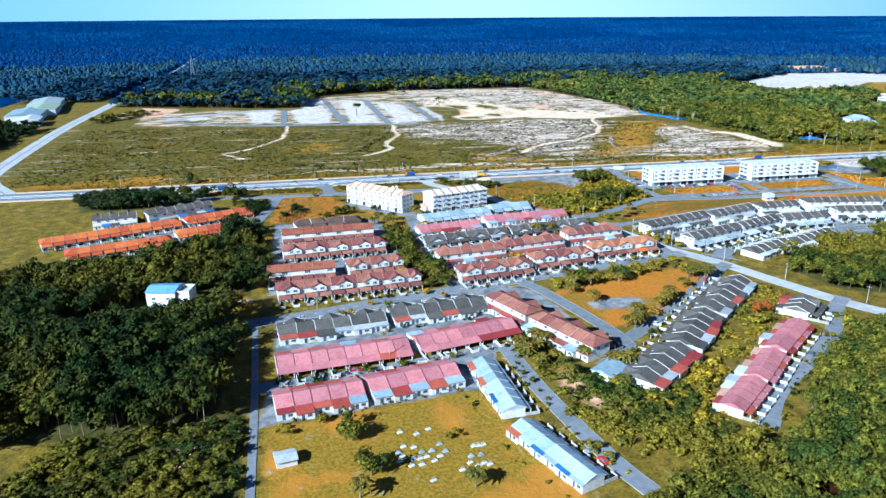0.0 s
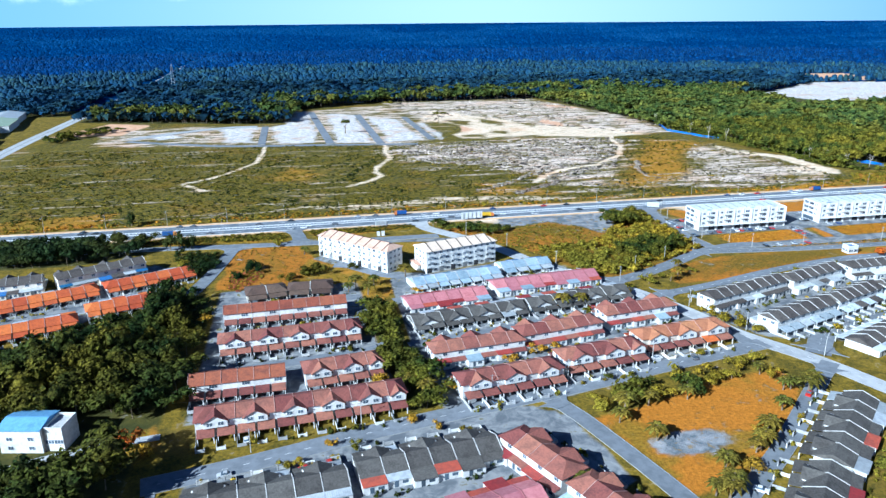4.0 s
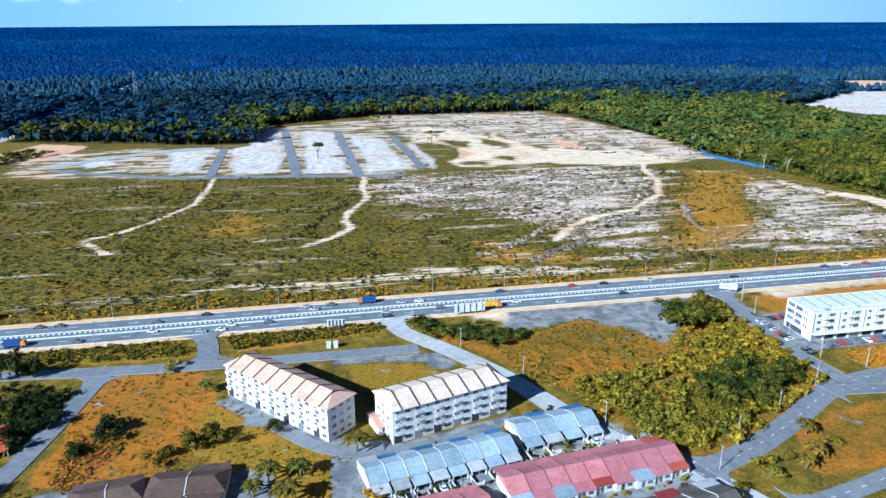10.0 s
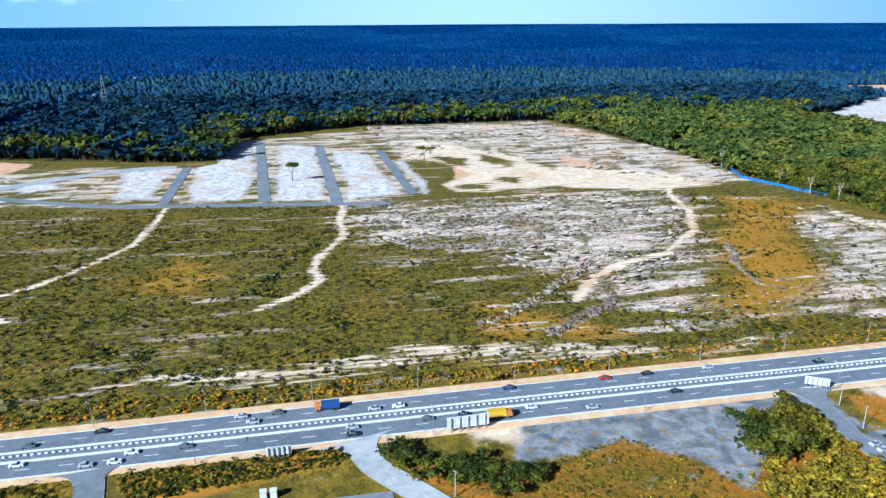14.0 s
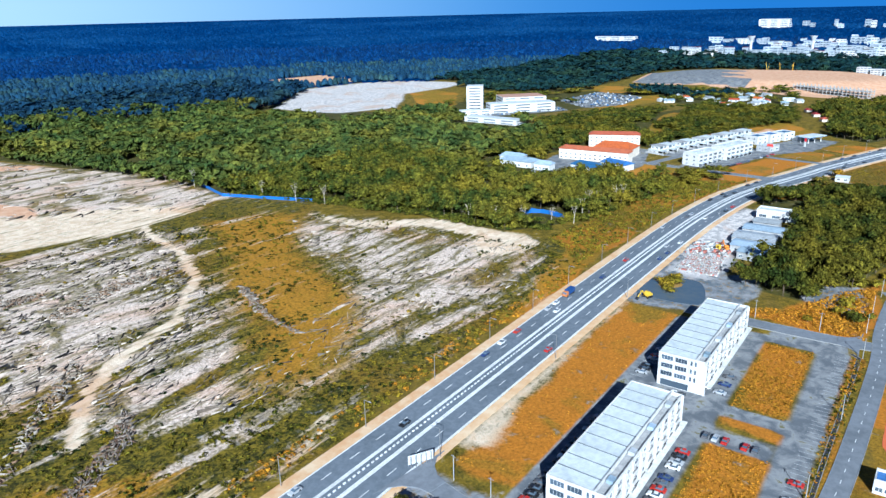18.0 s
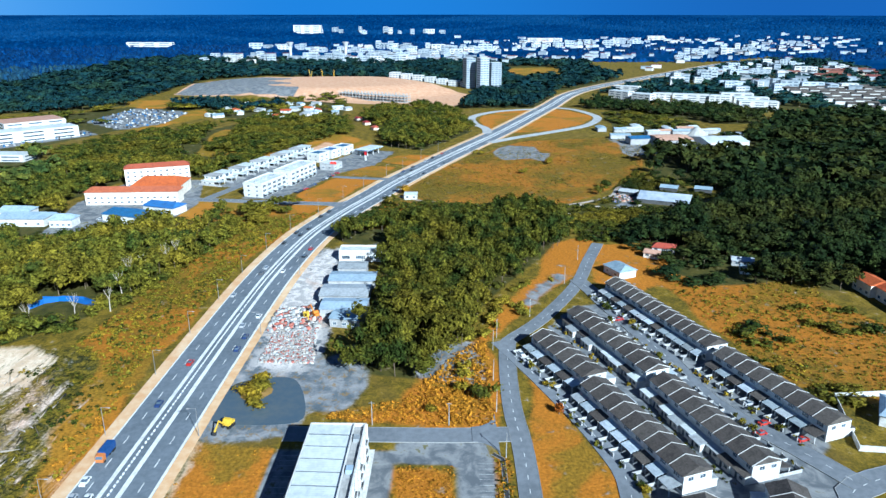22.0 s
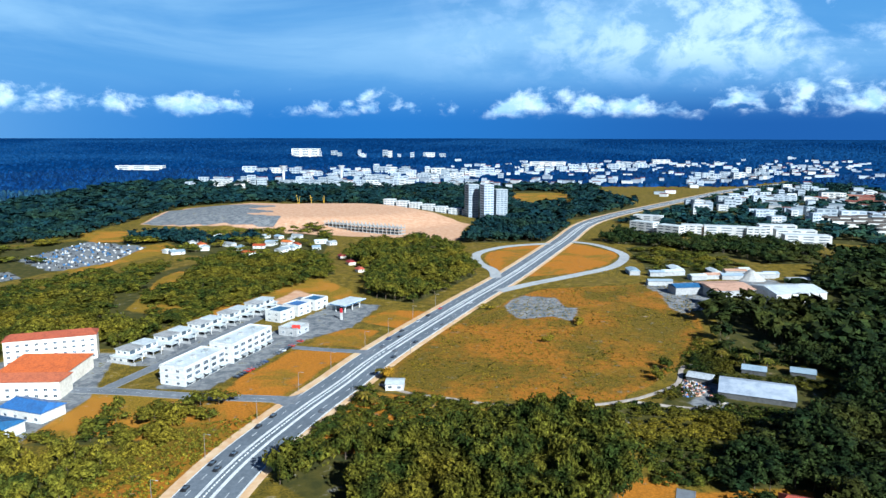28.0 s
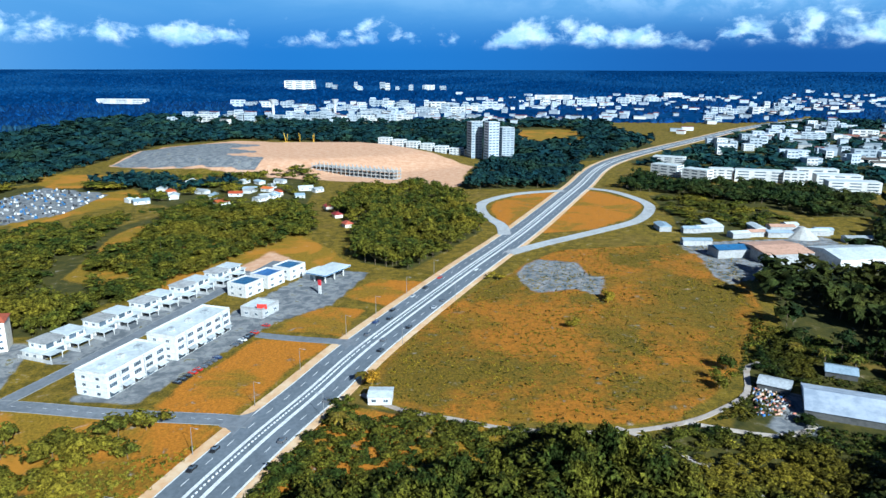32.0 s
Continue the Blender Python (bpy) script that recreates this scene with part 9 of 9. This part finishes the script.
    scattered("yard_undergrowth", "dark low scrub round the scrap yard", [(694, 370), (679, 348), (689, 330), (679, 301), (664, 308), (671, 336), (679, 357), (680, 381)], 289, tufts(0.8, 2.1, 3, 0.8), [LEAF_WEST, LEAF, LEAF_WEST], 70, "bushes", 0.6)
    scattered("yard_undergrowth", "dark low scrub round the scrap yard", [(740, 316), (732, 307), (726, 297), (735, 279), (721, 274), (712, 280), (720, 300), (729, 318)], 161, tufts(0.8, 2.1, 3, 0.8), [LEAF_WEST, LEAF, LEAF_WEST], 71, "bushes", 0.6)
    scattered("yard_undergrowth", "dark low scrub round the scrap yard", [(803, 309), (785, 297), (770, 282), (756, 254), (744, 261), (746, 285), (750, 302), (751, 326), (740, 335), (731, 345), (763, 328)], 693, tufts(0.8, 2.1, 3, 0.8), [LEAF_WEST, LEAF, LEAF_WEST], 72, "bushes", 0.6)
    scattered("yard_undergrowth", "dark low scrub round the scrap yard", [(696, 369), (712, 350), (731, 338), (727, 337), (698, 349), (693, 356)], 96, tufts(0.8, 2.1, 3, 0.8), [LEAF_WEST, LEAF, LEAF_WEST], 73, "bushes", 0.6)
    scattered("yard_clutter", "coloured scrap and crates in the yard", [(697, 350), (722, 343), (720, 331), (700, 334)], 150, lumps(0.5, 1.7, 1.9, 20, 60, 0.5, 7), [GREYWALL, T_ROYAL, T_RUST, DARKWALL, RUBBLE_RED, DARKWALL, CONCRETE], 13, "clutter")

    # shrubs along the garden walls, one planting for each terrace
    for k, (style, p, q, count) in enumerate(TERRACES):
        g = np.random.default_rng(200 + k)
        p, q = np.array(p), np.array(q)
        d = (q - p) / np.linalg.norm(q - p)
        front, w = np.array((d[1], -d[0])), np.linalg.norm(q - p) / count
        spots = []
        for i in range(count):
            edge = p + d * (i * w)
            for share, along, out in ((0.7, 0.6, 12.4), (0.4, 0.8, 11.0), (0.5, w * 0.3, 13.9), (0.25, w * 0.75, 13.8), (0.6, w * 0.5, -10.6), (0.5, w * 0.2, -10.0), (0.4, w * 0.8, -11.5)):
                if g.random() < share:
                    spots.append(edge + d * (along + g.normal(0, 0.3)) + front * (out + g.normal(0, 0.3)))
        x, y = np.array(spots).T
        r = g.uniform(0.5, 1.3, x.size)
        v, t = join_crowns(SHRUB, x, y, terrain(x, y) - 0.1, r, r * g.uniform(0.9, 1.9, x.size), g)
        tagged(new("garden_shrubs", mesh_from("garden_shrubs", v, t, [(LEAF, LEAF_BUSH, LEAF_WEST)[k % 3]])), "leafy shrubs along the garden walls of a terrace", "shrubs", kind="stuff")
    scattered("drain_grass", "golden grass along the open drain", [(262, 447), (399, 446.5), (399, 442), (262, 442.6)], 420, tufts(0.4, 0.9, 3, 0.8), [LEAF_DRY, LEAF_BUSH, LEAF_WEST], 47, "grass")
    scattered("plot_grass", "tall dry grass on the plots beside the car park", DRY[6], 1300, tufts(0.3, 0.65, 2, 0.9), [LEAF_DRY, LEAF_DRY], 48, "grass")
    scattered("plot_grass", "tall dry grass on the plots beside the car park", DRY[7], 1100, tufts(0.3, 0.65, 2, 0.9), [LEAF_DRY, LEAF_DRY], 49, "grass")
    scattered("far_parked_cars", "rows of parked cars, small with distance", PAVED[10], 240, lumps(3.8, 4.6, 2.4, 30, 4, 1.1, 4), [WHITE, GREYWALL, DARK, T_ROYAL], 21, "cars")
    scattered("far_parked_cars", "rows of parked cars, small with distance", PAVED[11], 110, lumps(3.8, 4.6, 2.4, 30, 4, 1.1, 4), [WHITE, GREYWALL, DARK, T_ROYAL], 22, "cars")


litter()


# ---- bare trees and a curved sheet fence at the edge of the wood ----
def bare_tree(x, y, h, seed):
    """A leafless pale tree: a tapered trunk that forks into limbs and twigs."""
    g = random.Random(seed)
    ob = thing("bare_tree", "tall leafless tree with pale bark at the edge of the wood", "tree", pose(x, y, land(x, y), 0, 0, g.uniform(0, 360)), "leafless trees")
    trunk = Mesh().tube(0, 0, -0.4, h * 0.55, 0.28, 0.16, 6, lean=(0.5, 0.2))
    part("trunk", trunk, DEADBARK, ob)
    for k in range(5):
        a, out = 2 * math.pi * k / 5 + g.uniform(-0.4, 0.4), g.uniform(1.6, 3.2)
        z0 = h * g.uniform(0.38, 0.54)
        limb = Mesh().tube(0.4, 0.15, z0, h * g.uniform(0.78, 1.0), 0.12, 0.04, 5, lean=(out * math.cos(a), out * math.sin(a)))
        limb.tube(0.4 + out * 0.5 * math.cos(a), 0.15 + out * 0.5 * math.sin(a), h * 0.7, h * 0.92, 0.06, 0.02, 4, lean=(1.2 * math.cos(a + 0.9), 1.2 * math.sin(a + 0.9)))
        part("limb", limb, DEADBARK, ob)


DEADBARK = surface("bleached_bark", (0.50, 0.44, 0.36), (0.32, 0.27, 0.21), 0.9, 2.0, 0.4)
for k, (x, y, h) in enumerate(((541, 618, 14), (546, 612, 13), (558, 606, 15), (572, 606, 13), (520, 612, 14), (505, 611, 12), (496, 622, 13), (484, 634, 13), (476, 650, 14), (474, 668, 13), (460, 780, 14), (452, 800, 15), (448, 830, 15), (444, 905, 16))):
    bare_tree(x, y, h, k)
curve = [(506, 648), (513, 645), (517, 638), (516, 628), (511, 620)]
screen = thing("sheet_fence", "curved fence of blue sheets round a bare plot", "fence", pose(0, 0, 0))
for (ax, ay), (bx, by) in zip(curve, curve[1:]):
    v = Vector((bx - ax, by - ay))
    part("panel", Mesh().box(0, v.length, -0.05, 0.05, 0, 2.4), BLUESHEET, screen, at=pose(ax, ay, 0, 0, 0, math.degrees(math.atan2(v.y, v.x))))


# ---- painted parking bays ----
def parking_bays(x0, x1, y0, y1, label):
    """A row of bay lines from x0 to x1, each from y0 to y1."""
    m = Mesh()
    for k in range(int((x1 - x0) / 2.5) + 1):
        x = x0 + 2.5 * k
        m.box(x - 0.07, x + 0.07, y0, y1, 0.02, 0.05)
    solid("parking_bays", m, BAY_PAINT, label, "road marking", kind="stuff")


BAY_PAINT = surface("worn_bay_paint", (0.40, 0.41, 0.42), (0.22, 0.23, 0.24), 0.85, 1.5, 0.3)
for x0, x1, y0, y1 in ((264, 398, 447.0, 451.4), (256, 330, 505.5, 510.5), (342, 400, 505.5, 510.5)):
    parking_bays(x0, x1, y0, y1, "worn white parking bays on grey asphalt")
